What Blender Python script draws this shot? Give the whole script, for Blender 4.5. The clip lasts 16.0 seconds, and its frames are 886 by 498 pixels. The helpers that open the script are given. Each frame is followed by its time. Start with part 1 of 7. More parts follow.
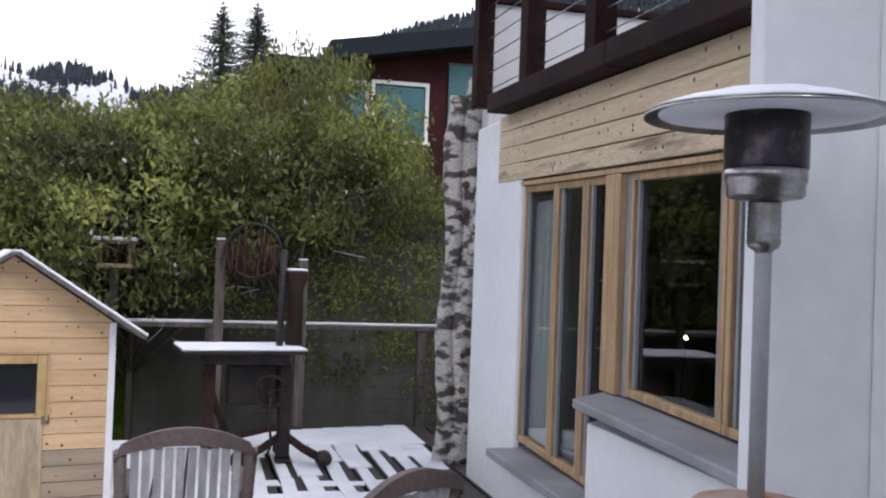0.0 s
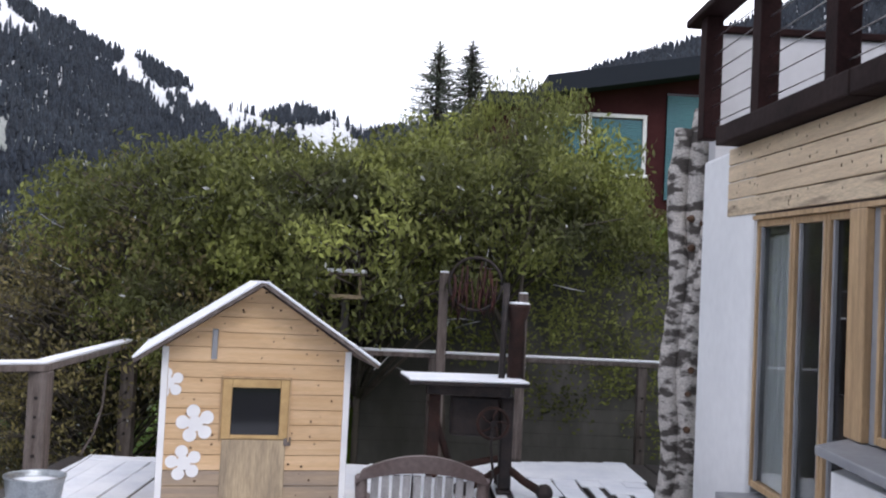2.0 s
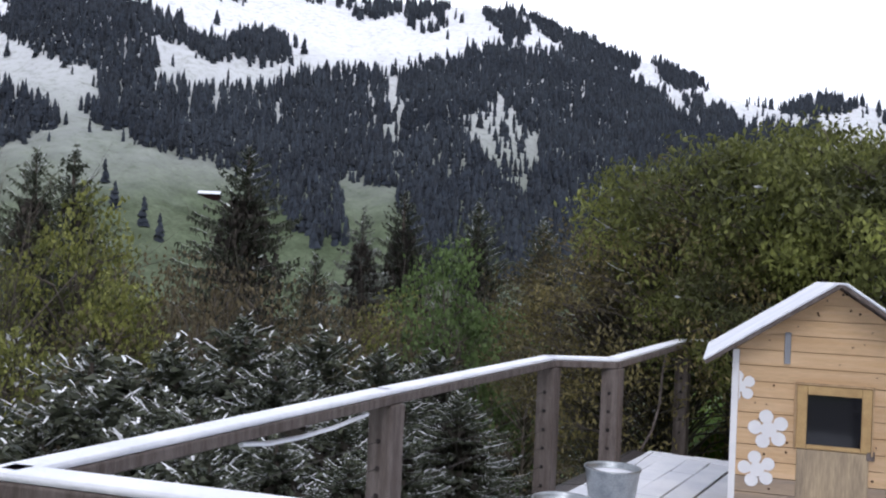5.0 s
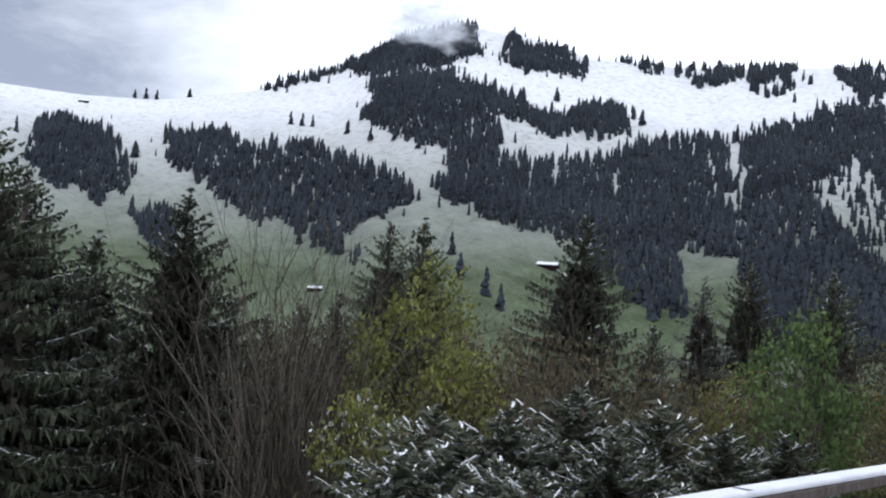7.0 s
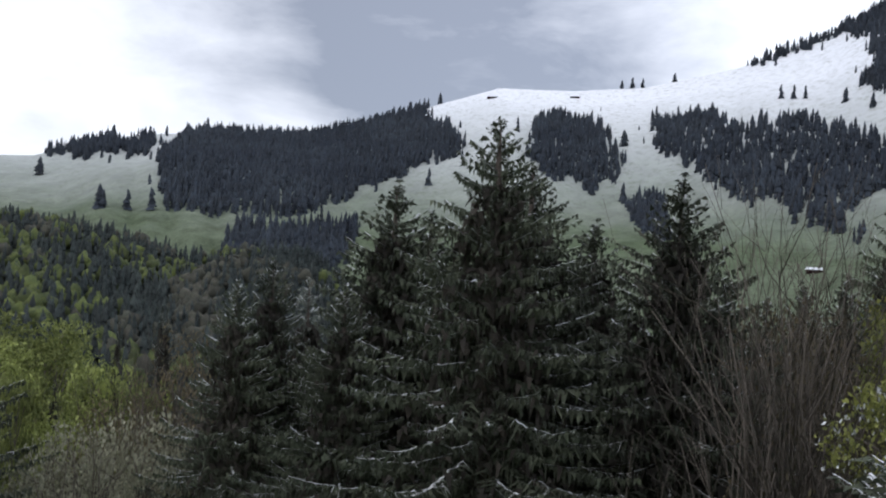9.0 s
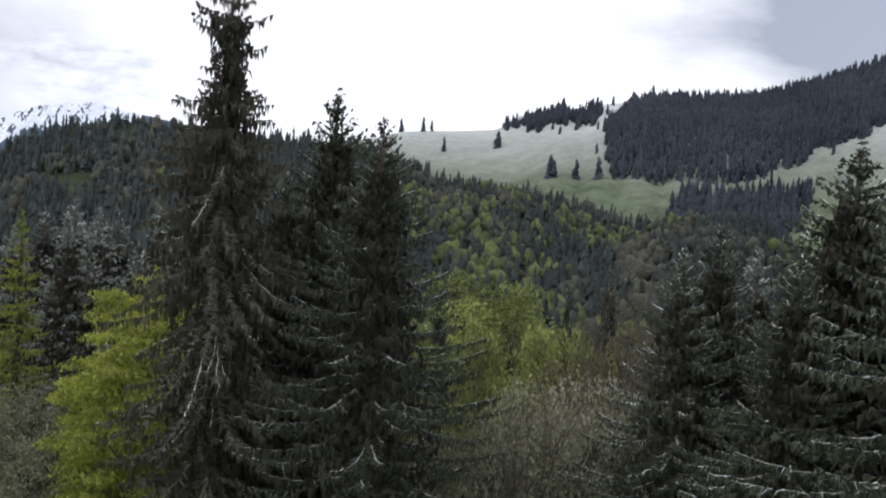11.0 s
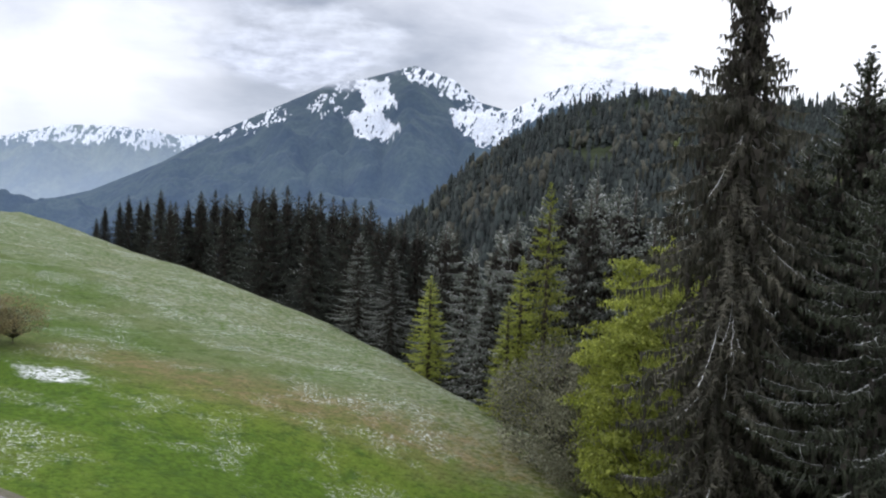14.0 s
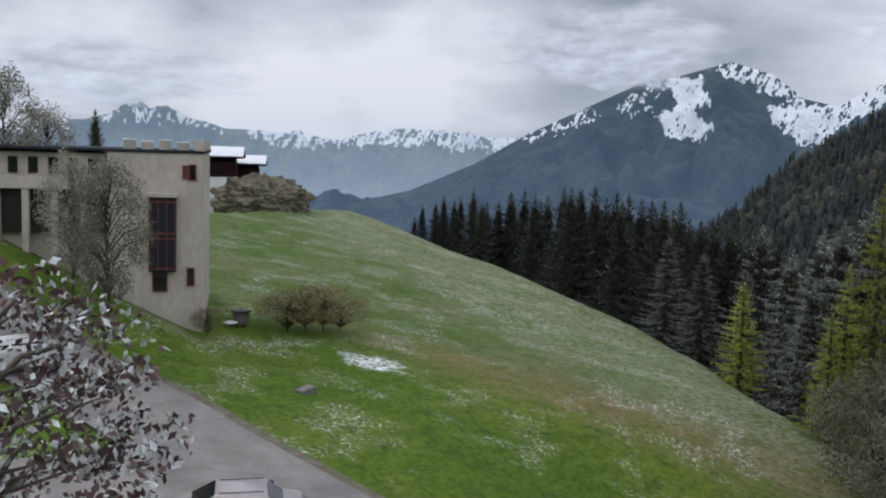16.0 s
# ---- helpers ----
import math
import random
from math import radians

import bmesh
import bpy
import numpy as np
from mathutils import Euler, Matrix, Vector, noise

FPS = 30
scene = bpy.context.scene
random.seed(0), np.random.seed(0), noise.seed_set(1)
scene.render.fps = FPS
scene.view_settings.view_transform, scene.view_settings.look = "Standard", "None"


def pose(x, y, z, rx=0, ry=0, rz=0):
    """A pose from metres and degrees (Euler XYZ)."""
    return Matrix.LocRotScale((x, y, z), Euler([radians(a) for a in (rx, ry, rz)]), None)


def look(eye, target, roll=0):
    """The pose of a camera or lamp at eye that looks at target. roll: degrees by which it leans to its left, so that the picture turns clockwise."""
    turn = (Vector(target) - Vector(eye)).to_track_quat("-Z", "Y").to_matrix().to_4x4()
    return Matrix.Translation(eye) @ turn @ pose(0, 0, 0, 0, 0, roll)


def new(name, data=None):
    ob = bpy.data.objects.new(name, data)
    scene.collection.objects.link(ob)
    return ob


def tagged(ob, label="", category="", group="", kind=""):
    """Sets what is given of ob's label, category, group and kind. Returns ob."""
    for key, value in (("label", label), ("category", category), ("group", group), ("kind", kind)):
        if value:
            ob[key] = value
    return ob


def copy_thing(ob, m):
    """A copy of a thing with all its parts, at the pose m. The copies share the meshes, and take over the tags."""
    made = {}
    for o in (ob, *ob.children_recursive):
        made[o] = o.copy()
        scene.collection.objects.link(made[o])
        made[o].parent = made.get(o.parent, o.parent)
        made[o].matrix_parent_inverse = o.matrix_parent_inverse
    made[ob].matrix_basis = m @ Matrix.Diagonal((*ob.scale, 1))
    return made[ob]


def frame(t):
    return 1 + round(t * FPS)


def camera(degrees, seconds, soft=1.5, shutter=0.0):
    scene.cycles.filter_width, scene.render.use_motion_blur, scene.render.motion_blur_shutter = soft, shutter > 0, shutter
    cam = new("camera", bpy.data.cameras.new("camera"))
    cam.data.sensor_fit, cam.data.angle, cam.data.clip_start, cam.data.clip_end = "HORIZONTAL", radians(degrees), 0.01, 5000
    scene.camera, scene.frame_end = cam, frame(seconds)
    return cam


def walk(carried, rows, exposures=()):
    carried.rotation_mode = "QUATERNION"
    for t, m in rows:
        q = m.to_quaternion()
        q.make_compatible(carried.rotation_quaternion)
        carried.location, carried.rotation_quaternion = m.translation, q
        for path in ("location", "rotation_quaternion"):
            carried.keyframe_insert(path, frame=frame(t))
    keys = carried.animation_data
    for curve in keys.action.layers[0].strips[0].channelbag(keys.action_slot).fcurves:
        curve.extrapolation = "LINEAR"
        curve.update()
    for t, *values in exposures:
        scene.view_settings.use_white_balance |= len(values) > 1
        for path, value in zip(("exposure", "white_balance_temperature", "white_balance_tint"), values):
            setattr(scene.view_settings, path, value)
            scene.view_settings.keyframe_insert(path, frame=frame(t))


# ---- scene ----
cam = camera(49.5, 16.0, soft=2.1)
PATH = [
    (0, (0.132, 0.342, 1.74), (0.615, 2.283, 1.775), 2.1),
    (0.5, (0.124, 0.337, 1.743), (0.582, 2.283, 1.777), 2.0),
    (1, (0.101, 0.332, 1.744), (0.46, 2.299, 1.801), 2.3),
    (1.5, (0.052, 0.322, 1.75), (0.26, 2.31, 1.826), 2.6),
    (2, (0.022, 0.306, 1.753), (0.072, 2.304, 1.836), 2.8),
    (2.5, (-0.02, 0.3, 1.754), (-0.135, 2.294, 1.84), 2.4),
    (3, (-0.06, 0.285, 1.751), (-0.324, 2.266, 1.828), 2.7),
    (3.5, (-0.121, 0.278, 1.748), (-0.542, 2.232, 1.82), 3.1),
    (4, (-0.187, 0.294, 1.746), (-0.805, 2.196, 1.807), 2.7),
    (4.5, (-0.248, 0.28, 1.744), (-1.028, 2.121, 1.782), 2.4),
    (4.7, (-0.275, 0.271, 1.746), (-1.127, 2.081, 1.777), 2.5),
    (6.8, (-0.678, 0.855, 1.726), (-2.144, 2.209, 1.87), 3.7),
    (7, (-0.745, 0.848, 1.727), (-2.247, 2.162, 1.867), 3.9),
    (7.5, (-0.912, 0.852, 1.723), (-2.576, 1.955, 1.834), 3.3),
    (8, (-0.944, 0.85, 1.725), (-2.754, 1.697, 1.796), 3.1),
    (8.2, (-0.955, 0.835, 1.72), (-2.804, 1.594, 1.789), 2.9),
    (10.3, (-1.171, 0.738, 1.817), (-3.167, 0.632, 1.772), 4.1),
    (10.5, (-1.171, 0.737, 1.807), (-3.16, 0.532, 1.752), 3.9),
    (11, (-1.229, 0.71, 1.797), (-3.174, 0.252, 1.72), 3.4),
    (11.5, (-1.271, 0.696, 1.817), (-3.163, 0.052, 1.738), 3.0),
    (12, (-1.198, 0.723, 1.796), (-3.024, -0.09, 1.713), 2.8),
    (12.5, (-1.245, 0.697, 1.769), (-2.993, -0.267, 1.649), 2.8),
    (13, (-1.317, 0.638, 1.786), (-2.978, -0.465, 1.629), 2.4),
    (13.5, (-1.331, 0.581, 1.779), (-2.899, -0.647, 1.601), 2.3),
    (14, (-1.188, 0.644, 1.772), (-2.641, -0.718, 1.583), 2.3),
    (14.5, (-1.266, 0.484, 1.773), (-2.588, -1.001, 1.556), 2.1),
    (15, (-1.358, 0.299, 1.754), (-2.546, -1.296, 1.543), 2.0),
    (15.5, (-1.301, 0.326, 1.738), (-2.396, -1.332, 1.514), 3.0),
    (16, (-1.337, 0.359, 1.805), (-2.291, -1.386, 1.595), 1.8),
]
EXPOSURES = [(0, 0.42, 6120, 17), (3.0, 0.4, 6080, 17), (4.5, 0.22, 6020, 17), (7.0, 0.04, 5930, 12), (8.2, -0.1, 5930, 12), (10.5, 0.15, 6250, 14), (12.0, 0.32, 6250, 13), (13.0, 0.36, 6250, 13), (14.2, 0.26, 6200, 13), (14.9, 0.0, 6170, 13), (15.4, -0.1, 6150, 13), (16.0, -0.17, 6150, 12)]
walk(cam, [(t, look(eye, target, roll)) for t, eye, target, roll in PATH], EXPOSURES)


# ---- sky and sun: a bright overcast day ----
SUN_AZ, SUN_EL = 205.0, 48.0     # degrees; azimuth counted to the left from +y
world = bpy.data.worlds.new("overcast_sky")
scene.world = world
world.use_nodes = True


def sky_nodes():
    nt = world.node_tree
    nt.nodes.clear()
    out = nt.nodes.new("ShaderNodeOutputWorld")
    bg = nt.nodes.new("ShaderNodeBackground")
    sky = nt.nodes.new("ShaderNodeTexSky")
    sky.sky_type, sky.sun_disc = "NISHITA", False
    sky.sun_elevation, sky.sun_rotation = radians(SUN_EL), radians(-SUN_AZ)
    scale = nt.nodes.new("ShaderNodeVectorMath")
    scale.operation = "SCALE"
    scale.inputs["Scale"].default_value = 0.09
    nt.links.new(sky.outputs[0], scale.inputs[0])
    tc = nt.nodes.new("ShaderNodeTexCoord")
    flat = nt.nodes.new("ShaderNodeMapping")
    flat.inputs["Scale"].default_value = (1.0, 1.0, 2.6)
    nt.links.new(tc.outputs["Generated"], flat.inputs[0])
    def cloud(sc, detail, rough, dist, w):
        n = nt.nodes.new("ShaderNodeTexNoise")
        n.noise_dimensions = "4D"
        n.inputs["W"].default_value = w
        n.inputs["Scale"].default_value, n.inputs["Detail"].default_value = sc, detail
        n.inputs["Roughness"].default_value, n.inputs["Distortion"].default_value = rough, dist
        nt.links.new(flat.outputs[0], n.inputs["Vector"])
        return n
    big, small = cloud(1.9, 7, 0.5, 0.2, 3.1), cloud(6.0, 8, 0.6, 0.4, 0.4)
    add = nt.nodes.new("ShaderNodeMath")
    add.operation = "MULTIPLY_ADD"
    add.inputs[1].default_value = 0.34
    nt.links.new(small.outputs[0], add.inputs[0])
    nt.links.new(big.outputs[0], add.inputs[2])
    total = add.outputs[0]
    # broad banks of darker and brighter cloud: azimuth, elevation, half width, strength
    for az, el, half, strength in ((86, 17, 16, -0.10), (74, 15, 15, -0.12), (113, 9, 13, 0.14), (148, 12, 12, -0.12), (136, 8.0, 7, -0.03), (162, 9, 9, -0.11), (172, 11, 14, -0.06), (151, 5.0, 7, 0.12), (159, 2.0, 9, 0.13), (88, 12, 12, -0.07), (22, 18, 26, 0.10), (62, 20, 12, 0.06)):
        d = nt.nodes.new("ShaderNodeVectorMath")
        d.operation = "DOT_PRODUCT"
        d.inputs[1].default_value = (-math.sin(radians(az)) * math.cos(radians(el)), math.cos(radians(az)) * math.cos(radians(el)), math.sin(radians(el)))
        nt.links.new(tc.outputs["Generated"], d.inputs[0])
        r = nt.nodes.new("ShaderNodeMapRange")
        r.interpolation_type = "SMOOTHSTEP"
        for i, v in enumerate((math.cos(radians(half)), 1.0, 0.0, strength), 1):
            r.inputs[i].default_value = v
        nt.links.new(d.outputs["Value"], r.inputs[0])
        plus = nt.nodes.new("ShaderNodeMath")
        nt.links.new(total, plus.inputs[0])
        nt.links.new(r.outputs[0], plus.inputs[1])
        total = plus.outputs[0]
    ramp = nt.nodes.new("ShaderNodeValToRGB")
    e = ramp.color_ramp.elements
    e[0].position, e[0].color = 0.47, (0.36, 0.385, 0.44, 1)
    e[1].position, e[1].color = 0.75, (1.18, 1.185, 1.195, 1)
    m = e.new(0.60)
    m.color = (0.74, 0.755, 0.79, 1)
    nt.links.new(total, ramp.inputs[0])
    mix = nt.nodes.new("ShaderNodeMix")
    mix.data_type = "RGBA"
    mix.inputs[0].default_value = 0.86
    nt.links.new(scale.outputs[0], mix.inputs[6])
    nt.links.new(ramp.outputs[0], mix.inputs[7])
    lit = nt.nodes.new("ShaderNodeVectorMath")
    lit.operation = "DOT_PRODUCT"
    lit.inputs[1].default_value = (0.15, 0.96, -0.2)
    nt.links.new(tc.outputs["Generated"], lit.inputs[0])
    side = nt.nodes.new("ShaderNodeMapRange")
    for i, v in enumerate((-0.9, 0.9, 0.85, 1.5), 1):
        side.inputs[i].default_value = v
    nt.links.new(lit.outputs["Value"], side.inputs[0])
    shade = nt.nodes.new("ShaderNodeVectorMath")
    shade.operation = "SCALE"
    nt.links.new(mix.outputs[2], shade.inputs[0])
    nt.links.new(side.outputs[0], shade.inputs["Scale"])
    nt.links.new(shade.outputs[0], bg.inputs["Color"])
    bg.inputs["Strength"].default_value = 1.0
    nt.links.new(bg.outputs[0], out.inputs[0])


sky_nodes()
sun = new("sun", bpy.data.lights.new("sun", "SUN"))
sun.data.energy, sun.data.angle, sun.data.color = 1.1, radians(25), (1.0, 0.96, 0.9)
sa, se = radians(SUN_AZ), radians(SUN_EL)
sun.matrix_world = look((-60 * math.sin(sa) * math.cos(se), 60 * math.cos(sa) * math.cos(se), 60 * math.sin(se)), (0, 0, 0))


# ---- materials ----
def mat(name, base, rough=0.7, metal=0.0, grain=0.0, scale=8.0, second=None, stretch=(1, 1, 1), bump=0.0, bump_scale=40.0, per_object=0.0, spread=(0.35, 0.65), snow=0.0):
    """A surface with two scales of colour variation, fine relief and, where snow > 0, a dusting on what faces up."""
    m = bpy.data.materials.new(name)
    m.use_nodes = True
    nt = m.node_tree
    p = nt.nodes["Principled BSDF"]
    p.inputs["Roughness"].default_value, p.inputs["Metallic"].default_value = rough, metal
    second = second or tuple(c * 0.6 for c in base)
    geo = nt.nodes.new("ShaderNodeNewGeometry")
    mp = nt.nodes.new("ShaderNodeMapping")
    mp.inputs["Scale"].default_value = stretch
    tc = nt.nodes.new("ShaderNodeTexCoord")
    nt.links.new(tc.outputs["Object"], mp.inputs[0])
    n1 = nt.nodes.new("ShaderNodeTexNoise")
    n1.inputs["Scale"].default_value, n1.inputs["Detail"].default_value = scale, 6
    nt.links.new(mp.outputs[0], n1.inputs["Vector"])
    rr = nt.nodes.new("ShaderNodeMapRange")
    rr.inputs[1].default_value, rr.inputs[2].default_value = spread
    nt.links.new(n1.outputs[0], rr.inputs[0])
    mix = nt.nodes.new("ShaderNodeMix")
    mix.data_type = "RGBA"
    mix.inputs[6].default_value, mix.inputs[7].default_value = (*base, 1), (*second, 1)
    nt.links.new(rr.outputs[0], mix.inputs[0])
    colour = mix.outputs[2]
    if grain:
        n2 = nt.nodes.new("ShaderNodeTexNoise")
        n2.inputs["Scale"].default_value, n2.inputs["Detail"].default_value = scale * 9, 4
        nt.links.new(mp.outputs[0], n2.inputs["Vector"])
        r2 = nt.nodes.new("ShaderNodeMapRange")
        r2.inputs[1].default_value, r2.inputs[2].default_value = 0.3, 0.7
        r2.inputs[3].default_value, r2.inputs[4].default_value = 1 - grain, 1 + grain
        nt.links.new(n2.outputs[0], r2.inputs[0])
        sc = nt.nodes.new("ShaderNodeVectorMath")
        sc.operation = "SCALE"
        nt.links.new(colour, sc.inputs[0])
        nt.links.new(r2.outputs[0], sc.inputs["Scale"])
        colour = sc.outputs[0]
    if per_object:
        for source, out_name in (("ShaderNodeObjectInfo", "Random"), ("ShaderNodeNewGeometry", "Random Per Island")):
            info = nt.nodes.new(source)
            r3 = nt.nodes.new("ShaderNodeMapRange")
            r3.inputs[3].default_value, r3.inputs[4].default_value = 1 - per_object, 1 + per_object
            nt.links.new(info.outputs[out_name], r3.inputs[0])
            sc = nt.nodes.new("ShaderNodeVectorMath")
            sc.operation = "SCALE"
            nt.links.new(colour, sc.inputs[0])
            nt.links.new(r3.outputs[0], sc.inputs["Scale"])
            colour = sc.outputs[0]
    if snow:
        sep = nt.nodes.new("ShaderNodeSeparateXYZ")
        nt.links.new(geo.outputs["Normal"], sep.inputs[0])
        n3 = nt.nodes.new("ShaderNodeTexNoise")
        n3.inputs["Scale"].default_value, n3.inputs["Detail"].default_value = 3.0, 5
        nt.links.new(geo.outputs["Position"], n3.inputs["Vector"])
        mul = nt.nodes.new("ShaderNodeMath")
        mul.operation = "MULTIPLY"
        nt.links.new(sep.outputs[2], mul.inputs[0])
        nt.links.new(n3.outputs[0], mul.inputs[1])
        r4 = nt.nodes.new("ShaderNodeMapRange")
        r4.inputs[1].default_value, r4.inputs[2].default_value = 0.62 - snow * 0.5, 0.72 - snow * 0.5
        nt.links.new(mul.outputs[0], r4.inputs[0])
        mx = nt.nodes.new("ShaderNodeMix")
        mx.data_type = "RGBA"
        nt.links.new(r4.outputs[0], mx.inputs[0])
        nt.links.new(colour, mx.inputs[6])
        mx.inputs[7].default_value = (0.8, 0.82, 0.86, 1)
        colour = mx.outputs[2]
    nt.links.new(colour, p.inputs["Base Color"])
    if bump:
        n4 = nt.nodes.new("ShaderNodeTexNoise")
        n4.inputs["Scale"].default_value, n4.inputs["Detail"].default_value = bump_scale, 5
        nt.links.new(mp.outputs[0], n4.inputs["Vector"])
        b = nt.nodes.new("ShaderNodeBump")
        b.inputs["Strength"].default_value, b.inputs["Distance"].default_value = bump, 0.02
        nt.links.new(n4.outputs[0], b.inputs["Height"])
        nt.links.new(b.outputs[0], p.inputs["Normal"])
    return m


def terrain_mat(name, low, low2, snow_from, snow_to, noise_scale, rock=(0.16, 0.15, 0.14), snow_noise=60.0, patch=None, snow_stretch=1.0):
    """Grass below, snow above (by height, broken up by noise), rock on steep faces."""
    m = bpy.data.materials.new(name)
    m.use_nodes = True
    nt = m.node_tree
    p = nt.nodes["Principled BSDF"]
    p.inputs["Roughness"].default_value = 0.9
    p.inputs["Specular IOR Level"].default_value = 0.1
    geo = nt.nodes.new("ShaderNodeNewGeometry")
    def noise_node(sc, detail=7, rough=0.6):
        n = nt.nodes.new("ShaderNodeTexNoise")
        n.inputs["Scale"].default_value, n.inputs["Detail"].default_value, n.inputs["Roughness"].default_value = sc, detail, rough
        nt.links.new(geo.outputs["Position"], n.inputs["Vector"])
        return n
    def ranged(sock, a, b, c=0.0, d=1.0):
        r = nt.nodes.new("ShaderNodeMapRange")
        for i, v in enumerate((a, b, c, d), 1):
            r.inputs[i].default_value = v
        nt.links.new(sock, r.inputs[0])
        return r.outputs[0]
    def mixed(f, a, b):
        mx = nt.nodes.new("ShaderNodeMix")
        mx.data_type = "RGBA"
        nt.links.new(f, mx.inputs[0])
        for sock, v in ((mx.inputs[6], a), (mx.inputs[7], b)):
            if isinstance(v, tuple):
                sock.default_value = (*v, 1)
            else:
                nt.links.new(v, sock)
        return mx.outputs[2]
    n1, n2 = noise_node(noise_scale), noise_node(noise_scale * 8)
    col = mixed(ranged(n1.outputs[0], 0.38, 0.62), low, low2)
    fine = ranged(n2.outputs[0], 0.3, 0.7, 0.72, 1.28)
    sc = nt.nodes.new("ShaderNodeVectorMath")
    sc.operation = "SCALE"
    nt.links.new(col, sc.inputs[0])
    nt.links.new(fine, sc.inputs["Scale"])
    col = sc.outputs[0]
    tuft = nt.nodes.new("ShaderNodeVectorMath")
    tuft.operation = "SCALE"
    nt.links.new(col, tuft.inputs[0])
    nt.links.new(ranged(noise_node(noise_scale * 55, 6, 0.8).outputs[0], 0.35, 0.65, 0.7, 1.3), tuft.inputs["Scale"])
    col = tuft.outputs[0]
    if patch:
        pc, ps, lo, hi = patch
        col = mixed(ranged(noise_node(ps, 5).outputs[0], lo, hi), col, pc)
    sepn = nt.nodes.new("ShaderNodeSeparateXYZ")
    nt.links.new(geo.outputs["Normal"], sepn.inputs[0])
    if rock:
        col = mixed(ranged(sepn.outputs[2], 0.72, 0.55), col, rock)
    if snow_from is not None:
        sep = nt.nodes.new("ShaderNodeSeparateXYZ")
        nt.links.new(geo.outputs["Position"], sep.inputs[0])
        n3 = noise_node(noise_scale * 1.5, 12, 0.74)
        squeeze = nt.nodes.new("ShaderNodeMapping")
        squeeze.inputs["Scale"].default_value = (1, 1, snow_stretch)
        nt.links.new(geo.outputs["Position"], squeeze.inputs[0])
        nt.links.new(squeeze.outputs[0], n3.inputs["Vector"])
        add = nt.nodes.new("ShaderNodeMath")
        add.operation = "MULTIPLY_ADD"
        add.inputs[1].default_value = snow_noise
        nt.links.new(n3.outputs[0], add.inputs[0])
        nt.links.new(sep.outputs[2], add.inputs[2])
        col = mixed(ranged(add.outputs[0], snow_from + snow_noise * 0.5, snow_to + snow_noise * 0.5), col, mixed(ranged(noise_node(noise_scale * 22, 10, 0.8).outputs[0], 0.5, 0.68), (0.79, 0.81, 0.85), (0.36, 0.37, 0.35)))
    nt.links.new(col, p.inputs["Base Color"])
    return m


# ---- helpers for building ----
def mesh_from(name, bm, material):
    me = bpy.data.meshes.new(name)
    bm.to_mesh(me)
    bm.free()
    for m in material if isinstance(material, (list, tuple)) else [material]:
        me.materials.append(m)
    return me


def part(name, bm, material, parent=None, label=""):
    ob = new(name, mesh_from(name, bm, material))
    if parent is not None:
        ob.parent = parent
    if label:
        ob["label"] = label
    return ob


def thing(name, m, label, category, group="", kind=""):
    ob = new(name)
    ob.empty_display_size = 0.1
    ob.matrix_world = m
    return tagged(ob, label, category, group, kind)


def box(bm, lo, hi, bevel=0.0, m=None):
    """An upright box from corner to corner, its edges rounded by bevel; m moves it."""
    lo, hi = Vector(lo), Vector(hi)
    r = bmesh.ops.create_cube(bm, size=1.0)
    size, mid = hi - lo, (lo + hi) / 2
    bmesh.ops.scale(bm, vec=size, verts=r["verts"])
    vs = r["verts"]
    if bevel > 0:
        edges = list({e for v in vs for e in v.link_edges})
        b = bmesh.ops.bevel(bm, geom=edges, offset=min(bevel, min(size) * 0.45), segments=2, affect="EDGES", profile=0.5)
        vs = list({v for f in b["faces"] for v in f.verts} | {v for v in vs if v.is_valid})
    bmesh.ops.translate(bm, vec=mid, verts=vs)
    if m is not None:
        bmesh.ops.transform(bm, matrix=m, verts=vs)
    return vs


def boxed(lo, hi, bevel=0.004, m=None):
    bm = bmesh.new()
    box(bm, lo, hi, bevel, m)
    return bm


def lathe(bm, profile, seg=32, m=None, smooth=True):
    """Turns rows of (radius, height) round z."""
    rings = []
    for r, z in profile:
        rings.append([bm.verts.new((r * math.cos(2 * math.pi * i / seg), r * math.sin(2 * math.pi * i / seg), z)) for i in range(seg)])
    made = [v for ring in rings for v in ring]
    for a, b in zip(rings, rings[1:]):
        for i in range(seg):
            f = bm.faces.new((a[i], a[(i + 1) % seg], b[(i + 1) % seg], b[i]))
            f.smooth = smooth
    for ring, flip in ((rings[0], True), (rings[-1], False)):
        f = bm.faces.new(ring[::-1] if flip else ring)
    if m is not None:
        bmesh.ops.transform(bm, matrix=m, verts=made)
    return made


def tube(bm, pts, radii, seg=8, smooth=True):
    """A round bar through points, with a radius for each point."""
    pts = [Vector(p) for p in pts]
    if not isinstance(radii, (list, tuple)):
        radii = [radii] * len(pts)
    rings, side = [], None
    for i, p in enumerate(pts):
        d = (pts[min(i + 1, len(pts) - 1)] - pts[max(i - 1, 0)]).normalized()
        if side is None:
            side = d.orthogonal().normalized()
        side = (side - d * side.dot(d)).normalized()
        up = d.cross(side)
        rings.append([bm.verts.new(p + radii[i] * (math.cos(a) * side + math.sin(a) * up)) for a in (2 * math.pi * k / seg for k in range(seg))])
    for a, b in zip(rings, rings[1:]):
        for i in range(seg):
            bm.faces.new((a[i], a[(i + 1) % seg], b[(i + 1) % seg], b[i])).smooth = smooth
    bm.faces.new(rings[0][::-1])
    bm.faces.new(rings[-1])


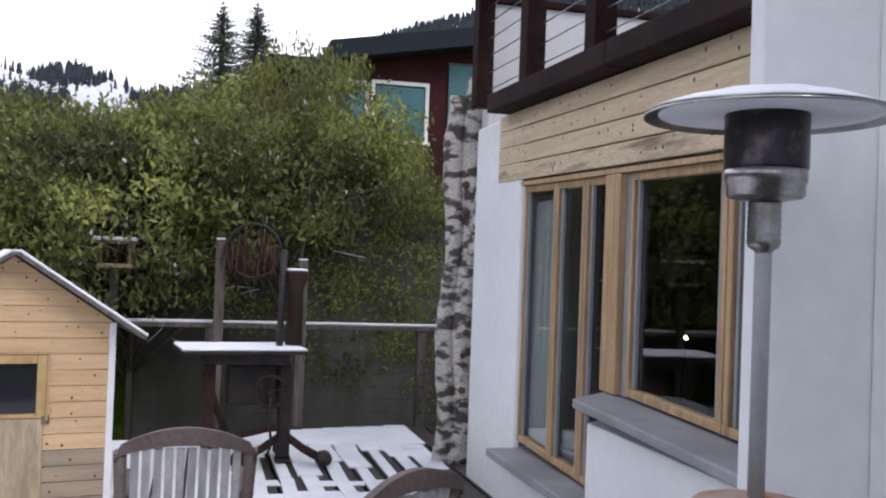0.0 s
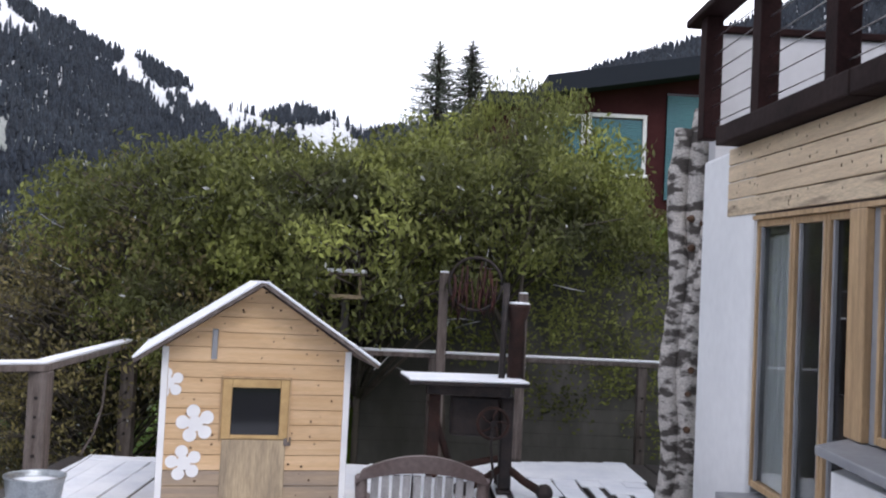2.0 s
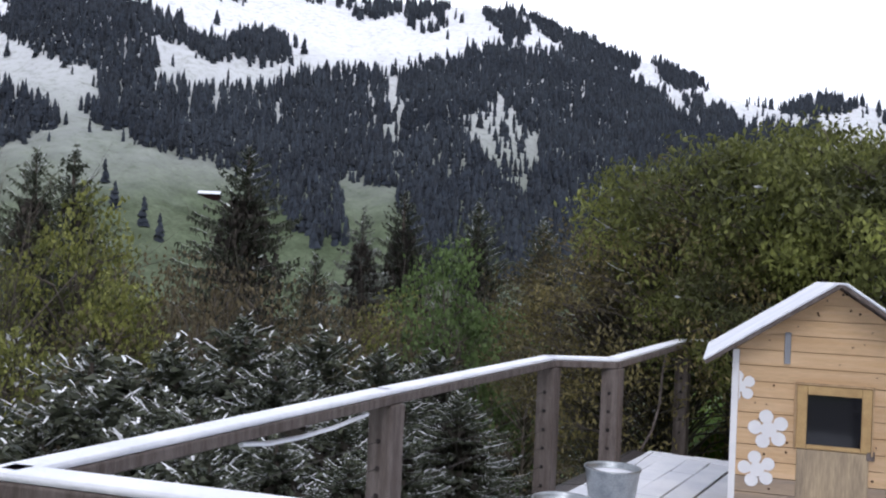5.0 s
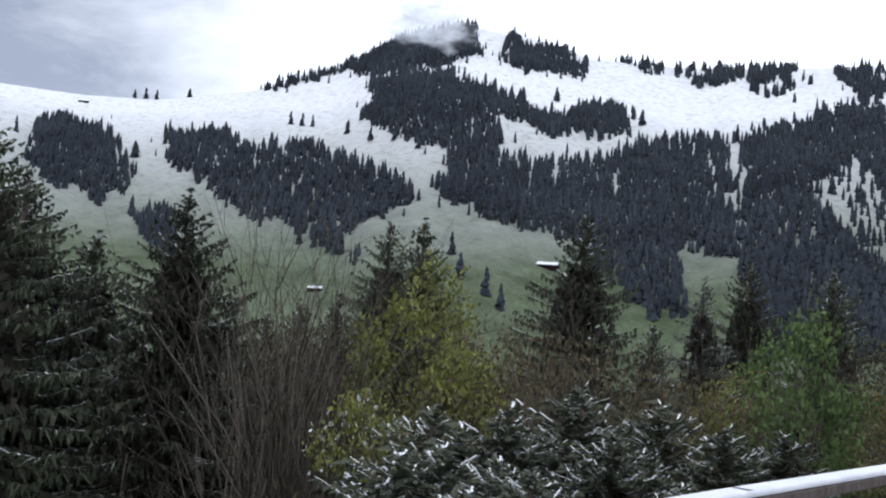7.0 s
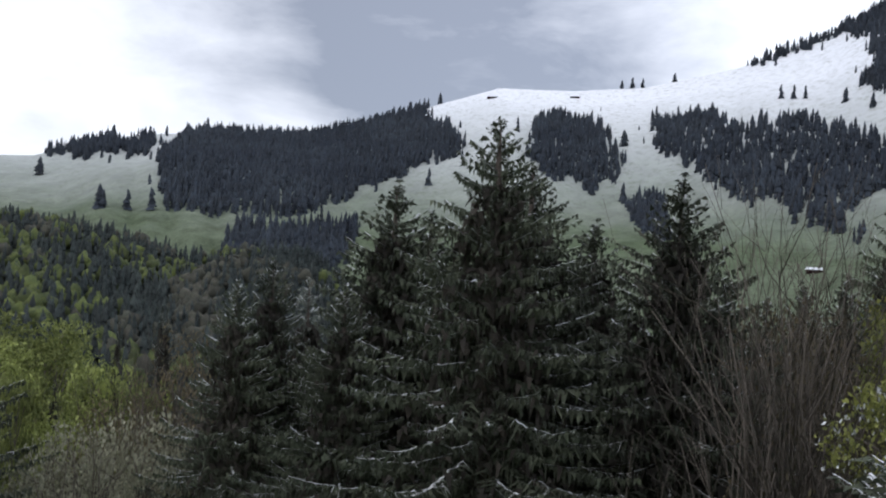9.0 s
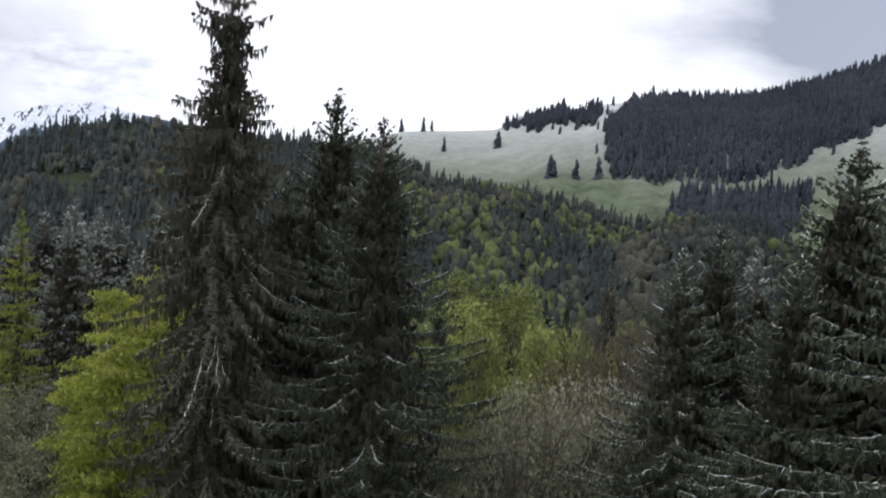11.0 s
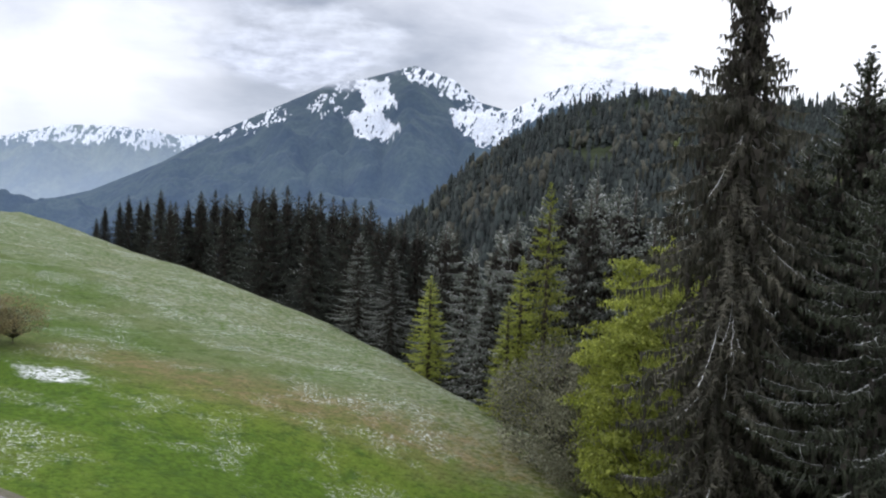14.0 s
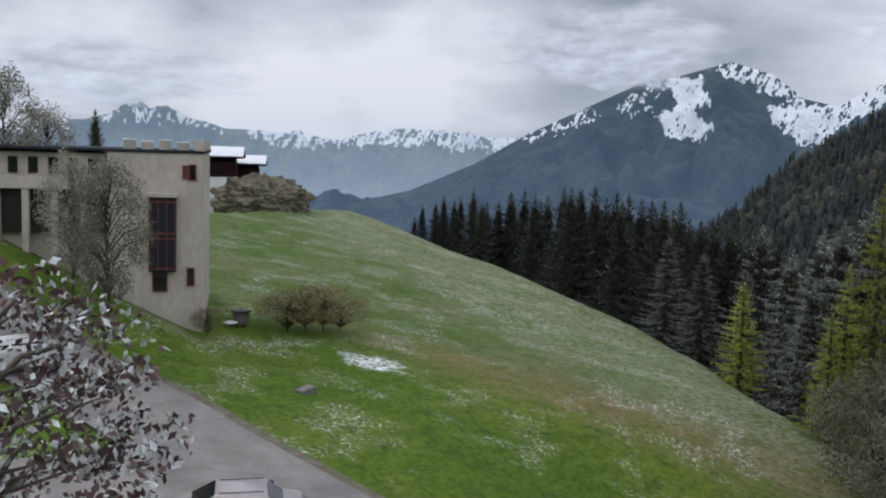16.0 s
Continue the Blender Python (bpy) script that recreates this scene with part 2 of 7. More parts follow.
def from_arrays(name, verts, faces, material, index=None, smooth=False):
    """A mesh from an (n, 3) array and an (m, 3 or 4) array of corners."""
    verts, faces = np.asarray(verts, np.float32), np.asarray(faces, np.int32)
    me = bpy.data.meshes.new(name)
    k = faces.shape[1]
    me.vertices.add(len(verts))
    me.vertices.foreach_set("co", verts.ravel())
    me.loops.add(faces.size)
    me.loops.foreach_set("vertex_index", faces.ravel())
    me.polygons.add(len(faces))
    me.polygons.foreach_set("loop_start", np.arange(0, faces.size, k, dtype=np.int32))
    for m in material if isinstance(material, (list, tuple)) else [material]:
        me.materials.append(m)
    if index is not None:
        me.polygons.foreach_set("material_index", np.asarray(index, np.int32))
    if smooth:
        me.polygons.foreach_set("use_smooth", np.ones(len(faces), bool))
    me.update(calc_edges=True)
    me.validate()
    return me




def value_noise(x, y, seed=0):
    """Smooth lattice noise in -1..1 for arrays."""
    table = np.random.default_rng(seed).uniform(-1, 1, (256, 256))
    xi, yi = np.floor(x).astype(int), np.floor(y).astype(int)
    fx, fy = x - xi, y - yi
    fx, fy = fx * fx * (3 - 2 * fx), fy * fy * (3 - 2 * fy)
    a, b = table[xi % 256, yi % 256], table[(xi + 1) % 256, yi % 256]
    c, d = table[xi % 256, (yi + 1) % 256], table[(xi + 1) % 256, (yi + 1) % 256]
    return (a * (1 - fx) + b * fx) * (1 - fy) + (c * (1 - fx) + d * fx) * fy


def fractal(x, y, octaves=5, seed=0, gain=0.5):
    total, amp = 0 * x, 1.0
    for o in range(octaves):
        total = total + amp * value_noise(x * 2**o, y * 2**o, seed + o)
        amp *= gain
    return total


# ---- the land ----


def meadow_mat():
    """Spring grass: lush and pale patches, a dry brown band, drifts of white flowers."""
    m = bpy.data.materials.new("meadow_grass")
    m.use_nodes = True
    nt = m.node_tree
    p = nt.nodes["Principled BSDF"]
    p.inputs["Roughness"].default_value, p.inputs["Specular IOR Level"].default_value = 0.9, 0.1
    geo = nt.nodes.new("ShaderNodeNewGeometry")
    def noisy(sc, detail=6, rough=0.6):
        n = nt.nodes.new("ShaderNodeTexNoise")
        n.inputs["Scale"].default_value, n.inputs["Detail"].default_value, n.inputs["Roughness"].default_value = sc, detail, rough
        nt.links.new(geo.outputs["Position"], n.inputs["Vector"])
        return n.outputs[0]
    def ranged(sock, a, b, c=0.0, d=1.0):
        r = nt.nodes.new("ShaderNodeMapRange")
        for i, v in enumerate((a, b, c, d), 1):
            r.inputs[i].default_value = v
        nt.links.new(sock, r.inputs[0])
        return r.outputs[0]
    def math_(op, a, b):
        n = nt.nodes.new("ShaderNodeMath")
        n.operation = op
        for i, v in enumerate((a, b)):
            if isinstance(v, (int, float)):
                n.inputs[i].default_value = v
            else:
                nt.links.new(v, n.inputs[i])
        return n.outputs[0]
    def mixed(f, a, b):
        mx = nt.nodes.new("ShaderNodeMix")
        mx.data_type = "RGBA"
        nt.links.new(f, mx.inputs[0])
        for sock, v in ((mx.inputs[6], a), (mx.inputs[7], b)):
            if isinstance(v, tuple):
                sock.default_value = (*v, 1)
            else:
                nt.links.new(v, sock)
        return mx.outputs[2]
    dot = nt.nodes.new("ShaderNodeVectorMath")
    dot.operation = "DOT_PRODUCT"
    dot.inputs[1].default_value = (0.764, 0.644, 0.0)
    nt.links.new(geo.outputs["Position"], dot.inputs[0])
    off = math_("ADD", dot.outputs["Value"], 55.9)
    off = math_("ADD", off, math_("MULTIPLY", math_("SUBTRACT", noisy(0.12, 5), 0.5), 9.0))
    lush = mixed(ranged(noisy(0.11), 0.42, 0.62), (0.080, 0.140, 0.016), (0.122, 0.168, 0.026))
    lush = mixed(ranged(noisy(0.7, 6, 0.7), 0.5, 0.68), lush, (0.052, 0.10, 0.016))
    pale = mixed(ranged(noisy(0.09), 0.42, 0.6), (0.085, 0.135, 0.03), (0.13, 0.16, 0.065))
    pale = mixed(ranged(noisy(0.5, 6, 0.7), 0.5, 0.66), pale, (0.065, 0.105, 0.022))
    pale = mixed(math_("MULTIPLY", ranged(noisy(0.2, 5), 0.48, 0.62), ranged(noisy(2.6, 5, 0.75), 0.45, 0.62, 0.0, 0.7)), pale, (0.20, 0.25, 0.15))
    col = mixed(ranged(off, -4.0, 3.0), pale, lush)
    band = ranged(math_("ADD", math_("ABSOLUTE", off, 0.0), math_("MULTIPLY", noisy(0.5, 5), 4.0)), 8.8, 4.0)
    sep = nt.nodes.new("ShaderNodeSeparateXYZ")
    nt.links.new(geo.outputs["Position"], sep.inputs[0])
    band = math_("MULTIPLY", band, ranged(sep.outputs[0], -22.0, -31.0))
    band = math_("MULTIPLY", band, ranged(noisy(0.8, 5), 0.3, 0.62, 0.25, 1.0))
    col = mixed(math_("MULTIPLY", band, 0.95), col, mixed(ranged(noisy(0.6, 5), 0.4, 0.6), (0.20, 0.158, 0.08), (0.15, 0.14, 0.058)))
    # pale stony strip along the wood's edge
    edge = math_("MULTIPLY", ranged(sep.outputs[0], -39.0, -47.0), ranged(noisy(2.2, 4), 0.42, 0.6))
    col = mixed(math_("MULTIPLY", edge, 0.6), col, (0.30, 0.31, 0.24))
    drifts = ranged(noisy(0.22, 5), 0.49, 0.60)
    specks = ranged(noisy(5.0, 6, 0.8), 0.53, 0.61)
    col = mixed(math_("MULTIPLY", drifts, specks), col, (0.62, 0.66, 0.64))
    spot_ = nt.nodes.new("ShaderNodeVectorMath")
    spot_.operation = "DISTANCE"
    spot_.inputs[1].default_value = (-24.2, -49.6, -10.9)
    nt.links.new(geo.outputs["Position"], spot_.inputs[0])
    near = ranged(math_("ADD", spot_.outputs["Value"], math_("MULTIPLY", noisy(1.1, 4), 3.0)), 3.6, 2.6)
    col = mixed(math_("MULTIPLY", near, ranged(noisy(4.0, 3), 0.4, 0.52)), col, (0.74, 0.77, 0.77))
    fine = ranged(noisy(3.2, 8, 0.75), 0.32, 0.68, 0.55, 1.42)
    sc = nt.nodes.new("ShaderNodeVectorMath")
    sc.operation = "SCALE"
    nt.links.new(col, sc.inputs[0])
    nt.links.new(fine, sc.inputs["Scale"])
    nt.links.new(sc.outputs[0], p.inputs["Base Color"])
    bump = nt.nodes.new("ShaderNodeBump")
    bump.inputs["Strength"].default_value, bump.inputs["Distance"].default_value = 0.6, 0.3
    nt.links.new(noisy(1.6, 6, 0.7), bump.inputs["Height"])
    nt.links.new(bump.outputs[0], p.inputs["Normal"])
    return m


M_MEADOW = meadow_mat()
M_ALP = terrain_mat("alp_pasture", (0.078, 0.105, 0.056), (0.115, 0.137, 0.092), 25, 240, 0.006, snow_noise=80)
M_MID = terrain_mat("wooded_hill_ground", (0.022, 0.03, 0.016), (0.035, 0.045, 0.022), None, None, 0.01, rock=None)
# base colours carry some of the distance haze: bluer, and paler farther off
M_FAR = terrain_mat("hazed_far_mountain", (0.022, 0.034, 0.040), (0.044, 0.062, 0.052), None, None, 0.010, rock=None)
M_FARTHEST = terrain_mat("hazed_farthest_range", (0.06, 0.09, 0.10), (0.13, 0.16, 0.12), None, None, 0.007, rock=None)
M_FIRN = terrain_mat("old_snow", (0.74, 0.77, 0.82), (0.62, 0.65, 0.70), None, None, 0.02, rock=None)



def inside(poly, x, y):
    ok = np.zeros(len(x), bool)
    p = np.array(poly)
    for (x0, y0), (x1, y1) in zip(p, np.roll(p, -1, 0)):
        cross = ((y0 > y) != (y1 > y)) & (x < (x1 - x0) * (y - y0) / (y1 - y0 + 1e-9) + x0)
        ok ^= cross
    return ok


def smooth_step(a, b, v):
    u = np.clip((v - a) / (b - a), 0, 1)
    return u * u * (3 - 2 * u)


def land(x, y):
    """Height of the ground round the deck, out to the foot of the mountains."""
    x, y = np.asarray(x, float), np.asarray(y, float)
    meadow = -10.9 + 0.144 * (x + 15) - 0.087 * (y + 34) + 0.5 * value_noise(x / 22, y / 22, 3) + 0.12 * value_noise(x / 6, y / 6, 4)
    edge = np.interp(y, [-140, -112, -100, -75, -62, -48, -34, -20], [-55, -58, -60, -58.5, -55, -49.5, -45, -43]) + 0.8 * value_noise(y / 12, 0 * y, 8)
    fall = np.maximum(edge - x, 0)
    z = meadow - 0.62 * fall * smooth_step(0, 18, fall)
    z = z - np.minimum(0.4 * np.maximum(-82.0 + 0.92 * np.maximum(x, -60.0) - y, 0), 3.4) * (1 - smooth_step(-20, -8, x)) - 0.5 * np.maximum(-150 - y + 0.1 * x, 0)
    bank = 0.36 * np.maximum(x + 15, 0) * (1 - smooth_step(-54, -45, y))
    z = z + np.minimum(bank, 6.5)
    ravine = -15.0 - 0.05 * np.maximum(-x - 20, 0) + 0.6 * value_noise(x / 14, y / 14, 5)
    w = smooth_step(-44, -26, y) * (1 - smooth_step(-34, -20, x))
    z = z * (1 - w) + np.minimum(z, ravine) * w
    away = np.hypot(np.maximum(-3.4 - x, 0), np.maximum(-2.0 - y, 0))
    z = np.maximum(z, -1.9 - 1.15 * away)
    upper = np.minimum(2.3, 2.3 + 0.9 * (x + 0.2)) + 0.15 * (y - 12.2) - 0.2 * np.maximum(-x - 6, 0)
    z = np.where(y > 12.2, np.maximum(z, upper), z)
    r = np.hypot(x, y)
    azimuth = np.degrees(np.arctan2(-x, y)) % 360
    deep = smooth_step(112, 128, azimuth) * (1 - smooth_step(200, 225, azimuth))
    z = np.maximum(z, -28 - 0.3 * np.maximum(r - 110, 0))
    return np.maximum(z, -66 - 200 * deep * smooth_step(200, 1500, r))


def polar_sheet(name, az0, az1, n_az, radii, height, material, label, category="ground"):
    az = np.radians(np.linspace(az0, az1, n_az))
    A, R = np.meshgrid(az, np.asarray(radii), indexing="ij")
    X, Y = -np.sin(A) * R, np.cos(A) * R
    Z = height(X, Y, np.degrees(A), R)
    nr = len(radii)
    i, j = np.meshgrid(np.arange(n_az - 1), np.arange(nr - 1), indexing="ij")
    k = (i * nr + j).ravel()
    faces = np.stack([k, k + 1, k + nr + 1, k + nr], 1)[:, ::-1]
    me = from_arrays(name, np.stack([X, Y, Z], -1).reshape(-1, 3), faces, material, smooth=True)
    return tagged(new(name, me), label, category, kind="structure")


polar_sheet("ground", -180, 180, 721, np.concatenate([[0.01], np.geomspace(2.0, 400, 150), np.geomspace(430, 4900, 20)]), lambda x, y, a, r: land(x, y), M_MEADOW,
            "sloping green alpine meadow with dry patches round the deck")


class Ridge:
    """A mountain flank in polar rows: from a foot to a crest whose elevation angle is given by azimuth, and down behind."""

    def __init__(self, crest, foot_r, foot_z, crest_r, rough, seed, bend=1.15):
        self.az, self.el = np.array(crest).T
        self.foot_r, self.foot_z, self.crest_r, self.rough, self.seed, self.bend = foot_r, foot_z, crest_r, rough, seed, bend

    def height(self, x, y, a, r):
        top = self.crest_r * np.tan(np.radians(np.interp(a, self.az, self.el))) + 1.7
        s = np.clip((r - self.foot_r) / (self.crest_r - self.foot_r), 0, 1)
        z = self.foot_z + (top - self.foot_z) * s**self.bend
        body = np.sin(np.pi * s) * self.rough
        z = z + body * fractal(x / 260 + 7, y / 260 + 3, 6, self.seed) * 1.0
        z = z + body * 0.7 * np.abs(value_noise(a / 2.3, 0 * a + s * 1.5, self.seed + 20))
        return z - np.maximum(r - self.crest_r, 0) * 0.55

    def at(self, a, s):
        r = self.foot_r + (self.crest_r - self.foot_r) * s
        x, y = -np.sin(np.radians(a)) * r, np.cos(np.radians(a)) * r
        return x, y, self.height(x, y, a, r), r

    def sheet(self, name, az0, az1, n_az, n_r, material, label):
        back = self.crest_r * np.array([1.03, 1.1, 1.25])
        return polar_sheet(name, az0, az1, n_az, np.concatenate([np.linspace(self.foot_r, self.crest_r, n_r), back]), self.height, material, label, "mountain")


ALP = Ridge([(-60, 22), (-28, 20.0), (-22, 17.0), (-16, 14.8), (-12.5, 14.0), (-8, 12.4), (-3, 10.2), (3, 9.1), (5, 9.6), (7.8, 10.2), (9.8, 9.5), (12.8, 10.2), (14.5, 11.3), (16.3, 12.1), (18, 12.3), (21.4, 13.6), (24.9, 15.1), (31, 15.1), (35.6, 15.2),
             (40.6, 15.6), (44, 16.6), (48.2, 17.1), (52, 16.2), (55.8, 14.0), (60.8, 12.3), (65.9, 11.2), (70, 10.9), (74.5, 10.9), (78, 9.8), (81.5, 8.6), (85, 7.6), (87.3, 7.3),
             (91, 7.2), (94.4, 6.8), (97, 6.3), (100.7, 5.0), (106, 4.6), (111, 3.2), (116, 0.0), (120, -6)], 300, -80, 1350, 11, 11)
ALP.sheet("mountain_alp", -60, 120, 820, 120, M_ALP, "snow-topped alpine mountain with green pastures and dark woods")
MID = Ridge([(62, -8), (80, -3.5), (85, 0.3), (88, 0.4), (92, -0.2), (95, 0.6), (98, 1.3), (103, 1.6), (105, 2.4), (108.8, 3.5), (112, 3.6), (119, 3.9), (122.8, 3.9), (125.4, 3.2), (129, 1.2), (131.8, -0.7),
             (134.8, -3.6), (138, -6)], 190, -75, 560, 4, 31, 1.0)
MID.sheet("mountain_wooded", 62, 138, 300, 50, M_MID, "dark wooded hill below the far mountain")
FAR = Ridge([(110, 1.0), (118, 4.0), (124.2, 5.0), (127.3, 4.1), (129.5, 2.9), (131.2, 3.3), (132.9, 4.6), (135.2, 5.3), (138.2, 4.4), (140.2, 4.0), (143.1, 2.6), (146.4, 1.0), (149.6, -0.9), (153.4, -2.6),
             (160, -4.2), (166, -5)], 1500, -290, 3300, 90, 51, 1.05)
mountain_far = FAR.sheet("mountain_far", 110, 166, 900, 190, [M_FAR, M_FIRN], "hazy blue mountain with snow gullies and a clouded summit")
RANGE = Ridge([(140, 0.3), (147, 0.7), (149.3, 0.7), (152.4, 1.05), (155, 1.0), (157.7, 0.2), (161, 0.6), (164.2, 0.7), (167.3, 1.5), (169.5, 1.6), (172.4, 0.8), (176.1, 0.3), (185, 1.2), (200, 0.6)],
              3400, -300, 4800, 110, 71, 0.9)
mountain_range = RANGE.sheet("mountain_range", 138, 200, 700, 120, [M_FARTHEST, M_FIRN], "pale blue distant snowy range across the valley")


def lay_snow(ob, fields):
    """Gives the faces inside wavering outlines (azimuth, elevation, share covered) the snow material."""
    me = ob.data
    co = np.empty(len(me.vertices) * 3, np.float32)
    me.vertices.foreach_get("co", co)
    corner = np.empty(len(me.loops), np.int32)
    me.loops.foreach_get("vertex_index", corner)
    c = co.reshape(-1, 3)[corner.reshape(-1, 4)].mean(1)
    az = np.degrees(np.arctan2(-c[:, 0] - 1.0, c[:, 1] - 0.6)) % 360
    el = np.degrees(np.arctan2(c[:, 2] - 1.75, np.hypot(c[:, 0] + 1.0, c[:, 1] - 0.6)))
    wa = az + 0.35 * value_noise(az * 2.0, el * 2.0, 201) + 0.22 * value_noise(az * 7.0, el * 5.0, 202)
    we = el + 0.25 * value_noise(az * 2.2, el * 2.2, 203) + 0.2 * value_noise(az * 9.0, el * 6.0, 204)
    torn = value_noise(az * 6.0 + el * 3.0, el * 3.0, 205) + 0.6 * value_noise(az * 15.0, el * 9.0, 206)
    white = np.zeros(len(c), bool)
    for share, poly in fields:
        white |= inside(poly, wa, we) & (torn > 1.1 - 1.9 * share)
    me.polygons.foreach_set("material_index", white.astype(np.int32))


lay_snow(mountain_far, [
    (0.95, [(138.6, 4.4), (136.5, 4.5), (136.2, 3.1), (136.9, 2.5), (135.9, 1.7), (137.1, 0.8), (138.6, 1.2), (139.4, 1.9), (138.3, 2.7)]),
    (0.62, [(136.4, 5.4), (133.4, 5.5), (131.2, 3.9), (131.6, 3.2), (132.9, 3.5), (134.2, 4.3), (135.4, 4.2)]),
    (0.85, [(133.1, 2.7), (131.6, 3.2), (130.2, 2.7), (128.5, 3.7), (126.0, 4.9), (121, 5.6), (121, 4.2), (126.5, 3.2), (129.3, 1.9), (130.1, 1.0), (131.1, 0.8), (132.1, 1.5)]),
    (0.5, [(147.2, 0.9), (143.2, 2.5), (142.4, 2.4), (143.6, 1.6), (146.2, 0.7)]),
    (0.3, [(141, 4.2), (138.6, 4.4), (139.4, 2.4), (141.5, 2.2)])])
lay_snow(mountain_range, [
    (0.68, [(163.8, 1.1), (160, 0.9), (157, 0.7), (154.8, 1.4), (150, 1.2), (147, 0.8), (140, 0.6), (140, -0.2), (148.5, -0.2), (151, 0.0), (152.6, 0.4), (154.6, -0.2), (157, 0.1), (160.4, -0.4), (163, 0.2)]),
    (0.45, [(171.5, 1.7), (167.0, 1.8), (164, 1.1), (164.4, 0.4), (167, 0.9), (171, 0.8)]),
    (0.6, [(200, 1.6), (176, 1.2), (172, 1.2), (173, 0.2), (200, 0.2)])])


def cloud_mat(name, colour, seed, cover):
    """Soft grey cloud that glows by itself, denser in the middle of the bank and torn at its rim."""
    m = bpy.data.materials.new(name)
    m.use_nodes = True
    nt = m.node_tree
    nt.nodes.clear()
    out, mx = nt.nodes.new("ShaderNodeOutputMaterial"), nt.nodes.new("ShaderNodeMixShader")
    tr, em = nt.nodes.new("ShaderNodeBsdfTransparent"), nt.nodes.new("ShaderNodeEmission")
    tc = nt.nodes.new("ShaderNodeTexCoord")
    # billow noise puts lit and shaded cloud tones into the emission
    billow, tone = nt.nodes.new("ShaderNodeTexNoise"), nt.nodes.new("ShaderNodeValToRGB")
    billow.inputs["Scale"].default_value, billow.inputs["Detail"].default_value, billow.inputs["Roughness"].default_value = 2.6, 8, 0.6
    nt.links.new(tc.outputs["Object"], billow.inputs["Vector"])
    for e, pos, k in zip(tone.color_ramp.elements, (0.36, 0.66), (0.82, 1.4)):
        e.position, e.color = pos, (*[c * k for c in colour], 1)
    nt.links.new(billow.outputs[0], tone.inputs[0])
    nt.links.new(tone.outputs[0], em.inputs["Color"])
    ln = nt.nodes.new("ShaderNodeVectorMath")
    ln.operation = "LENGTH"
    nt.links.new(tc.outputs["Object"], ln.inputs[0])
    n = nt.nodes.new("ShaderNodeTexNoise")
    n.noise_dimensions = "4D"
    n.inputs["W"].default_value, n.inputs["Scale"].default_value, n.inputs["Detail"].default_value = seed, 2.2, 7
    nt.links.new(tc.outputs["Object"], n.inputs["Vector"])
    add = nt.nodes.new("ShaderNodeMath")
    add.operation = "MULTIPLY_ADD"
    add.inputs[1].default_value = -1.5
    nt.links.new(n.outputs[0], add.inputs[0])
    nt.links.new(ln.outputs["Value"], add.inputs[2])
    r = nt.nodes.new("ShaderNodeMapRange")
    r.interpolation_type = "SMOOTHSTEP"
    for i, v in enumerate((0.25, -0.32, 0.0, cover), 1):
        r.inputs[i].default_value = v
    nt.links.new(add.outputs[0], r.inputs[0])
    nt.links.new(r.outputs[0], mx.inputs[0])
    nt.links.new(tr.outputs[0], mx.inputs[1])
    nt.links.new(em.outputs[0], mx.inputs[2])
    nt.links.new(mx.outputs[0], out.inputs["Surface"])
    return m


def cloud_bank(az, el, dist, half_az, half_el, colour, seed, cover=0.95):
    """A low bank of cloud across a distant summit: a gently bowed sheet."""
    x, y, z = -math.sin(radians(az)) * dist, math.cos(radians(az)) * dist, 1.7 + math.tan(radians(el)) * dist
    w, h = math.tan(radians(half_az)) * dist, math.tan(radians(half_el)) * dist
    bm = bmesh.new()
    grid = [[bm.verts.new((u, 0.12 * u * u - 0.1 * v * v, v)) for v in np.linspace(-1, 1, 13)] for u in np.linspace(-1, 1, 25)]
    for a, b in zip(grid, grid[1:]):
        for k in range(12):
            bm.faces.new((a[k], b[k], b[k + 1], a[k + 1])).smooth = True
    ob = part("backdrop_cloud", bm, cloud_mat("summit_cloud", colour, seed, cover))
    ob.matrix_world = Matrix.LocRotScale((x, y, z), Euler((0, 0, radians(az))), (w, w * 0.2, h))
    return tagged(ob, "grey cloud hanging on the mountain summit", "cloud", kind="structure")


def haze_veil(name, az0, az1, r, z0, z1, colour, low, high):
    """Distance haze imitated by a thin blue glowing sheet, upright and curved, denser below."""
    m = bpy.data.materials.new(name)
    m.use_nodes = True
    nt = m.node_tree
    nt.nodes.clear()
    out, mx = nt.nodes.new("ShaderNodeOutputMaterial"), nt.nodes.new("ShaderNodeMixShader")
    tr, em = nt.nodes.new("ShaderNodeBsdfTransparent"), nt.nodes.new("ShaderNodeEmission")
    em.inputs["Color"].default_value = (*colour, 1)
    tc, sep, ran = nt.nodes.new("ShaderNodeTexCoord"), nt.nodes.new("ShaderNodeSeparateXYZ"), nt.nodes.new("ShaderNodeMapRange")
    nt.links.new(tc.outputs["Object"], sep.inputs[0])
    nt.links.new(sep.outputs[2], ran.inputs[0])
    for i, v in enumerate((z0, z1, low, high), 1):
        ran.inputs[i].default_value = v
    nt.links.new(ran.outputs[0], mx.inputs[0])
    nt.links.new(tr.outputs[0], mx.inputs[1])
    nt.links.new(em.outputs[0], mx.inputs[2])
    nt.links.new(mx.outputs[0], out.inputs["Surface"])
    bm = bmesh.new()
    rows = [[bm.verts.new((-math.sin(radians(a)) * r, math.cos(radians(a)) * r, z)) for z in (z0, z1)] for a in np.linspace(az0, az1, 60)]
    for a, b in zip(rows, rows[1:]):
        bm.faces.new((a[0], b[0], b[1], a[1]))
    tagged(part("backdrop_" + name, bm, m), "glowing blue sheet imitating haze before the distant mountains", "haze", kind="structure")


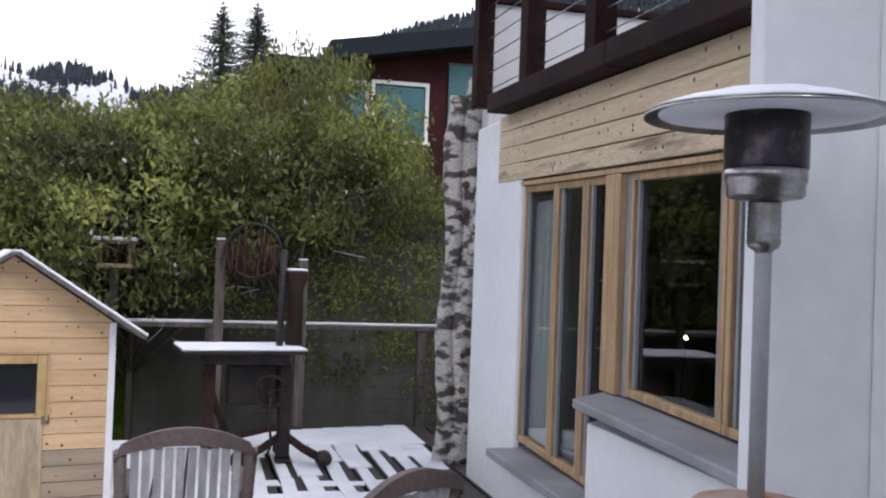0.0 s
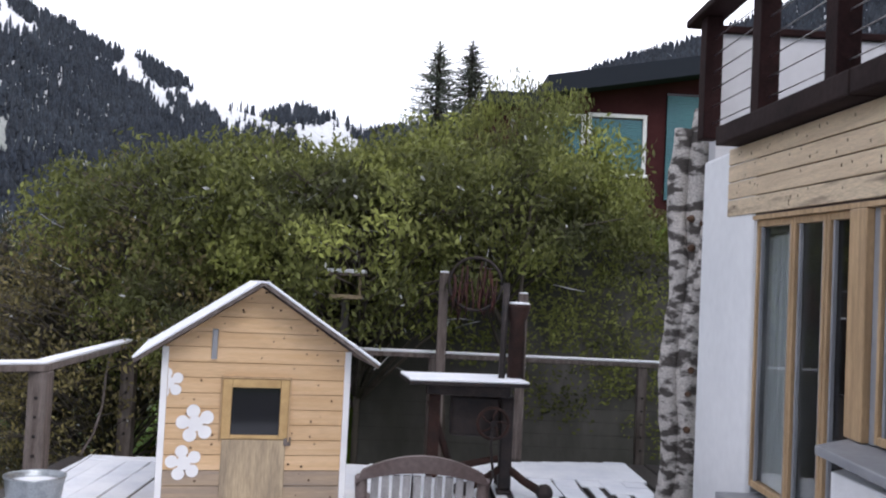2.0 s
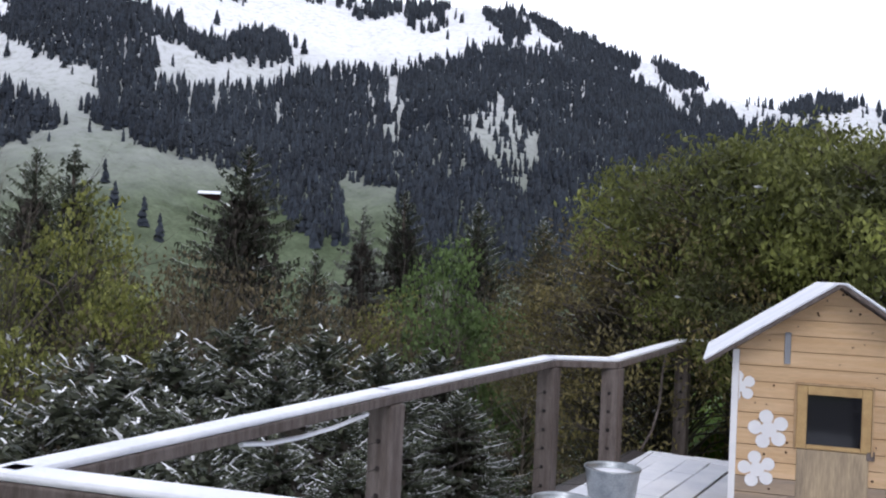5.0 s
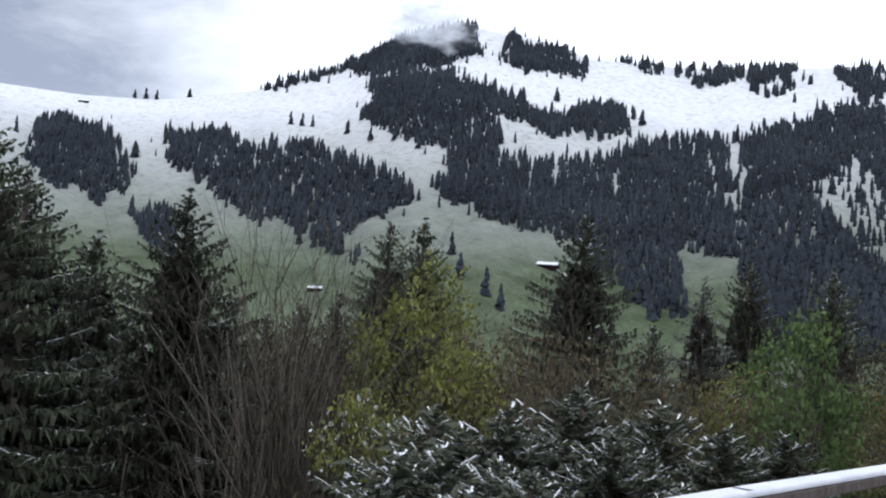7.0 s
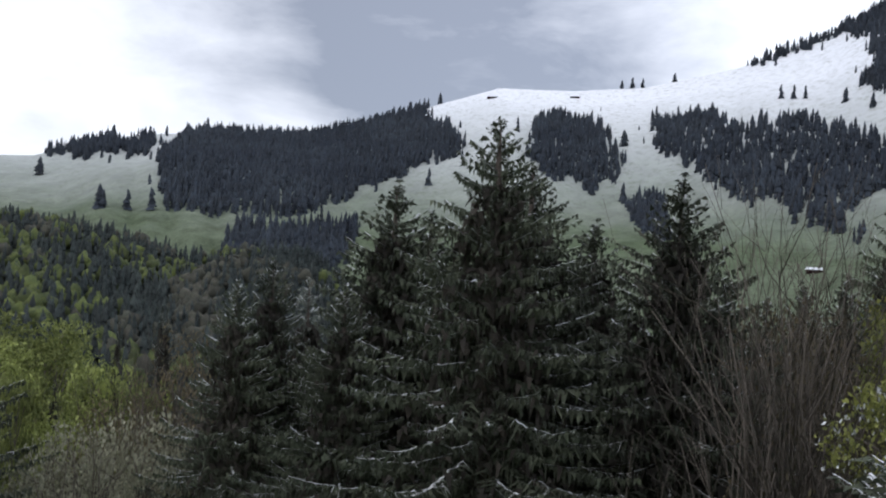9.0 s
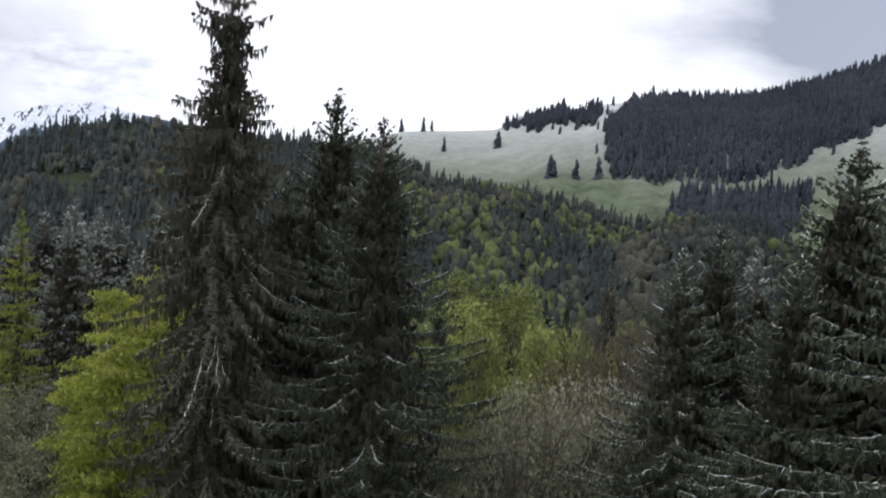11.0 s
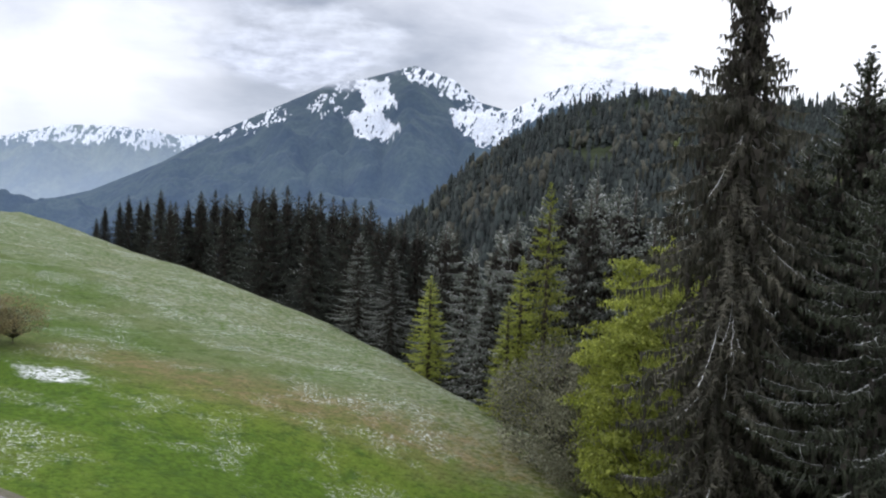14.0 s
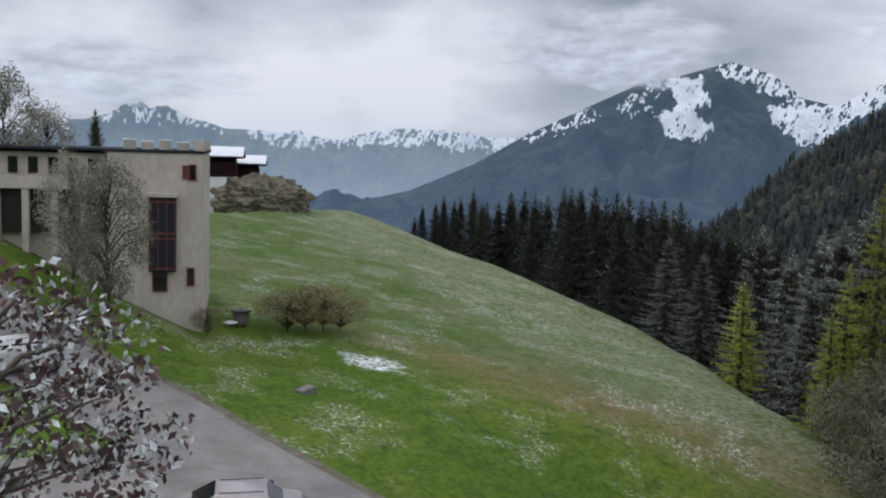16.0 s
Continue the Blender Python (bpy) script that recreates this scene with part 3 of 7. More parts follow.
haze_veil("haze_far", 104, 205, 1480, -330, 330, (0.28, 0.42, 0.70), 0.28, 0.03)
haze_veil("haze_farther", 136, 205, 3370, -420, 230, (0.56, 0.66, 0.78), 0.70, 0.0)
cloud_bank(142, 6.6, 2900, 8, 3.0, (0.58, 0.61, 0.66), 1.0)
cloud_bank(141.2, 5.0, 2850, 4.6, 1.7, (0.57, 0.60, 0.66), 7.3, 0.9)
cloud_bank(143.5, 5.4, 2800, 5.0, 1.8, (0.57, 0.60, 0.66), 9.1, 0.9)
cloud_bank(124, 6.6, 3000, 6, 2.2, (0.72, 0.75, 0.80), 2.0, 0.8)
cloud_bank(50.5, 17.0, 1150, 3.6, 1.9, (0.62, 0.66, 0.72), 3.0, 0.75)
cloud_bank(171, 3.6, 4300, 9, 2.4, (0.62, 0.65, 0.70), 4.0, 0.85)


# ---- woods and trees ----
# distance haze is put into this base colour as a blue tint
M_WOOD = mat("hazed_spruce_wood", (0.012, 0.017, 0.026), 0.95, scale=0.012, second=(0.024, 0.031, 0.041), per_object=0.45)
M_WOOD2 = mat("valley_conifers", (0.011, 0.016, 0.016), 0.95, scale=0.05, second=(0.021, 0.027, 0.025), per_object=0.45)
M_BEECH_FAR = mat("far_beech_leaves", (0.115, 0.14, 0.035), 0.9, scale=0.35, second=(0.05, 0.07, 0.02), per_object=0.35, grain=0.3)
M_BROWN_FAR = mat("far_budding_twigs", (0.055, 0.052, 0.038), 0.9, scale=0.4, second=(0.03, 0.034, 0.023), per_object=0.35, grain=0.3)
M_NEEDLE = mat("spruce_needles", (0.036, 0.045, 0.028), 0.85, scale=1.2, second=(0.064, 0.072, 0.046), per_object=0.35, grain=0.3)
M_NEEDLE_OLD = mat("old_spruce_needles", (0.036, 0.036, 0.026), 0.85, scale=1.2, second=(0.068, 0.063, 0.046), per_object=0.35)
M_NEEDLE_DARK = mat("forest_needles", (0.026, 0.034, 0.028), 0.9, scale=0.8, second=(0.05, 0.055, 0.041), per_object=0.35)
M_NEEDLE_BLUE = mat("fir_needles", (0.11, 0.128, 0.11), 0.85, scale=1.2, second=(0.175, 0.187, 0.157), per_object=0.35)
M_FROST = mat("snow_on_twigs", (0.66, 0.68, 0.7), 0.8, scale=6, second=(0.25, 0.26, 0.25), per_object=0.3)
M_FRESH = mat("fresh_snow_on_twigs", (0.82, 0.84, 0.86), 0.8, scale=6, second=(0.5, 0.52, 0.54), per_object=0.2)
# inner shade of the crowns put into the twig colour
M_SHADETWIG = mat("shade_coloured_dead_twigs", (0.022, 0.019, 0.015), 0.95, scale=3, second=(0.04, 0.034, 0.027), per_object=0.3)
M_BARK = mat("spruce_bark", (0.07, 0.055, 0.045), 0.95, scale=5, grain=0.4, bump=0.5)
M_GREYBARK = mat("grey_twigs", (0.115, 0.097, 0.08), 0.95, scale=4, second=(0.065, 0.056, 0.047), per_object=0.3)


def leaf_mat(name, c1, c2, glow=0.25):
    m = mat(name, c1, 0.75, scale=0.9, second=c2, per_object=0.35)
    nt = m.node_tree
    p, out = nt.nodes["Principled BSDF"], nt.nodes["Material Output"]
    src = p.inputs["Base Color"].links[0].from_socket
    tr = nt.nodes.new("ShaderNodeBsdfTranslucent")
    mx = nt.nodes.new("ShaderNodeMixShader")
    mx.inputs[0].default_value = glow
    nt.links.new(src, tr.inputs["Color"])
    nt.links.new(p.outputs[0], mx.inputs[1])
    nt.links.new(tr.outputs[0], mx.inputs[2])
    nt.links.new(mx.outputs[0], out.inputs["Surface"])
    return m


M_BEECH = leaf_mat("fresh_beech_leaves", (0.34, 0.37, 0.07), (0.17, 0.20, 0.035), 0.38)
M_MAPLE = leaf_mat("yellow_green_leaves", (0.25, 0.26, 0.065), (0.085, 0.10, 0.03))
M_GREENLEAF = leaf_mat("green_leaves", (0.145, 0.215, 0.07), (0.07, 0.11, 0.035), 0.33)
M_HEDGE = leaf_mat("hedge_leaves", (0.25, 0.275, 0.07), (0.055, 0.062, 0.022), 0.33)
M_HEDGE_BROWN = leaf_mat("brownish_hedge_leaves", (0.19, 0.16, 0.06), (0.065, 0.055, 0.025), 0.25)
M_WILLOW = leaf_mat("grey_willow_catkins", (0.31, 0.31, 0.225), (0.19, 0.185, 0.125))

EYE = (-1.0, 0.6, 1.75)


def spot(az, el, dist):
    """The place seen from the deck at an azimuth, an elevation and a level distance."""
    a = np.radians(az)
    return EYE[0] - np.sin(a) * dist, EYE[1] + np.cos(a) * dist, EYE[2] + np.tan(np.radians(el)) * dist


def conifer_template(tiers, sides, seed, ragged=0.25):
    """Ragged open cones one over another, height 1, radius about 0.2."""
    g = np.random.default_rng(seed)
    verts, faces = [], []
    slim = g.uniform(0.75, 1.1)
    for k in range(tiers):
        z0, z1 = 0.02 + 0.98 * k / tiers, min(1.0, 0.02 + 0.98 * (k + 2.0) / tiers)
        r = 0.2 * slim * (1 - k / tiers) ** g.uniform(0.55, 0.8)
        base = len(verts)
        for i in range(sides):
            a = 2 * np.pi * (i + 0.5 * (k % 2)) / sides
            rr = r * g.uniform(1 - 1.6 * ragged, 1 + ragged)
            verts.append((rr * np.cos(a), rr * np.sin(a), z0 + g.uniform(-0.07, 0.05)))
        verts.append((g.uniform(-0.02, 0.02), g.uniform(-0.02, 0.02), z1))
        faces += [(base + i, base + (i + 1) % sides, base + sides) for i in range(sides)]
    return np.array(verts), np.array(faces)


def round_template(seed):
    """A lumpy crown of small facets, height 1, on a short stem."""
    bm = bmesh.new()
    bmesh.ops.create_icosphere(bm, subdivisions=2, radius=0.34)
    g = np.random.default_rng(seed)
    for v in bm.verts:
        v.co *= g.uniform(0.55, 1.3)
        v.co.z = v.co.z * 1.35 + 0.5
    bm.verts.index_update()
    verts = np.array([v.co[:] for v in bm.verts])
    faces = np.array([[v.index for v in f.verts] for f in bm.faces])
    bm.free()
    return verts, faces


def scatter(name, places, sizes, templates, material, label, slim=(0.8, 1.25)):
    """Many far trees in one mesh."""
    g = np.random.default_rng(len(places))
    vs, fs, base = [], [], 0
    pick = g.integers(0, len(templates), len(places))
    for (x, y, z), h, k in zip(places, sizes, pick):
        v, f = templates[k]
        a, w = g.uniform(0, 6.283), g.uniform(*slim)
        c, s = np.cos(a) * h * w, np.sin(a) * h * w
        p = np.stack([v[:, 0] * c - v[:, 1] * s + x, v[:, 0] * s + v[:, 1] * c + y, v[:, 2] * h + z], 1)
        vs.append(p)
        fs.append(f + base)
        base += len(v)
    me = from_arrays(name, np.concatenate(vs), np.concatenate(fs), material)
    return tagged(new(name, me), label, "forest", kind="stuff")


# Woods on the mountain: share of the ground covered, outline in azimuth and elevation seen from the deck
WOODS = [
    ("peak", 1.0, [(61.0, 12.2), (55.8, 14.4), (51.9, 16.8), (47.5, 17.2), (47.4, 15.5), (50.0, 14.6), (53.1, 14.1), (55.8, 13.8)]),
    ("slope", 1.0, [(53.7, 13.7), (49.3, 14.2), (46.1, 11.4), (45.6, 9.5), (41.9, 9.3), (36.0, 10.9), (32.5, 10.9), (28.0, 12.2), (24.3, 12.5), (24.0, -1), (30.5, -1), (31.6, 4.1), (35.7, 5.0), (34.1, 1.2), (36.0, 0.6), (38.9, 2.7), (41.5, 5.1), (45.1, 5.6), (48.0, 6.9), (49.4, 9.9), (53.9, 11.2)]),
    ("shoulder", 1.0, [(45.7, 16.5), (42.3, 16.0), (40.5, 14.5), (43.9, 14.8), (45.8, 15.1)]),
    ("strip", 1.0, [(48.9, 13.6), (46.5, 13.4), (43.7, 12.2), (38.7, 12.7), (38.0, 11.5), (42.6, 11.0), (46.1, 12.1)]),
    ("knob", 1.0, [(72.9, 8.6), (70.5, 9.4), (68.6, 8.8), (67.2, 6.9), (67.1, 5.7), (69.8, 5.9), (71.6, 5.8)]),
    ("band", 0.9, [(65.3, 9.4), (61.4, 9.0), (56.8, 9.1), (54.0, 8.4), (50.9, 7.3), (50.8, 6.6), (53.8, 5.0), (55.7, 4.6), (53.6, 2.4), (59.1, 5.0), (61.7, 5.5), (63.5, 6.9), (65.4, 7.8)]),
    ("spot", 1.0, [(49.5, 7.7), (47.4, 8.0), (47.1, 6.8), (49.1, 6.7)]),
    ("spot2", 1.0, [(66.4, 4.8), (64.8, 4.6), (64.4, 2.5), (66.0, 3.0)]),
    ("island", 0.75, [(34.3, 14.4), (33.4, 15.1), (29.0, 16.0), (28.5, 14.6), (29.1, 13.6), (30.4, 13.7), (32.1, 14.3)]),
    ("island2", 1.0, [(26.7, 15.0), (25.5, 14.9), (24.1, 13.6), (24.8, 13.3), (26.1, 13.5)]),
    ("island3", 0.9, [(24.6, 15.2), (21.8, 13.9), (20.7, 13.6), (17.6, 12.1), (17.9, 11.5), (20.7, 12.0), (21.7, 12.4), (22.8, 13.2)]),
    ("scatter", 0.4, [(40.2, 15.6), (36.9, 15.7), (34.6, 15.4), (31.8, 15.5), (32.2, 14.6), (34.2, 14.1)]),
    ("east", 1.0, [(32.3, 11.1), (28.7, 12.1), (27.4, 12.8), (24.8, 12.6), (21.7, 12.2), (19.3, 11.6), (16.9, 10.8), (15.8, 9.5), (14.4, 8.5), (12.0, 7.6), (9.4, 7.0), (7.8, 5.6), (14.0, 2.0), (16, -1), (30.5, -1), (31.4, 4.2), (35.6, 5.1), (37.2, 4.4), (41.5, 8.6), (35.5, 9.9)]),
    ("spur", 1.0, [(16.8, 12.4), (14.9, 12.0), (13.9, 11.1), (14.2, 10.6), (15.5, 10.7), (16.6, 11.6)]),
    ("spur2", 0.9, [(12.5, 10.8), (9.8, 9.9), (8.2, 10.4), (7.5, 10.6), (5.2, 9.6), (6.8, 9.3), (9.1, 9.2), (11.8, 9.8)]),
    ("spur3", 0.9, [(15.2, 10.3), (13.8, 9.9), (12.4, 9.0), (9.4, 8.4), (7.7, 8.5), (7.0, 7.2), (11.0, 7.0), (13.4, 8.0)]),
    ("west", 1.0, [(93.7, 5.8), (92.9, 7.2), (90.6, 7.6), (88.6, 7.2), (86.7, 7.5), (85.1, 8.2), (83.2, 8.4), (81.4, 9.5), (80.1, 9.3), (79.1, 8.9), (77.6, 8.7), (76.3, 7.5), (77.1, 6.8), (79.5, 6.0), (81.3, 5.0), (82.8, 4.1), (84.4, 3.6), (85.6, 2.7), (87.3, 2.5), (90.2, 2.6), (93.9, 2.6), (93.6, 4.3)]),
    ("west3", 1.0, [(90.1, 0.5), (89.2, 1.7), (87.2, 1.6), (85.6, 2.1), (82.7, 2.6), (82.4, 1.4), (83.2, 0.0), (85.3, -1.5), (90.0, -1.1)]),
    ("hill", 1.0, [(101.0, 5.4), (100.6, 6.3), (99.3, 6.1), (98.0, 6.6), (96.6, 6.4), (94.8, 6.4), (94.7, 5.6), (97.8, 5.2)]),
    ("west2", 1.0, [(72.6, 8.7), (69.0, 9.4), (68.7, 4.8), (69.8, 5.9), (72.2, 6.7)]),
    ("back", 1.0, [(-40, 7), (-40, 22), (-28, 20.2), (-22, 17.2), (-16, 15.0), (-12.5, 14.2), (-8, 12.5), (-3, 10.3), (2.5, 9.1), (4.5, 9.2), (3, 7)]),
]
SINGLES = [(103.5, 3.6), (100.3, 4.0), (94.8, 5.6), (78.4, 5.0), (96.6, 6.6), (91.5, 7.4), (97.1, 2.4), (96.9, 2.4), (95.6, 2.4), (94.3, 2.5), (106.1, 4.7), (104.8, 4.9), (104.3, 4.9), (79.8, 9.2), (78.7, 9.5), (78.0, 9.8), (81.0, 5.1), (67.0, 7.8), (66.9, 4.6), (62.9, 9.7), (62.1, 9.6), (58.4, 10.6), (57.7, 10.6), (57.1, 10.6), (55.0, 10.4), (53.6, 10.1), (52.2, 10.2), (50.7, 9.9), (42.6, 13.1), (37.5, 11.9), (46.1, 1.4), (45.2, 0.6), (48.3, 3.7), (47.7, 2.4), (64.3, 11.8), (67.3, 11.2), (66.7, 11.3), (66.1, 11.3)]


def alp_woods():
    g = np.random.default_rng(5)
    n = 420000
    az, s = g.uniform(-40, 108, n), g.uniform(0.12, 1.0, n)
    x, y, z, r = ALP.at(az, s)
    el = np.degrees(np.arctan2(z - EYE[2], r))
    wob_a = az + 0.45 * value_noise(az * 1.3, el * 1.3, 61) + 0.35 * value_noise(az * 4.0, el * 4.0, 66)
    wob_e = el + 0.3 * value_noise(az * 1.1, el * 1.6, 62) + 0.22 * value_noise(az * 5.0, el * 4.0, 67)
    keep = np.zeros(n, bool)
    for _, share, poly in WOODS:
        keep |= inside(poly, wob_a, wob_e) & (value_noise(az * 3.4, el * 3.6, 70) > 0.62 * (1 - 2 * share) if share < 0.95 else True)
    cliff = inside([(28.2, 8.7), (25.9, 9.9), (23.1, 7.9), (22.7, 6.2), (24.0, 4.0), (25.7, 5.0), (27.1, 6.3)], wob_a, wob_e) | inside([(33, 10.8), (32, 11), (31, 5), (32, 5)], wob_a, wob_e)
    streak = (value_noise(az * 2.2, el * 0.35, 64) > 0.36) & (el < 11) & (az > 18) & (az < 46)
    thin = (value_noise(az * 2.6, el * 2.2, 68) > 0.55) & inside(WOODS[5][2], az, el) & (g.uniform(0, 1, n) < 0.9)
    keep &= ~thin
    keep &= ~(cliff & (g.uniform(0, 1, n) < 0.965)) & ~(streak & (value_noise(az * 9, el * 7, 75) > -0.15))
    idx = np.flatnonzero(keep)
    # thin out to an even stand
    cell = {}
    out = []
    for i in idx:
        k = (int(x[i] // 4.6), int(y[i] // 4.6))
        if k not in cell:
            cell[k] = True
            out.append(i)
    # stragglers round the edges of the stands
    far_a, far_e = az + 1.3 * value_noise(az * 3.1, el * 3.1, 72), el + 0.75 * value_noise(az * 3.3, el * 3.7, 73)
    loose = np.zeros(n, bool)
    for _, share, poly in WOODS:
        if share > 0.85:
            loose |= inside(poly, far_a, far_e)
    seen = {}
    for i in np.flatnonzero(loose & ~keep & ~cliff & ~streak & ~thin & (el > 3.0) & (g.uniform(0, 1, n) < 0.035)):
        k = (int(x[i] // 22), int(y[i] // 22))
        if k not in seen:
            seen[k] = True
            out.append(i)
    P = [(x[i], y[i], z[i] - 1.0) for i in out]
    S = g.uniform(8.5, 15, len(out)) * g.choice([0.8, 1.0, 1.25], len(out))
    lone, lone_size = [], []
    for a, e in SINGLES:
        ss = np.linspace(0.1, 1, 400)
        xx, yy, zz, rr = ALP.at(np.full(400, a), ss)
        ee = np.degrees(np.arctan2(zz - EYE[2], rr))
        k = int(np.argmin(np.abs(ee - e + 0.0)))
        lone.append((xx[k], yy[k], zz[k] - 0.6))
        lone_size.append(g.uniform(13, 18) * (1.25 if a > 90 else 1.0))
    temps = [conifer_template(4, 6, k) for k in range(6)]
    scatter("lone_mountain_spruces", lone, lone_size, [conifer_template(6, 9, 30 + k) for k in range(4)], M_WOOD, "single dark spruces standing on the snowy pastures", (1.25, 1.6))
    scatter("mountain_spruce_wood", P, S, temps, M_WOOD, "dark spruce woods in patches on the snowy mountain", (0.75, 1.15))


alp_woods()


def valley_woods():
    g = np.random.default_rng(9)
    n = 13000
    az, s = g.uniform(63, 137, n), g.uniform(0.05, 1.0, n) ** 0.8
    x, y, z, r = MID.at(az, s)
    el = np.degrees(np.arctan2(z - EYE[2], r))
    patch = fractal(x / 34, y / 34, 3, 90)
    lush = patch + 0.55 * np.exp(-((az - 99) / 7.5) ** 2) - 0.2 * np.maximum(el + 1.2, 0) - 0.03 * np.maximum(az - 106, 0)
    u = g.uniform(0, 1, n)
    yellow = (lush > 0.22) & (u < 0.42)
    brown = ~yellow & ((fractal(x / 30, y / 30, 3, 95) > 0.3) & (u > 0.75) | inside([(93.2, -2.0), (90.4, -1.0), (89.6, -5.5), (92.4, -6.5)], az, el) & (u > 0.3))
    grown = np.interp(r, [190, 330, 560], [1.9, 1.5, 0.95])
    clear = inside([(126.2, 0.6), (123.2, 0.9), (122.8, -0.4), (125.0, -0.6)], az, el) | inside([(97.5, 2.6), (88.0, 2.6), (89.0, 1.2), (92, 0.2)], az, el)
    con = ~yellow & ~brown & ~clear
    def stand(name, keep, lo, hi, kinds, material, label):
        scatter(name, list(zip(x[keep], y[keep], z[keep] - 1)), g.uniform(lo, hi, keep.sum()) * grown[keep], kinds, material, label)
    stand("valley_conifer_wood", con, 5, 11.5, [conifer_template(5, 6, 20 + k, 0.3) for k in range(6)], M_WOOD2, "dense dark conifer wood on the valley hillside")
    rounds = [round_template(40 + k) for k in range(5)]
    stand("valley_beech_wood", yellow & ~clear, 4.5, 9, rounds, M_BEECH_FAR, "fresh yellow-green beeches among the valley conifers")
    stand("valley_budding_wood", brown & ~clear, 5, 9, rounds, M_BROWN_FAR, "grey-brown trees in bud among the valley conifers")


valley_woods()


def cone(radius, power=0.9):
    return lambda h: radius * (1 - h) ** power * min(1.0, 0.55 + (1 - h) * 6) + 0.03


def spruce_mesh(height, reach, seed, snow=0.5, step=0.6, boughs=(6, 9), sag=0.45, lift=0.34, curtain=0.45, gap=0.2, fan=0.3, core=1.0, gappy=1.1, pitch=None, flake=1.0, dust=0.3):
    """Boughs in whorls, each a sabre-shaped spine with a fan of side twigs, hanging needles under them and thin broken snow on their backs."""
    g = np.random.default_rng(seed)
    A, B, C, M = [], [], [], []
    up = np.array([0, 0, 1.0])

    def add(a, b, c, m):
        A.append(a), B.append(b), C.append(c), M.append(np.full(len(a), m))

    z = height * 0.03
    while z < height * 0.992:
        nb = int(g.integers(*boughs))
        turn = g.uniform(0, 6.283)
        for b in range(nb):
            a = turn + 6.283 * (b + g.uniform(-0.4, 0.4)) / nb
            zz = z + g.uniform(-0.45, 0.45) * step
            h = min(zz / height, 0.995)
            if h > gappy and g.uniform() < 0.62:
                continue
            ln = reach(h) * g.choice([0.55, 0.8, 0.95, 1.0, 1.12]) * g.uniform(0.9, 1.08)
            out, side = np.array([np.cos(a), np.sin(a), 0]), np.array([-np.sin(a), np.cos(a), 0])
            slope = pitch(h) if pitch else -sag * min(1.0, (1 - h) * 2.4) + 0.55 * max(0.0, h - 0.86) / 0.14
            slope *= g.uniform(0.6, 1.35)
            n = max(4, int(ln / gap))
            t = np.linspace(0.05, 1, n)
            spine = out * (ln * t)[:, None] + up * (zz + ln * (slope * t + lift * t**2.4))[:, None] + side * (ln * 0.12 * g.normal() * t**2)[:, None]
            spine[1:] += g.normal(size=(n - 1, 3)) * 0.03 * gap / 0.2
            d = np.gradient(spine, axis=0) * 0.5
            size = min(1.0, 0.3 + ln / 3.0)
            snowy = g.uniform() < snow
            start = g.uniform(0.2, 0.65)
            drop = curtain * size * np.minimum(1.0, 0.4 + t * 3) * (1 - 0.55 * t)
            for sgn in (-1, 1):
                w = np.minimum((0.6 if h > gappy else 1.0) * fan * ln * (1 - t) ** 0.8 * np.minimum(1, t * 4 + 0.2) + 0.09 * size, 0.8) * g.uniform(0.15, 1.3, n)
                way = side * (sgn * w * g.uniform(0.3, 1.0, n))[:, None] + out * (w * g.uniform(-0.1, 1.0, n))[:, None] - up * (w * g.uniform(-0.1, 0.7, n))[:, None]
                e = d * g.uniform(0.3, 1.0, (n, 1))
                add(spine - e, spine + e, spine + way, 0)
                p = spine + way * g.uniform(0.2, 0.9, (n, 1))
                e = d * g.uniform(0.3, 0.9, (n, 1)) + g.normal(size=(n, 3)) * 0.02
                add(p - e, p + e, p - up * (drop * g.uniform(0.1, 1.1, n))[:, None] + g.normal(size=(n, 3)) * (0.07, 0.07, 0), 0)
                if snowy:
                    k = np.flatnonzero((g.uniform(0, 1, n) < dust) & (t > start))
                    raised = up * 0.03
                    add(spine[k] - d[k] * 0.2 * flake + raised, spine[k] + d[k] * 0.2 * flake + raised, spine[k] + way[k] * g.uniform(0.5, 1.0, (len(k), 1)) + raised, 1)
            e = d * g.uniform(0.4, 1.0, (n, 1))
            add(spine - e, spine + e, spine - up * (drop * g.uniform(0.2, 1.3, n))[:, None] + side * g.uniform(-0.12, 0.12, (n, 1)), 0)
            if snowy:
                j = np.arange(1, n)[(t[1:] > start) & (g.uniform(0, 1, n - 1) < 0.85)]
                w0, w1 = side * g.uniform(0.01, 0.04, (len(j), 1)) * flake, side * g.uniform(0.01, 0.04, (len(j), 1)) * flake
                p, q = spine[j - 1] + up * 0.035, spine[j] + up * 0.04
                add(p - w0, p + w0, q + w1, 1), add(p - w0, q + w1, q - w1, 1)
                k = j[g.uniform(0, 1, len(j)) < 0.4]
                add(spine[k] - d[k] * 0.16 * flake + out * 0.02, spine[k] + d[k] * 0.16 * flake + out * 0.02, spine[k] + out * 0.05 - up * (drop[k] * g.uniform(0.3, 0.9, len(k)))[:, None], 1)
        z += step * g.uniform(0.8, 1.2) * (0.4 + 0.6 * (1 - z / height))
    # dead twigs close to the stem, coloured near black for the crown's inner shade
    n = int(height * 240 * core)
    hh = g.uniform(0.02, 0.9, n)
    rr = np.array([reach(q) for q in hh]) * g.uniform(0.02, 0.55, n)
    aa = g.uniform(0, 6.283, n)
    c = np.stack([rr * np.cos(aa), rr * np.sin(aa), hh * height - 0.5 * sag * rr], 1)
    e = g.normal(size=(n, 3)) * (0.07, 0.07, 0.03)
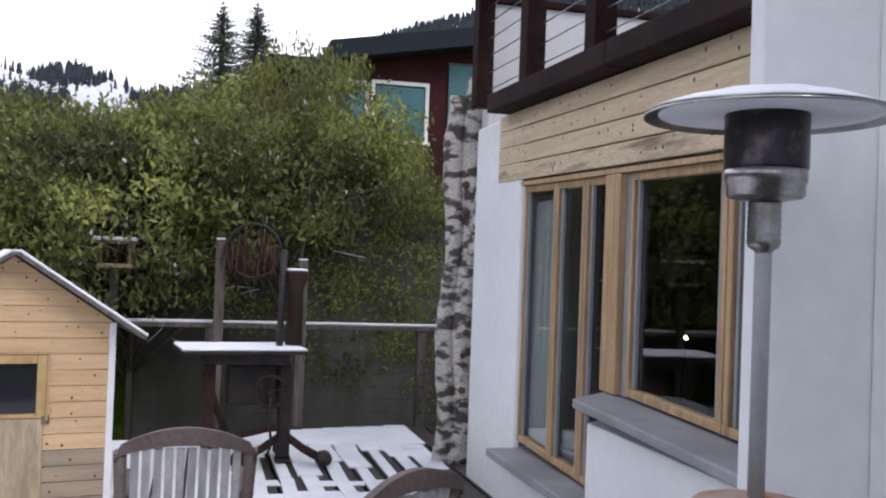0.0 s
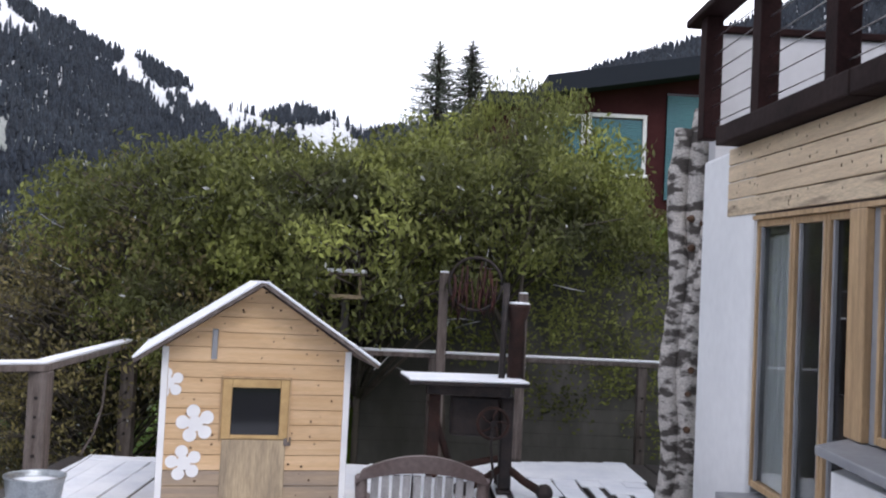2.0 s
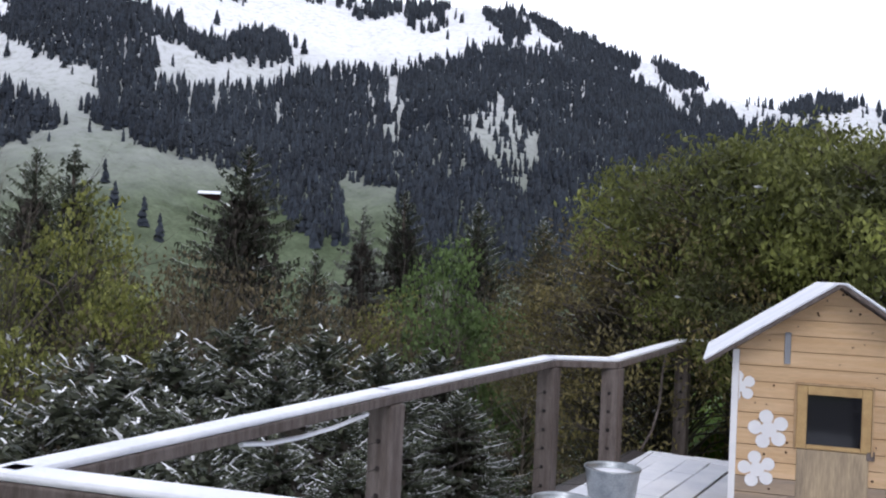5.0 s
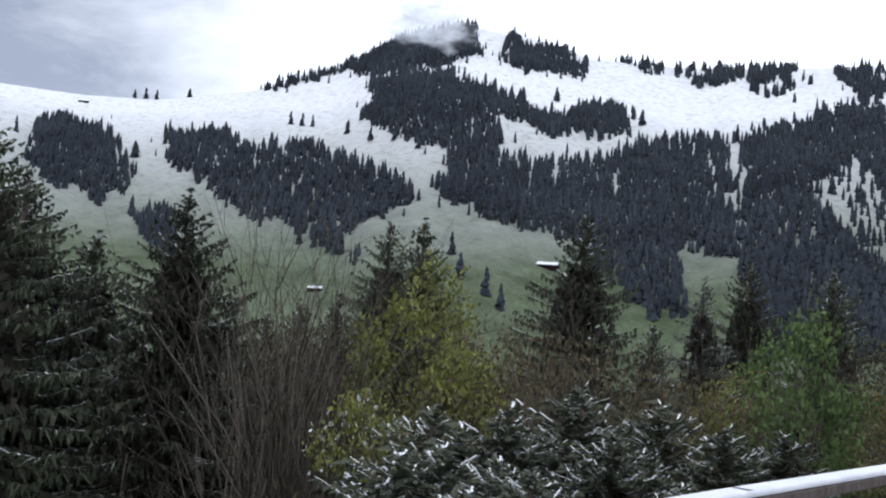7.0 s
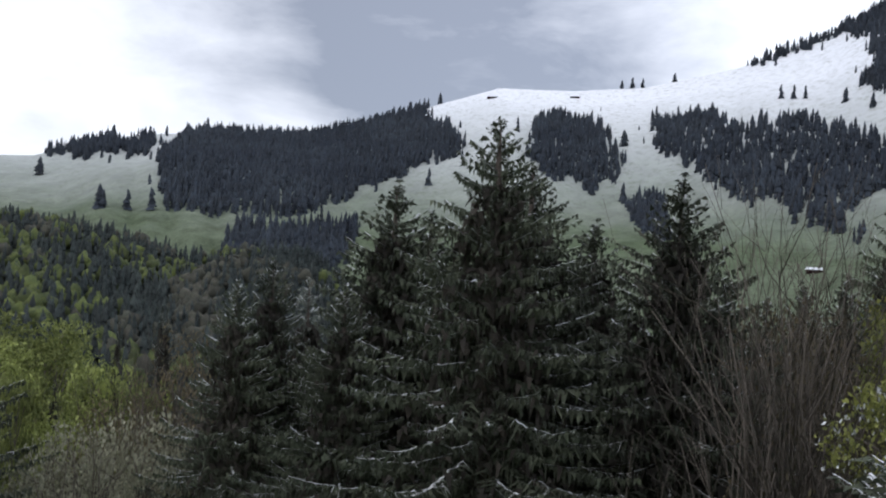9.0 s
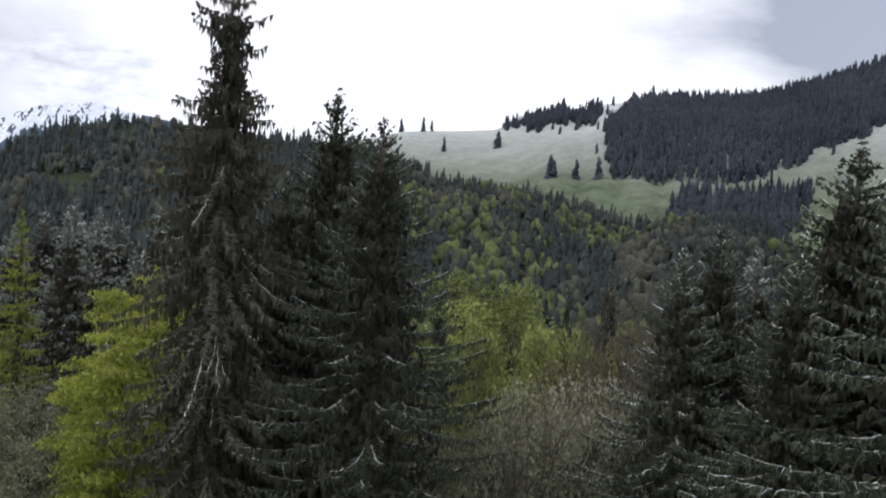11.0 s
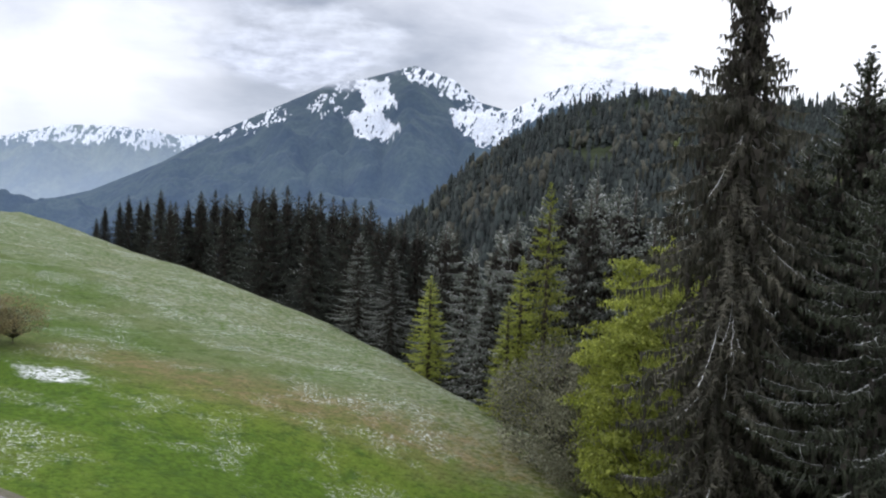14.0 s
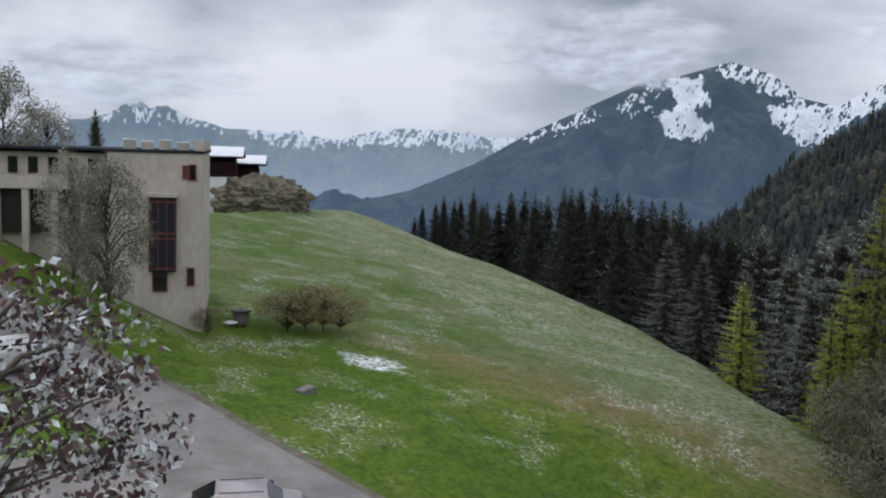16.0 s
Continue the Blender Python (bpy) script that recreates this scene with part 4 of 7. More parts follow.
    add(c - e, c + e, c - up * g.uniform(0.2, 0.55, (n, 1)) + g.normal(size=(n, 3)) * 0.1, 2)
    v = np.stack([np.concatenate(A), np.concatenate(B), np.concatenate(C)], 1).reshape(-1, 3)
    return v, np.arange(len(v)).reshape(-1, 3), np.concatenate(M)


def spruce_kind(key, height, reach, seed, needles=None, frost=None, **kw):
    v, f, m = spruce_mesh(height, reach, seed, **kw)
    crown = from_arrays(key, v, f, [needles or M_NEEDLE, frost or M_FROST, M_SHADETWIG], m)
    bm = bmesh.new()
    thick = max(0.32, reach(0.0) * 0.06)
    tube(bm, [(0, 0, -1.5), (0, 0, height * 0.4), (0.03, 0, height * 0.8), (0.04, 0, height * 0.985)], [thick, thick * 0.7, thick * 0.4, 0.02], 9)
    return crown, mesh_from("trunk", bm, M_BARK), height


def plant(kind, az, el, dist, label, turn=0.0, widen=1.0, category="spruce tree", group="spruces below the deck"):
    crown, trunk, h = kind
    x, y, top = spot(az, el, dist)
    foot = float(land(x, y))
    k = max(top - foot, 3.0) / h
    t = thing("spruce_tree", Matrix.LocRotScale((x, y, foot), Euler((0, 0, turn)), (k * widen, k * widen, k)), label, category, group)
    for name, me in (("trunk", trunk), ("crown", crown)):
        new(name, me).parent = t
    return t


def old_spruce(h):
    """Wide hanging skirts below, then a thin ragged top."""
    return float(np.interp(h, [0, 0.5, 0.7, 0.77, 0.80, 0.9, 0.97, 1], [4.1, 3.9, 3.2, 2.0, 1.4, 1.5, 0.9, 0.15]))


def old_pitch(h):
    return float(np.interp(h, [0, 0.5, 0.68, 0.74, 0.79, 0.83, 1], [-0.8, -1.0, -0.8, -0.5, -0.45, -0.2, 0.1]))


SPRUCE = spruce_kind("spruce_crown", 22, cone(8.8, 0.9), 101, snow=0.7, step=0.7, curtain=0.55, gap=0.13, fan=0.22, boughs=(8, 11))
SPRUCE_B = spruce_kind("spruce_crown_b", 20, cone(7.4, 0.88), 102, snow=0.65, step=0.64, sag=0.4, curtain=0.55, gap=0.13, fan=0.22, boughs=(8, 11))
SPRUCE_TALL = spruce_kind("spruce_crown_tall", 27, old_spruce, 103, M_NEEDLE_OLD, snow=0.35, step=0.66, lift=0.3, curtain=0.85, gap=0.13, fan=0.17, boughs=(7, 10), gappy=0.79, pitch=old_pitch, flake=0.34, dust=0.18)
SPRUCE_OPEN = spruce_kind("open_spruce_crown", 20, cone(5.0, 0.8), 108, M_NEEDLE_BLUE, snow=0.3, step=0.62, sag=0.25, lift=0.3, curtain=0.5, gap=0.16, fan=0.3, boughs=(7, 10), core=0.3)
FIR = spruce_kind("fir_crown", 20, cone(6.6, 0.85), 104, M_NEEDLE_BLUE, snow=1.0, step=0.95, sag=0.2, lift=0.16, curtain=0.42, gap=0.2, fan=0.26, boughs=(8, 10), dust=0.55)
YOUNG = spruce_kind("young_spruce_crown", 7, cone(3.4, 0.7), 105, M_NEEDLE, frost=M_FRESH, snow=1.0, step=0.3, sag=0.28, lift=0.25, curtain=0.2, gap=0.06, fan=0.22, boughs=(9, 12), flake=0.5, dust=0.7)
FOREST = spruce_kind("forest_spruce_crown", 22, cone(7.2, 0.9), 106, M_NEEDLE_DARK, snow=0.06, step=0.8, gap=0.28, curtain=0.7, fan=0.22, boughs=(7, 9))
FOREST_B = spruce_kind("forest_spruce_crown_b", 20, cone(6.2, 0.9), 107, M_NEEDLE_DARK, snow=0.25, step=0.8, sag=0.3, gap=0.28, curtain=0.65, fan=0.22, boughs=(7, 9))

DARK = "tall dark green spruce with drooping snow-dusted boughs"
for i, (az, el, d, kind) in enumerate([(74.1, 9.3, 36, SPRUCE), (63.3, 6.2, 36, SPRUCE_B), (80.0, 5.1, 42, SPRUCE_B), (78.0, 3.6, 52, SPRUCE), (68.2, 3.4, 44, SPRUCE_B), (72.0, 6.7, 40, SPRUCE),
                                       (51.7, 5.6, 60, SPRUCE), (49.7, 5.7, 75, SPRUCE_B), (40.1, 6.6, 55, SPRUCE), (33.2, 3.3, 75, FIR), (30.8, 4.4, 80, SPRUCE), (26.3, 4.0, 70, SPRUCE_B),
                                       (22.3, 3.2, 66, SPRUCE), (36, 0.5, 85, SPRUCE_B), (87.1, 0.4, 44, SPRUCE), (89.0, -1.1, 41, SPRUCE), (85, -0.8, 60, FIR), (82.7, -1.0, 38, SPRUCE),
                                       (66.0, -1.5, 40, SPRUCE_B), (60.6, 0.6, 46, SPRUCE_B), (58.4, -0.4, 48, SPRUCE), (56.6, 0.4, 52, SPRUCE_B), (54.4, 0.8, 54, SPRUCE_B), (59.6, -2.6, 42, SPRUCE), (55.6, -2.8, 44, SPRUCE), (62.2, -4.0, 36, SPRUCE), (58.4, -5.4, 38, SPRUCE_B), (47.4, -2.0, 48, SPRUCE_B), (109.7, 6.8, 46, SPRUCE_B), (106.9, 5.5, 39, SPRUCE), (112.5, 2.0, 46, SPRUCE)]):
    plant(kind, az, el, d, DARK, i * 2.4, 1.25 if i < 6 or i == 8 else 1.0)
plant(SPRUCE_TALL, 116.0, 14.2, 42, "very tall old spruce with a thin ragged top and hanging boughs", 0.6)
for i, (az, el, d) in enumerate([(121.8, -0.9, 74), (119.6, -0.6, 80), (117.2, -0.8, 84), (124.0, -1.4, 82), (120.6, -2.6, 68), (123.0, -3.4, 70), (126.6, -3.0, 84), (128.9, -4.4, 84), (125.6, -0.8, 74), (124.4, -1.3, 70), (127.2, -2.0, 78), (128.6, -3.2, 80), (129.6, -3.8, 86), (122.8, -0.8, 72), (131.2, -5.0, 88), (127.6, -5.6, 76),
                                 (125.2, -4.8, 72), (130.0, -6.6, 80), (118.4, -3.2, 66), (132.9, -3.7, 92), (136.0, -5.4, 90), (133.5, -8.2, 84), (138.0, -4.6, 95), (124.1, -0.3, 78)]):
    plant(FIR, az, el, d, "blue-grey fir with snow-dusted level boughs", i * 1.7, 1.0, "fir tree", "firs at the meadow's edge")
g0 = np.random.default_rng(14)
for i in range(46):
    az = 132 + 0.52 * i + g0.uniform(-0.3, 0.3)
    d = 88 + 2.6 * (az - 132) + g0.uniform(0, 22)
    el = np.interp(az, [131, 134.5, 137.7, 141.9, 145.9, 150.2, 152.5, 153.6, 156], [-4.2, -3.7, -2.8, -2.2, -2.4, -2.7, -3.4, -3.9, -3.9]) + g0.uniform(-0.55, 0.25)
    if az < 153.4 or i % 5 == 0:
        plant((FOREST, FOREST_B)[i % 2], az, el, d, "dark forest spruce standing beyond the meadow's edge", i * 1.3, 1.0, "spruce tree", "forest row beyond the meadow")
for i, (az, el, d) in enumerate([(39.4, -4.0, 24), (43.4, -5.6, 22), (34.6, -4.6, 23), (47, -8.0, 20), (37, -6.5, 19), (41.5, -9.0, 17), (31, -5.5, 22), (33, -9, 17), (28, -5.5, 25), (45, -10.5, 16), (36.5, -11, 15), (29.5, -10, 16),
                                 (50.5, -10.5, 19), (26, -8, 19), (38.5, -8, 20), (43.5, -8.5, 19), (47.8, -6.0, 24), (35, -7.5, 21), (40.8, -12, 14.5), (46, -7, 22), (49.5, -8.6, 20), (32, -12, 14), (44, -13.5, 13)]):
    plant(YOUNG, az, el, d, "young bushy spruce thickly dusted with snow", i * 1.1, 1.25, "spruce tree", "young snowy spruces")


def leafy_tree(key, height, radius, base, n_twigs, leaves, leaf, seed, leaf_m, bark=None, spread=0.28, squash=1.0, flat=0.7, limbs=3, hang=0.6, slim=0.28):
    """Trunk and limbs (tubes) and a crown of single leaves gathered round the twig ends. Returns crown and trunk meshes."""
    g = np.random.default_rng(seed)
    bm = bmesh.new()
    lean = Vector((g.uniform(-0.3, 0.3), g.uniform(-0.3, 0.3), 0))
    thick = max(0.035, height * 0.011)
    tube(bm, [(0, 0, -0.6), lean * 0.3 + Vector((0, 0, height * 0.35)), lean + Vector((0, 0, height * 0.92))], [thick, thick * 0.7, 0.012], 7)
    mid, half = (base + 1) / 2 * height, (1 - base) / 2 * height
    ends = []
    for i in range(n_twigs):
        u = g.normal(size=3)
        u /= np.linalg.norm(u)
        u *= g.uniform(0.45, 1.0) ** 0.5
        e = Vector((u[0] * radius, u[1] * radius, mid + u[2] * half * squash))
        ends.append(e)
        if i % limbs == 0:
            s0 = Vector((0, 0, max(0.12 * height, min(e.z - radius * 0.5, height * 0.8))))
            c = (s0 + e) / 2 + Vector((g.uniform(-0.2, 0.2), g.uniform(-0.2, 0.2), 0.15 * radius))
            tube(bm, [s0, c, e], [thick * 0.45, thick * 0.25, 0.006], 4)
    trunk = mesh_from("trunk", bm, bark or M_GREYBARK)
    E = np.array([tuple(e) for e in ends])
    c = E[g.integers(0, len(E), leaves)] + np.clip(g.normal(size=(leaves, 3)), -1.7, 1.7) * spread * radius * 0.5 * (1, 1, flat)
    a = g.normal(size=(leaves, 3))
    a[:, 2] -= hang
    a /= np.linalg.norm(a, axis=1)[:, None]
    b = np.cross(a, g.normal(size=(leaves, 3)))
    b /= np.linalg.norm(b, axis=1)[:, None]
    ln = (leaf * g.uniform(0.6, 1.3, leaves))[:, None]
    v = np.stack([c - a * ln * 0.5, c + b * ln * slim - a * ln * 0.05, c + a * ln * 0.5, c - b * ln * slim - a * ln * 0.05], 1).reshape(-1, 3)
    crown = from_arrays(key, v, np.arange(len(v)).reshape(-1, 4), leaf_m)
    return crown, trunk, height


def plant_leafy(name, kind, x, y, z, h, label, turn=0.0, widen=1.0, category="tree", group=""):
    crown, trunk, h0 = kind
    k = h / h0
    t = thing(name, Matrix.LocRotScale((x, y, z), Euler((0, 0, turn)), (k * widen, k * widen, k)), label, category, group)
    for part_name, me in (("trunk", trunk), ("crown", crown)):
        new(part_name, me).parent = t
    return t


BEECH = leafy_tree("beech_crown", 14, 4.6, 0.02, 120, 15000, 0.27, 201, M_BEECH, spread=0.27, flat=0.26)
M_BEECH_VALLEY = leaf_mat("valley_beech_leaves", (0.25, 0.28, 0.085), (0.12, 0.145, 0.04), 0.32)
BEECH_VALLEY = leafy_tree("valley_beech_crown", 14, 4.6, 0.02, 90, 7000, 0.36, 211, M_BEECH_VALLEY, spread=0.34, flat=0.4)
MAPLE = leafy_tree("maple_crown", 16, 3.0, 0.3, 140, 8000, 0.2, 202, M_MAPLE, spread=0.26)
MAPLE_SNOW = leafy_tree("snowy_maple_crown", 16, 3.0, 0.2, 120, 9000, 0.2, 209, [M_MAPLE, M_FROST], spread=0.24)
MAPLE_SNOW[0].polygons.foreach_set("material_index", (np.random.default_rng(4).uniform(0, 1, len(MAPLE_SNOW[0].polygons)) < 0.14).astype(np.int32))
GREEN = leafy_tree("green_tree_crown", 10, 2.4, 0.3, 110, 6000, 0.2, 203, M_GREENLEAF, spread=0.28)
M_BUD = leaf_mat("grey_green_buds", (0.30, 0.30, 0.24), (0.19, 0.18, 0.14))
M_PLUM = leaf_mat("purple_plum_leaves", (0.11, 0.06, 0.06), (0.05, 0.03, 0.032), 0.1)
MAPLEBUD = leafy_tree("budding_crown", 9, 2.6, 0.2, 200, 9000, 0.15, 205, M_BUD, spread=0.24)
PLUM = leafy_tree("plum_crown", 12, 2.7, 0.56, 330, 11000, 0.13, 206, [M_PLUM, M_FROST], spread=0.12, limbs=3)
PLUM[0].polygons.foreach_set("material_index", (np.random.default_rng(3).uniform(0, 1, len(PLUM[0].polygons)) < 0.4).astype(np.int32))
WILLOW = leafy_tree("willow_crown", 7, 3.6, 0.0, 300, 12000, 0.17, 204, M_WILLOW, spread=0.2)
M_BROWNBUD = leaf_mat("brown_buds", (0.125, 0.10, 0.055), (0.07, 0.06, 0.032))
THICKET = leafy_tree("thicket_crown", 8, 2.6, 0.05, 320, 6500, 0.12, 207, M_BROWNBUD, spread=0.22)
for name, kind, az, el, d, widen, label in [
        ("maple_tree", MAPLE, 49.2, 3.6, 35, 0.72, "slender maple with fresh yellow-green leaves"), ("maple_tree", MAPLE, 47.6, -0.6, 33, 0.75, "slender maple with fresh yellow-green leaves"),
        ("maple_tree", MAPLE_SNOW, 51.2, -4.2, 27, 0.75, "slender maple with snow-flecked yellow-green leaves"),
        ("ash_tree", GREEN, 27.4, 1.2, 27, 0.62, "round young tree with fresh green leaves"), ("ash_tree", GREEN, 23.5, -2.5, 30, 0.7, "young tree with olive leaves"), ("maple_tree", MAPLE, 30.8, -1.5, 36, 0.7, "thin tree with brown-yellow buds"),
        ("beech_tree", BEECH, 120.2, -4.5, 56, 0.85, "bushy beech with bright yellow-green leaves"), ("beech_tree", BEECH, 119.2, -6.0, 50, 0.9, "bushy beech with bright yellow-green leaves"),
        ("beech_tree", BEECH, 121.7, -7.8, 52, 0.85, "bushy beech with bright yellow-green leaves"), ("beech_tree", BEECH, 120.6, -8.8, 47, 0.9, "bushy beech with bright yellow-green leaves"), ("beech_tree", BEECH, 122.4, -9.8, 60, 0.75, "bushy beech with bright yellow-green leaves"),
                ("beech_tree", BEECH, 127.6, -10.9, 72, 0.8, "low beech with olive-green leaves at the meadow's edge"),
        ("beech_tree", BEECH_VALLEY, 100.6, -6.8, 62, 0.6, "rounded beech with fresh yellow leaves"), ("beech_tree", BEECH_VALLEY, 96.4, -6.2, 72, 0.8, "rounded beech with fresh yellow leaves"), ("beech_tree", BEECH_VALLEY, 94.2, -7.2, 70, 0.6, "rounded beech with fresh yellow leaves"),
        ("willow_bush", WILLOW, 125.9, -10.6, 56, 0.95, "grey willow bush in catkin at the meadow's edge"), ("willow_bush", WILLOW, 124.4, -12.6, 53, 0.85, "grey willow bush in catkin at the meadow's edge"),
        ("willow_bush", WILLOW, 96.5, -9.6, 46, 1.0, "pale olive bush in bud below the deck"), ("willow_bush", WILLOW, 94.0, -9.0, 44, 0.9, "pale olive bush in bud below the deck"), ("willow_bush", WILLOW, 99.5, -11.5, 48, 1.0, "pale olive bush in bud below the deck")]:
    x, y, top = spot(az, el, d)
    foot = float(land(x, y))
    plant_leafy(name, kind, x, y, foot, top - foot, label, az, widen * kind[2] / max(top - foot, 1) if top - foot > kind[2] * 1.5 else widen, "bush" if "bush" in name else "tree")


TIERED = spruce_kind("tiered_beech_crown", 16, cone(3.6, 0.75), 231, M_BEECH, snow=0.0, step=0.9, sag=0.1, lift=0.12, curtain=0.42, gap=0.14, fan=0.42, boughs=(8, 11), core=0.05)
for i, (az, el, d, widen) in enumerate([(133.65, -7.0, 78, 1.35), (126.75, -1.2, 66, 0.8), (128.2, -5.6, 65, 0.95), (128.9, -8.3, 64, 1.2), (119.6, -4.0, 60, 1.2)]):
    plant(TIERED, az, el, d, "slender beech with level sprays of yellow-green leaves", i * 1.9, widen, "beech tree", "young beeches among the firs")

for i, (az, el, d, w) in enumerate([(47.2, 0.0, 42, 1), (45.6, 0.3, 40, 1), (43.2, 0.2, 41, 1.1), (41.2, 0.0, 44, 1), (44.5, -1.0, 36, 1), (42.0, -1.6, 33, 1.1), (38.0, -0.8, 38, 1), (35.4, -1.2, 40, 1), (33.6, -2.4, 34, 1), (30.4, -2.2, 33, 1), (26.6, -1.6, 34, 1.1), (46.8, -3.2, 29, 1), (55.2, -2.5, 33, 0.9), (58.8, -0.6, 40, 1.1), (56.8, -0.2, 41, 1.1), (54.0, -0.4, 42, 1.1),
                                    (22.4, -3.6, 27, 1), (48.6, -6.6, 22, 1.2), (92.2, -4.0, 66, 1.2), (91.0, -6.0, 54, 1.1), (86.8, -4.6, 58, 1.1), (95.2, -7.6, 52, 1)]):
    x, y, top = spot(az, el, d)
    foot = float(land(x, y))
    plant_leafy("thicket_bush", THICKET, x, y, foot, top - foot, "tall grey-brown thicket coming into bud", i * 1.3, w * min(1.0, 10 / (top - foot)), "bush", "thickets below the deck")


def bare_tree(key, height, spread, seed, stems=4):
    """Thin leafless stems that fork again and again. Returns crown and stem meshes."""
    g = np.random.default_rng(seed)
    twigs, wood = bmesh.new(), bmesh.new()
    def grow(p, d, ln, r, level):
        mid = p + d * ln * 0.5 + Vector(g.normal(scale=0.04 * ln, size=3))
        e = p + d * ln + Vector(g.normal(scale=0.05 * ln, size=3))
        tube(wood if level == 0 else twigs, [p, mid, e], [r, r * 0.8, r * 0.55], 6 if level == 0 else 4 if level < 2 else 3)
        if level < 3:
            for k in range(6 if level == 0 else 3):
                s = p.lerp(e, g.uniform(0.35, 1.0))
                nd = (d + Vector(g.normal(scale=0.32, size=3)) + Vector((0, 0, 0.25))).normalized()
                grow(s, nd, ln * g.uniform(0.42, 0.62), r * 0.5, level + 1)
    for k in range(stems):
        grow(Vector((g.uniform(-0.8, 0.8), g.uniform(-0.8, 0.8), -0.4)), Vector((g.normal(scale=spread), g.normal(scale=spread), 1)).normalized(), height * 0.62, height * 0.0032, 0)
    return mesh_from(key, twigs, M_GREYBARK), mesh_from("trunk", wood, M_GREYBARK)


gv = np.random.default_rng(31)
for i in range(30):
    az, el, d = gv.uniform(92, 108), gv.uniform(-8.0, -3.2), gv.uniform(95, 155)
    x, y, top = spot(az, el, d)
    foot = float(land(x, y))
    k = (top - foot) / 14
    if i % 5 < 2:
        plant_leafy("beech_tree", BEECH_VALLEY, x, y, foot, top - foot, "rounded beech with fresh yellow-green leaves in the valley", i * 0.9, gv.uniform(0.9, 1.2) / max(k, 1.0) ** 0.5, "tree", "valley trees")
    else:
        plant(FOREST_B, az, el + 0.5, d, "dark conifer among the valley beeches", i * 0.8, 0.5, "conifer", "valley trees")


BARE = [bare_tree("bare_branches", 15, 0.022, 300 + k, 4) for k in range(2)]
for i, (az, el, d) in enumerate([(58.6, 4.0, 30), (57.2, 4.6, 33), (55.4, 4.6, 29), (56.2, 1.5, 31), (42.6, -0.5, 34), (40.8, 0.5, 38), (37.5, -1.2, 40), (32.5, -0.5, 36), (26.5, -0.5, 40), (92.0, -5.0, 60), (93.5, -6.0, 55),
                                 (97.5, -8, 42), (24.5, -1, 30), (29.5, -2.5, 27), (52.5, -4, 27)]):
    x, y, top = spot(az, el, d)
    foot = float(land(x, y))
    t = thing("bare_tree", Matrix.LocRotScale((x, y, foot), Euler((0, 0, i * 2.1)), Vector((1, 1, 1)) * ((top - foot) / 15)), "leafless grey-brown tree with many thin stems", "tree", "bare trees below the deck")
    new("crown", BARE[i % 2][0]).parent = t
    new("trunk", BARE[i % 2][1]).parent = t


# ---- materials of the deck and the houses ----
M_PLASTER = mat("white_plaster", (0.82, 0.835, 0.85), 0.85, scale=1.1, second=(0.75, 0.77, 0.79), grain=0.03, bump=0.15, bump_scale=60)
# greyer copy of the white plaster: the parapet's shade is in the colour
M_PARAPET = mat("shade_grey_plaster", (0.58, 0.58, 0.60), 0.9, scale=1.0, second=(0.50, 0.50, 0.525), grain=0.04)
M_PINE = mat("new_pine_boards", (0.66, 0.46, 0.27), 0.6, scale=3.0, second=(0.58, 0.38, 0.20), stretch=(0.5, 4, 9), grain=0.12, per_object=0.07, bump=0.1)
M_LARCH = mat("larch_cladding", (0.66, 0.53, 0.36), 0.6, scale=3.0, second=(0.54, 0.42, 0.28), stretch=(4, 0.5, 9), grain=0.15, per_object=0.1, bump=0.12)
M_LARCHWORN = mat("weather_stained_larch", (0.62, 0.50, 0.34), 0.65, scale=2.2, second=(0.15, 0.10, 0.07), stretch=(3, 0.8, 7), grain=0.2, spread=(0.5, 0.72), bump=0.15)
M_FRAME = mat("oiled_larch_frames", (0.52, 0.36, 0.20), 0.5, scale=4.0, second=(0.36, 0.24, 0.13), stretch=(6, 6, 0.6), grain=0.15, bump=0.1)
M_KNOT = mat("wood_knots", (0.10, 0.05, 0.025), 0.7, scale=20)
M_PLY = mat("bare_plywood", (0.46, 0.36, 0.23), 0.7, scale=2.2, second=(0.28, 0.22, 0.15), stretch=(6, 6, 0.7), grain=0.2, bump=0.15)
M_GREYWOOD = mat("weathered_grey_wood", (0.15, 0.125, 0.115), 0.85, scale=4.0, second=(0.075, 0.058, 0.05), stretch=(6, 6, 0.7), grain=0.2, per_object=0.15, bump=0.3)
M_SLAT = mat("weathered_chair_slats", (0.36, 0.35, 0.35), 0.8, scale=4.0, second=(0.24, 0.23, 0.23), stretch=(6, 6, 0.7), grain=0.15, per_object=0.12, bump=0.2)
M_CHAIR = mat("dark_brown_chair_wood", (0.075, 0.05, 0.046), 0.6, scale=5.0, second=(0.12, 0.09, 0.085), grain=0.2, bump=0.2)
M_DECK = mat("wet_dark_deck_boards", (0.055, 0.048, 0.045), 0.5, scale=2.0, second=(0.03, 0.027, 0.026), stretch=(6, 0.5, 1), grain=0.25, per_object=0.25, bump=0.3)
M_SNOW = mat("fresh_snow", (0.86, 0.88, 0.92), 0.75, scale=3.0, second=(0.74, 0.77, 0.83), grain=0.03, bump=0.35, bump_scale=30)
M_FASCIA = mat("dark_brown_fascia", (0.020, 0.0125, 0.0125), 0.85, scale=2.0, second=(0.032, 0.021, 0.020), grain=0.2, bump=0.1)
M_POST = mat("dark_red_brown_posts", (0.024, 0.010, 0.010), 0.8, scale=4.0, grain=0.25, bump=0.15)
M_GREYSTONE = mat("grey_sill", (0.30, 0.31, 0.33), 0.55, scale=2.5, second=(0.23, 0.24, 0.26), grain=0.06)
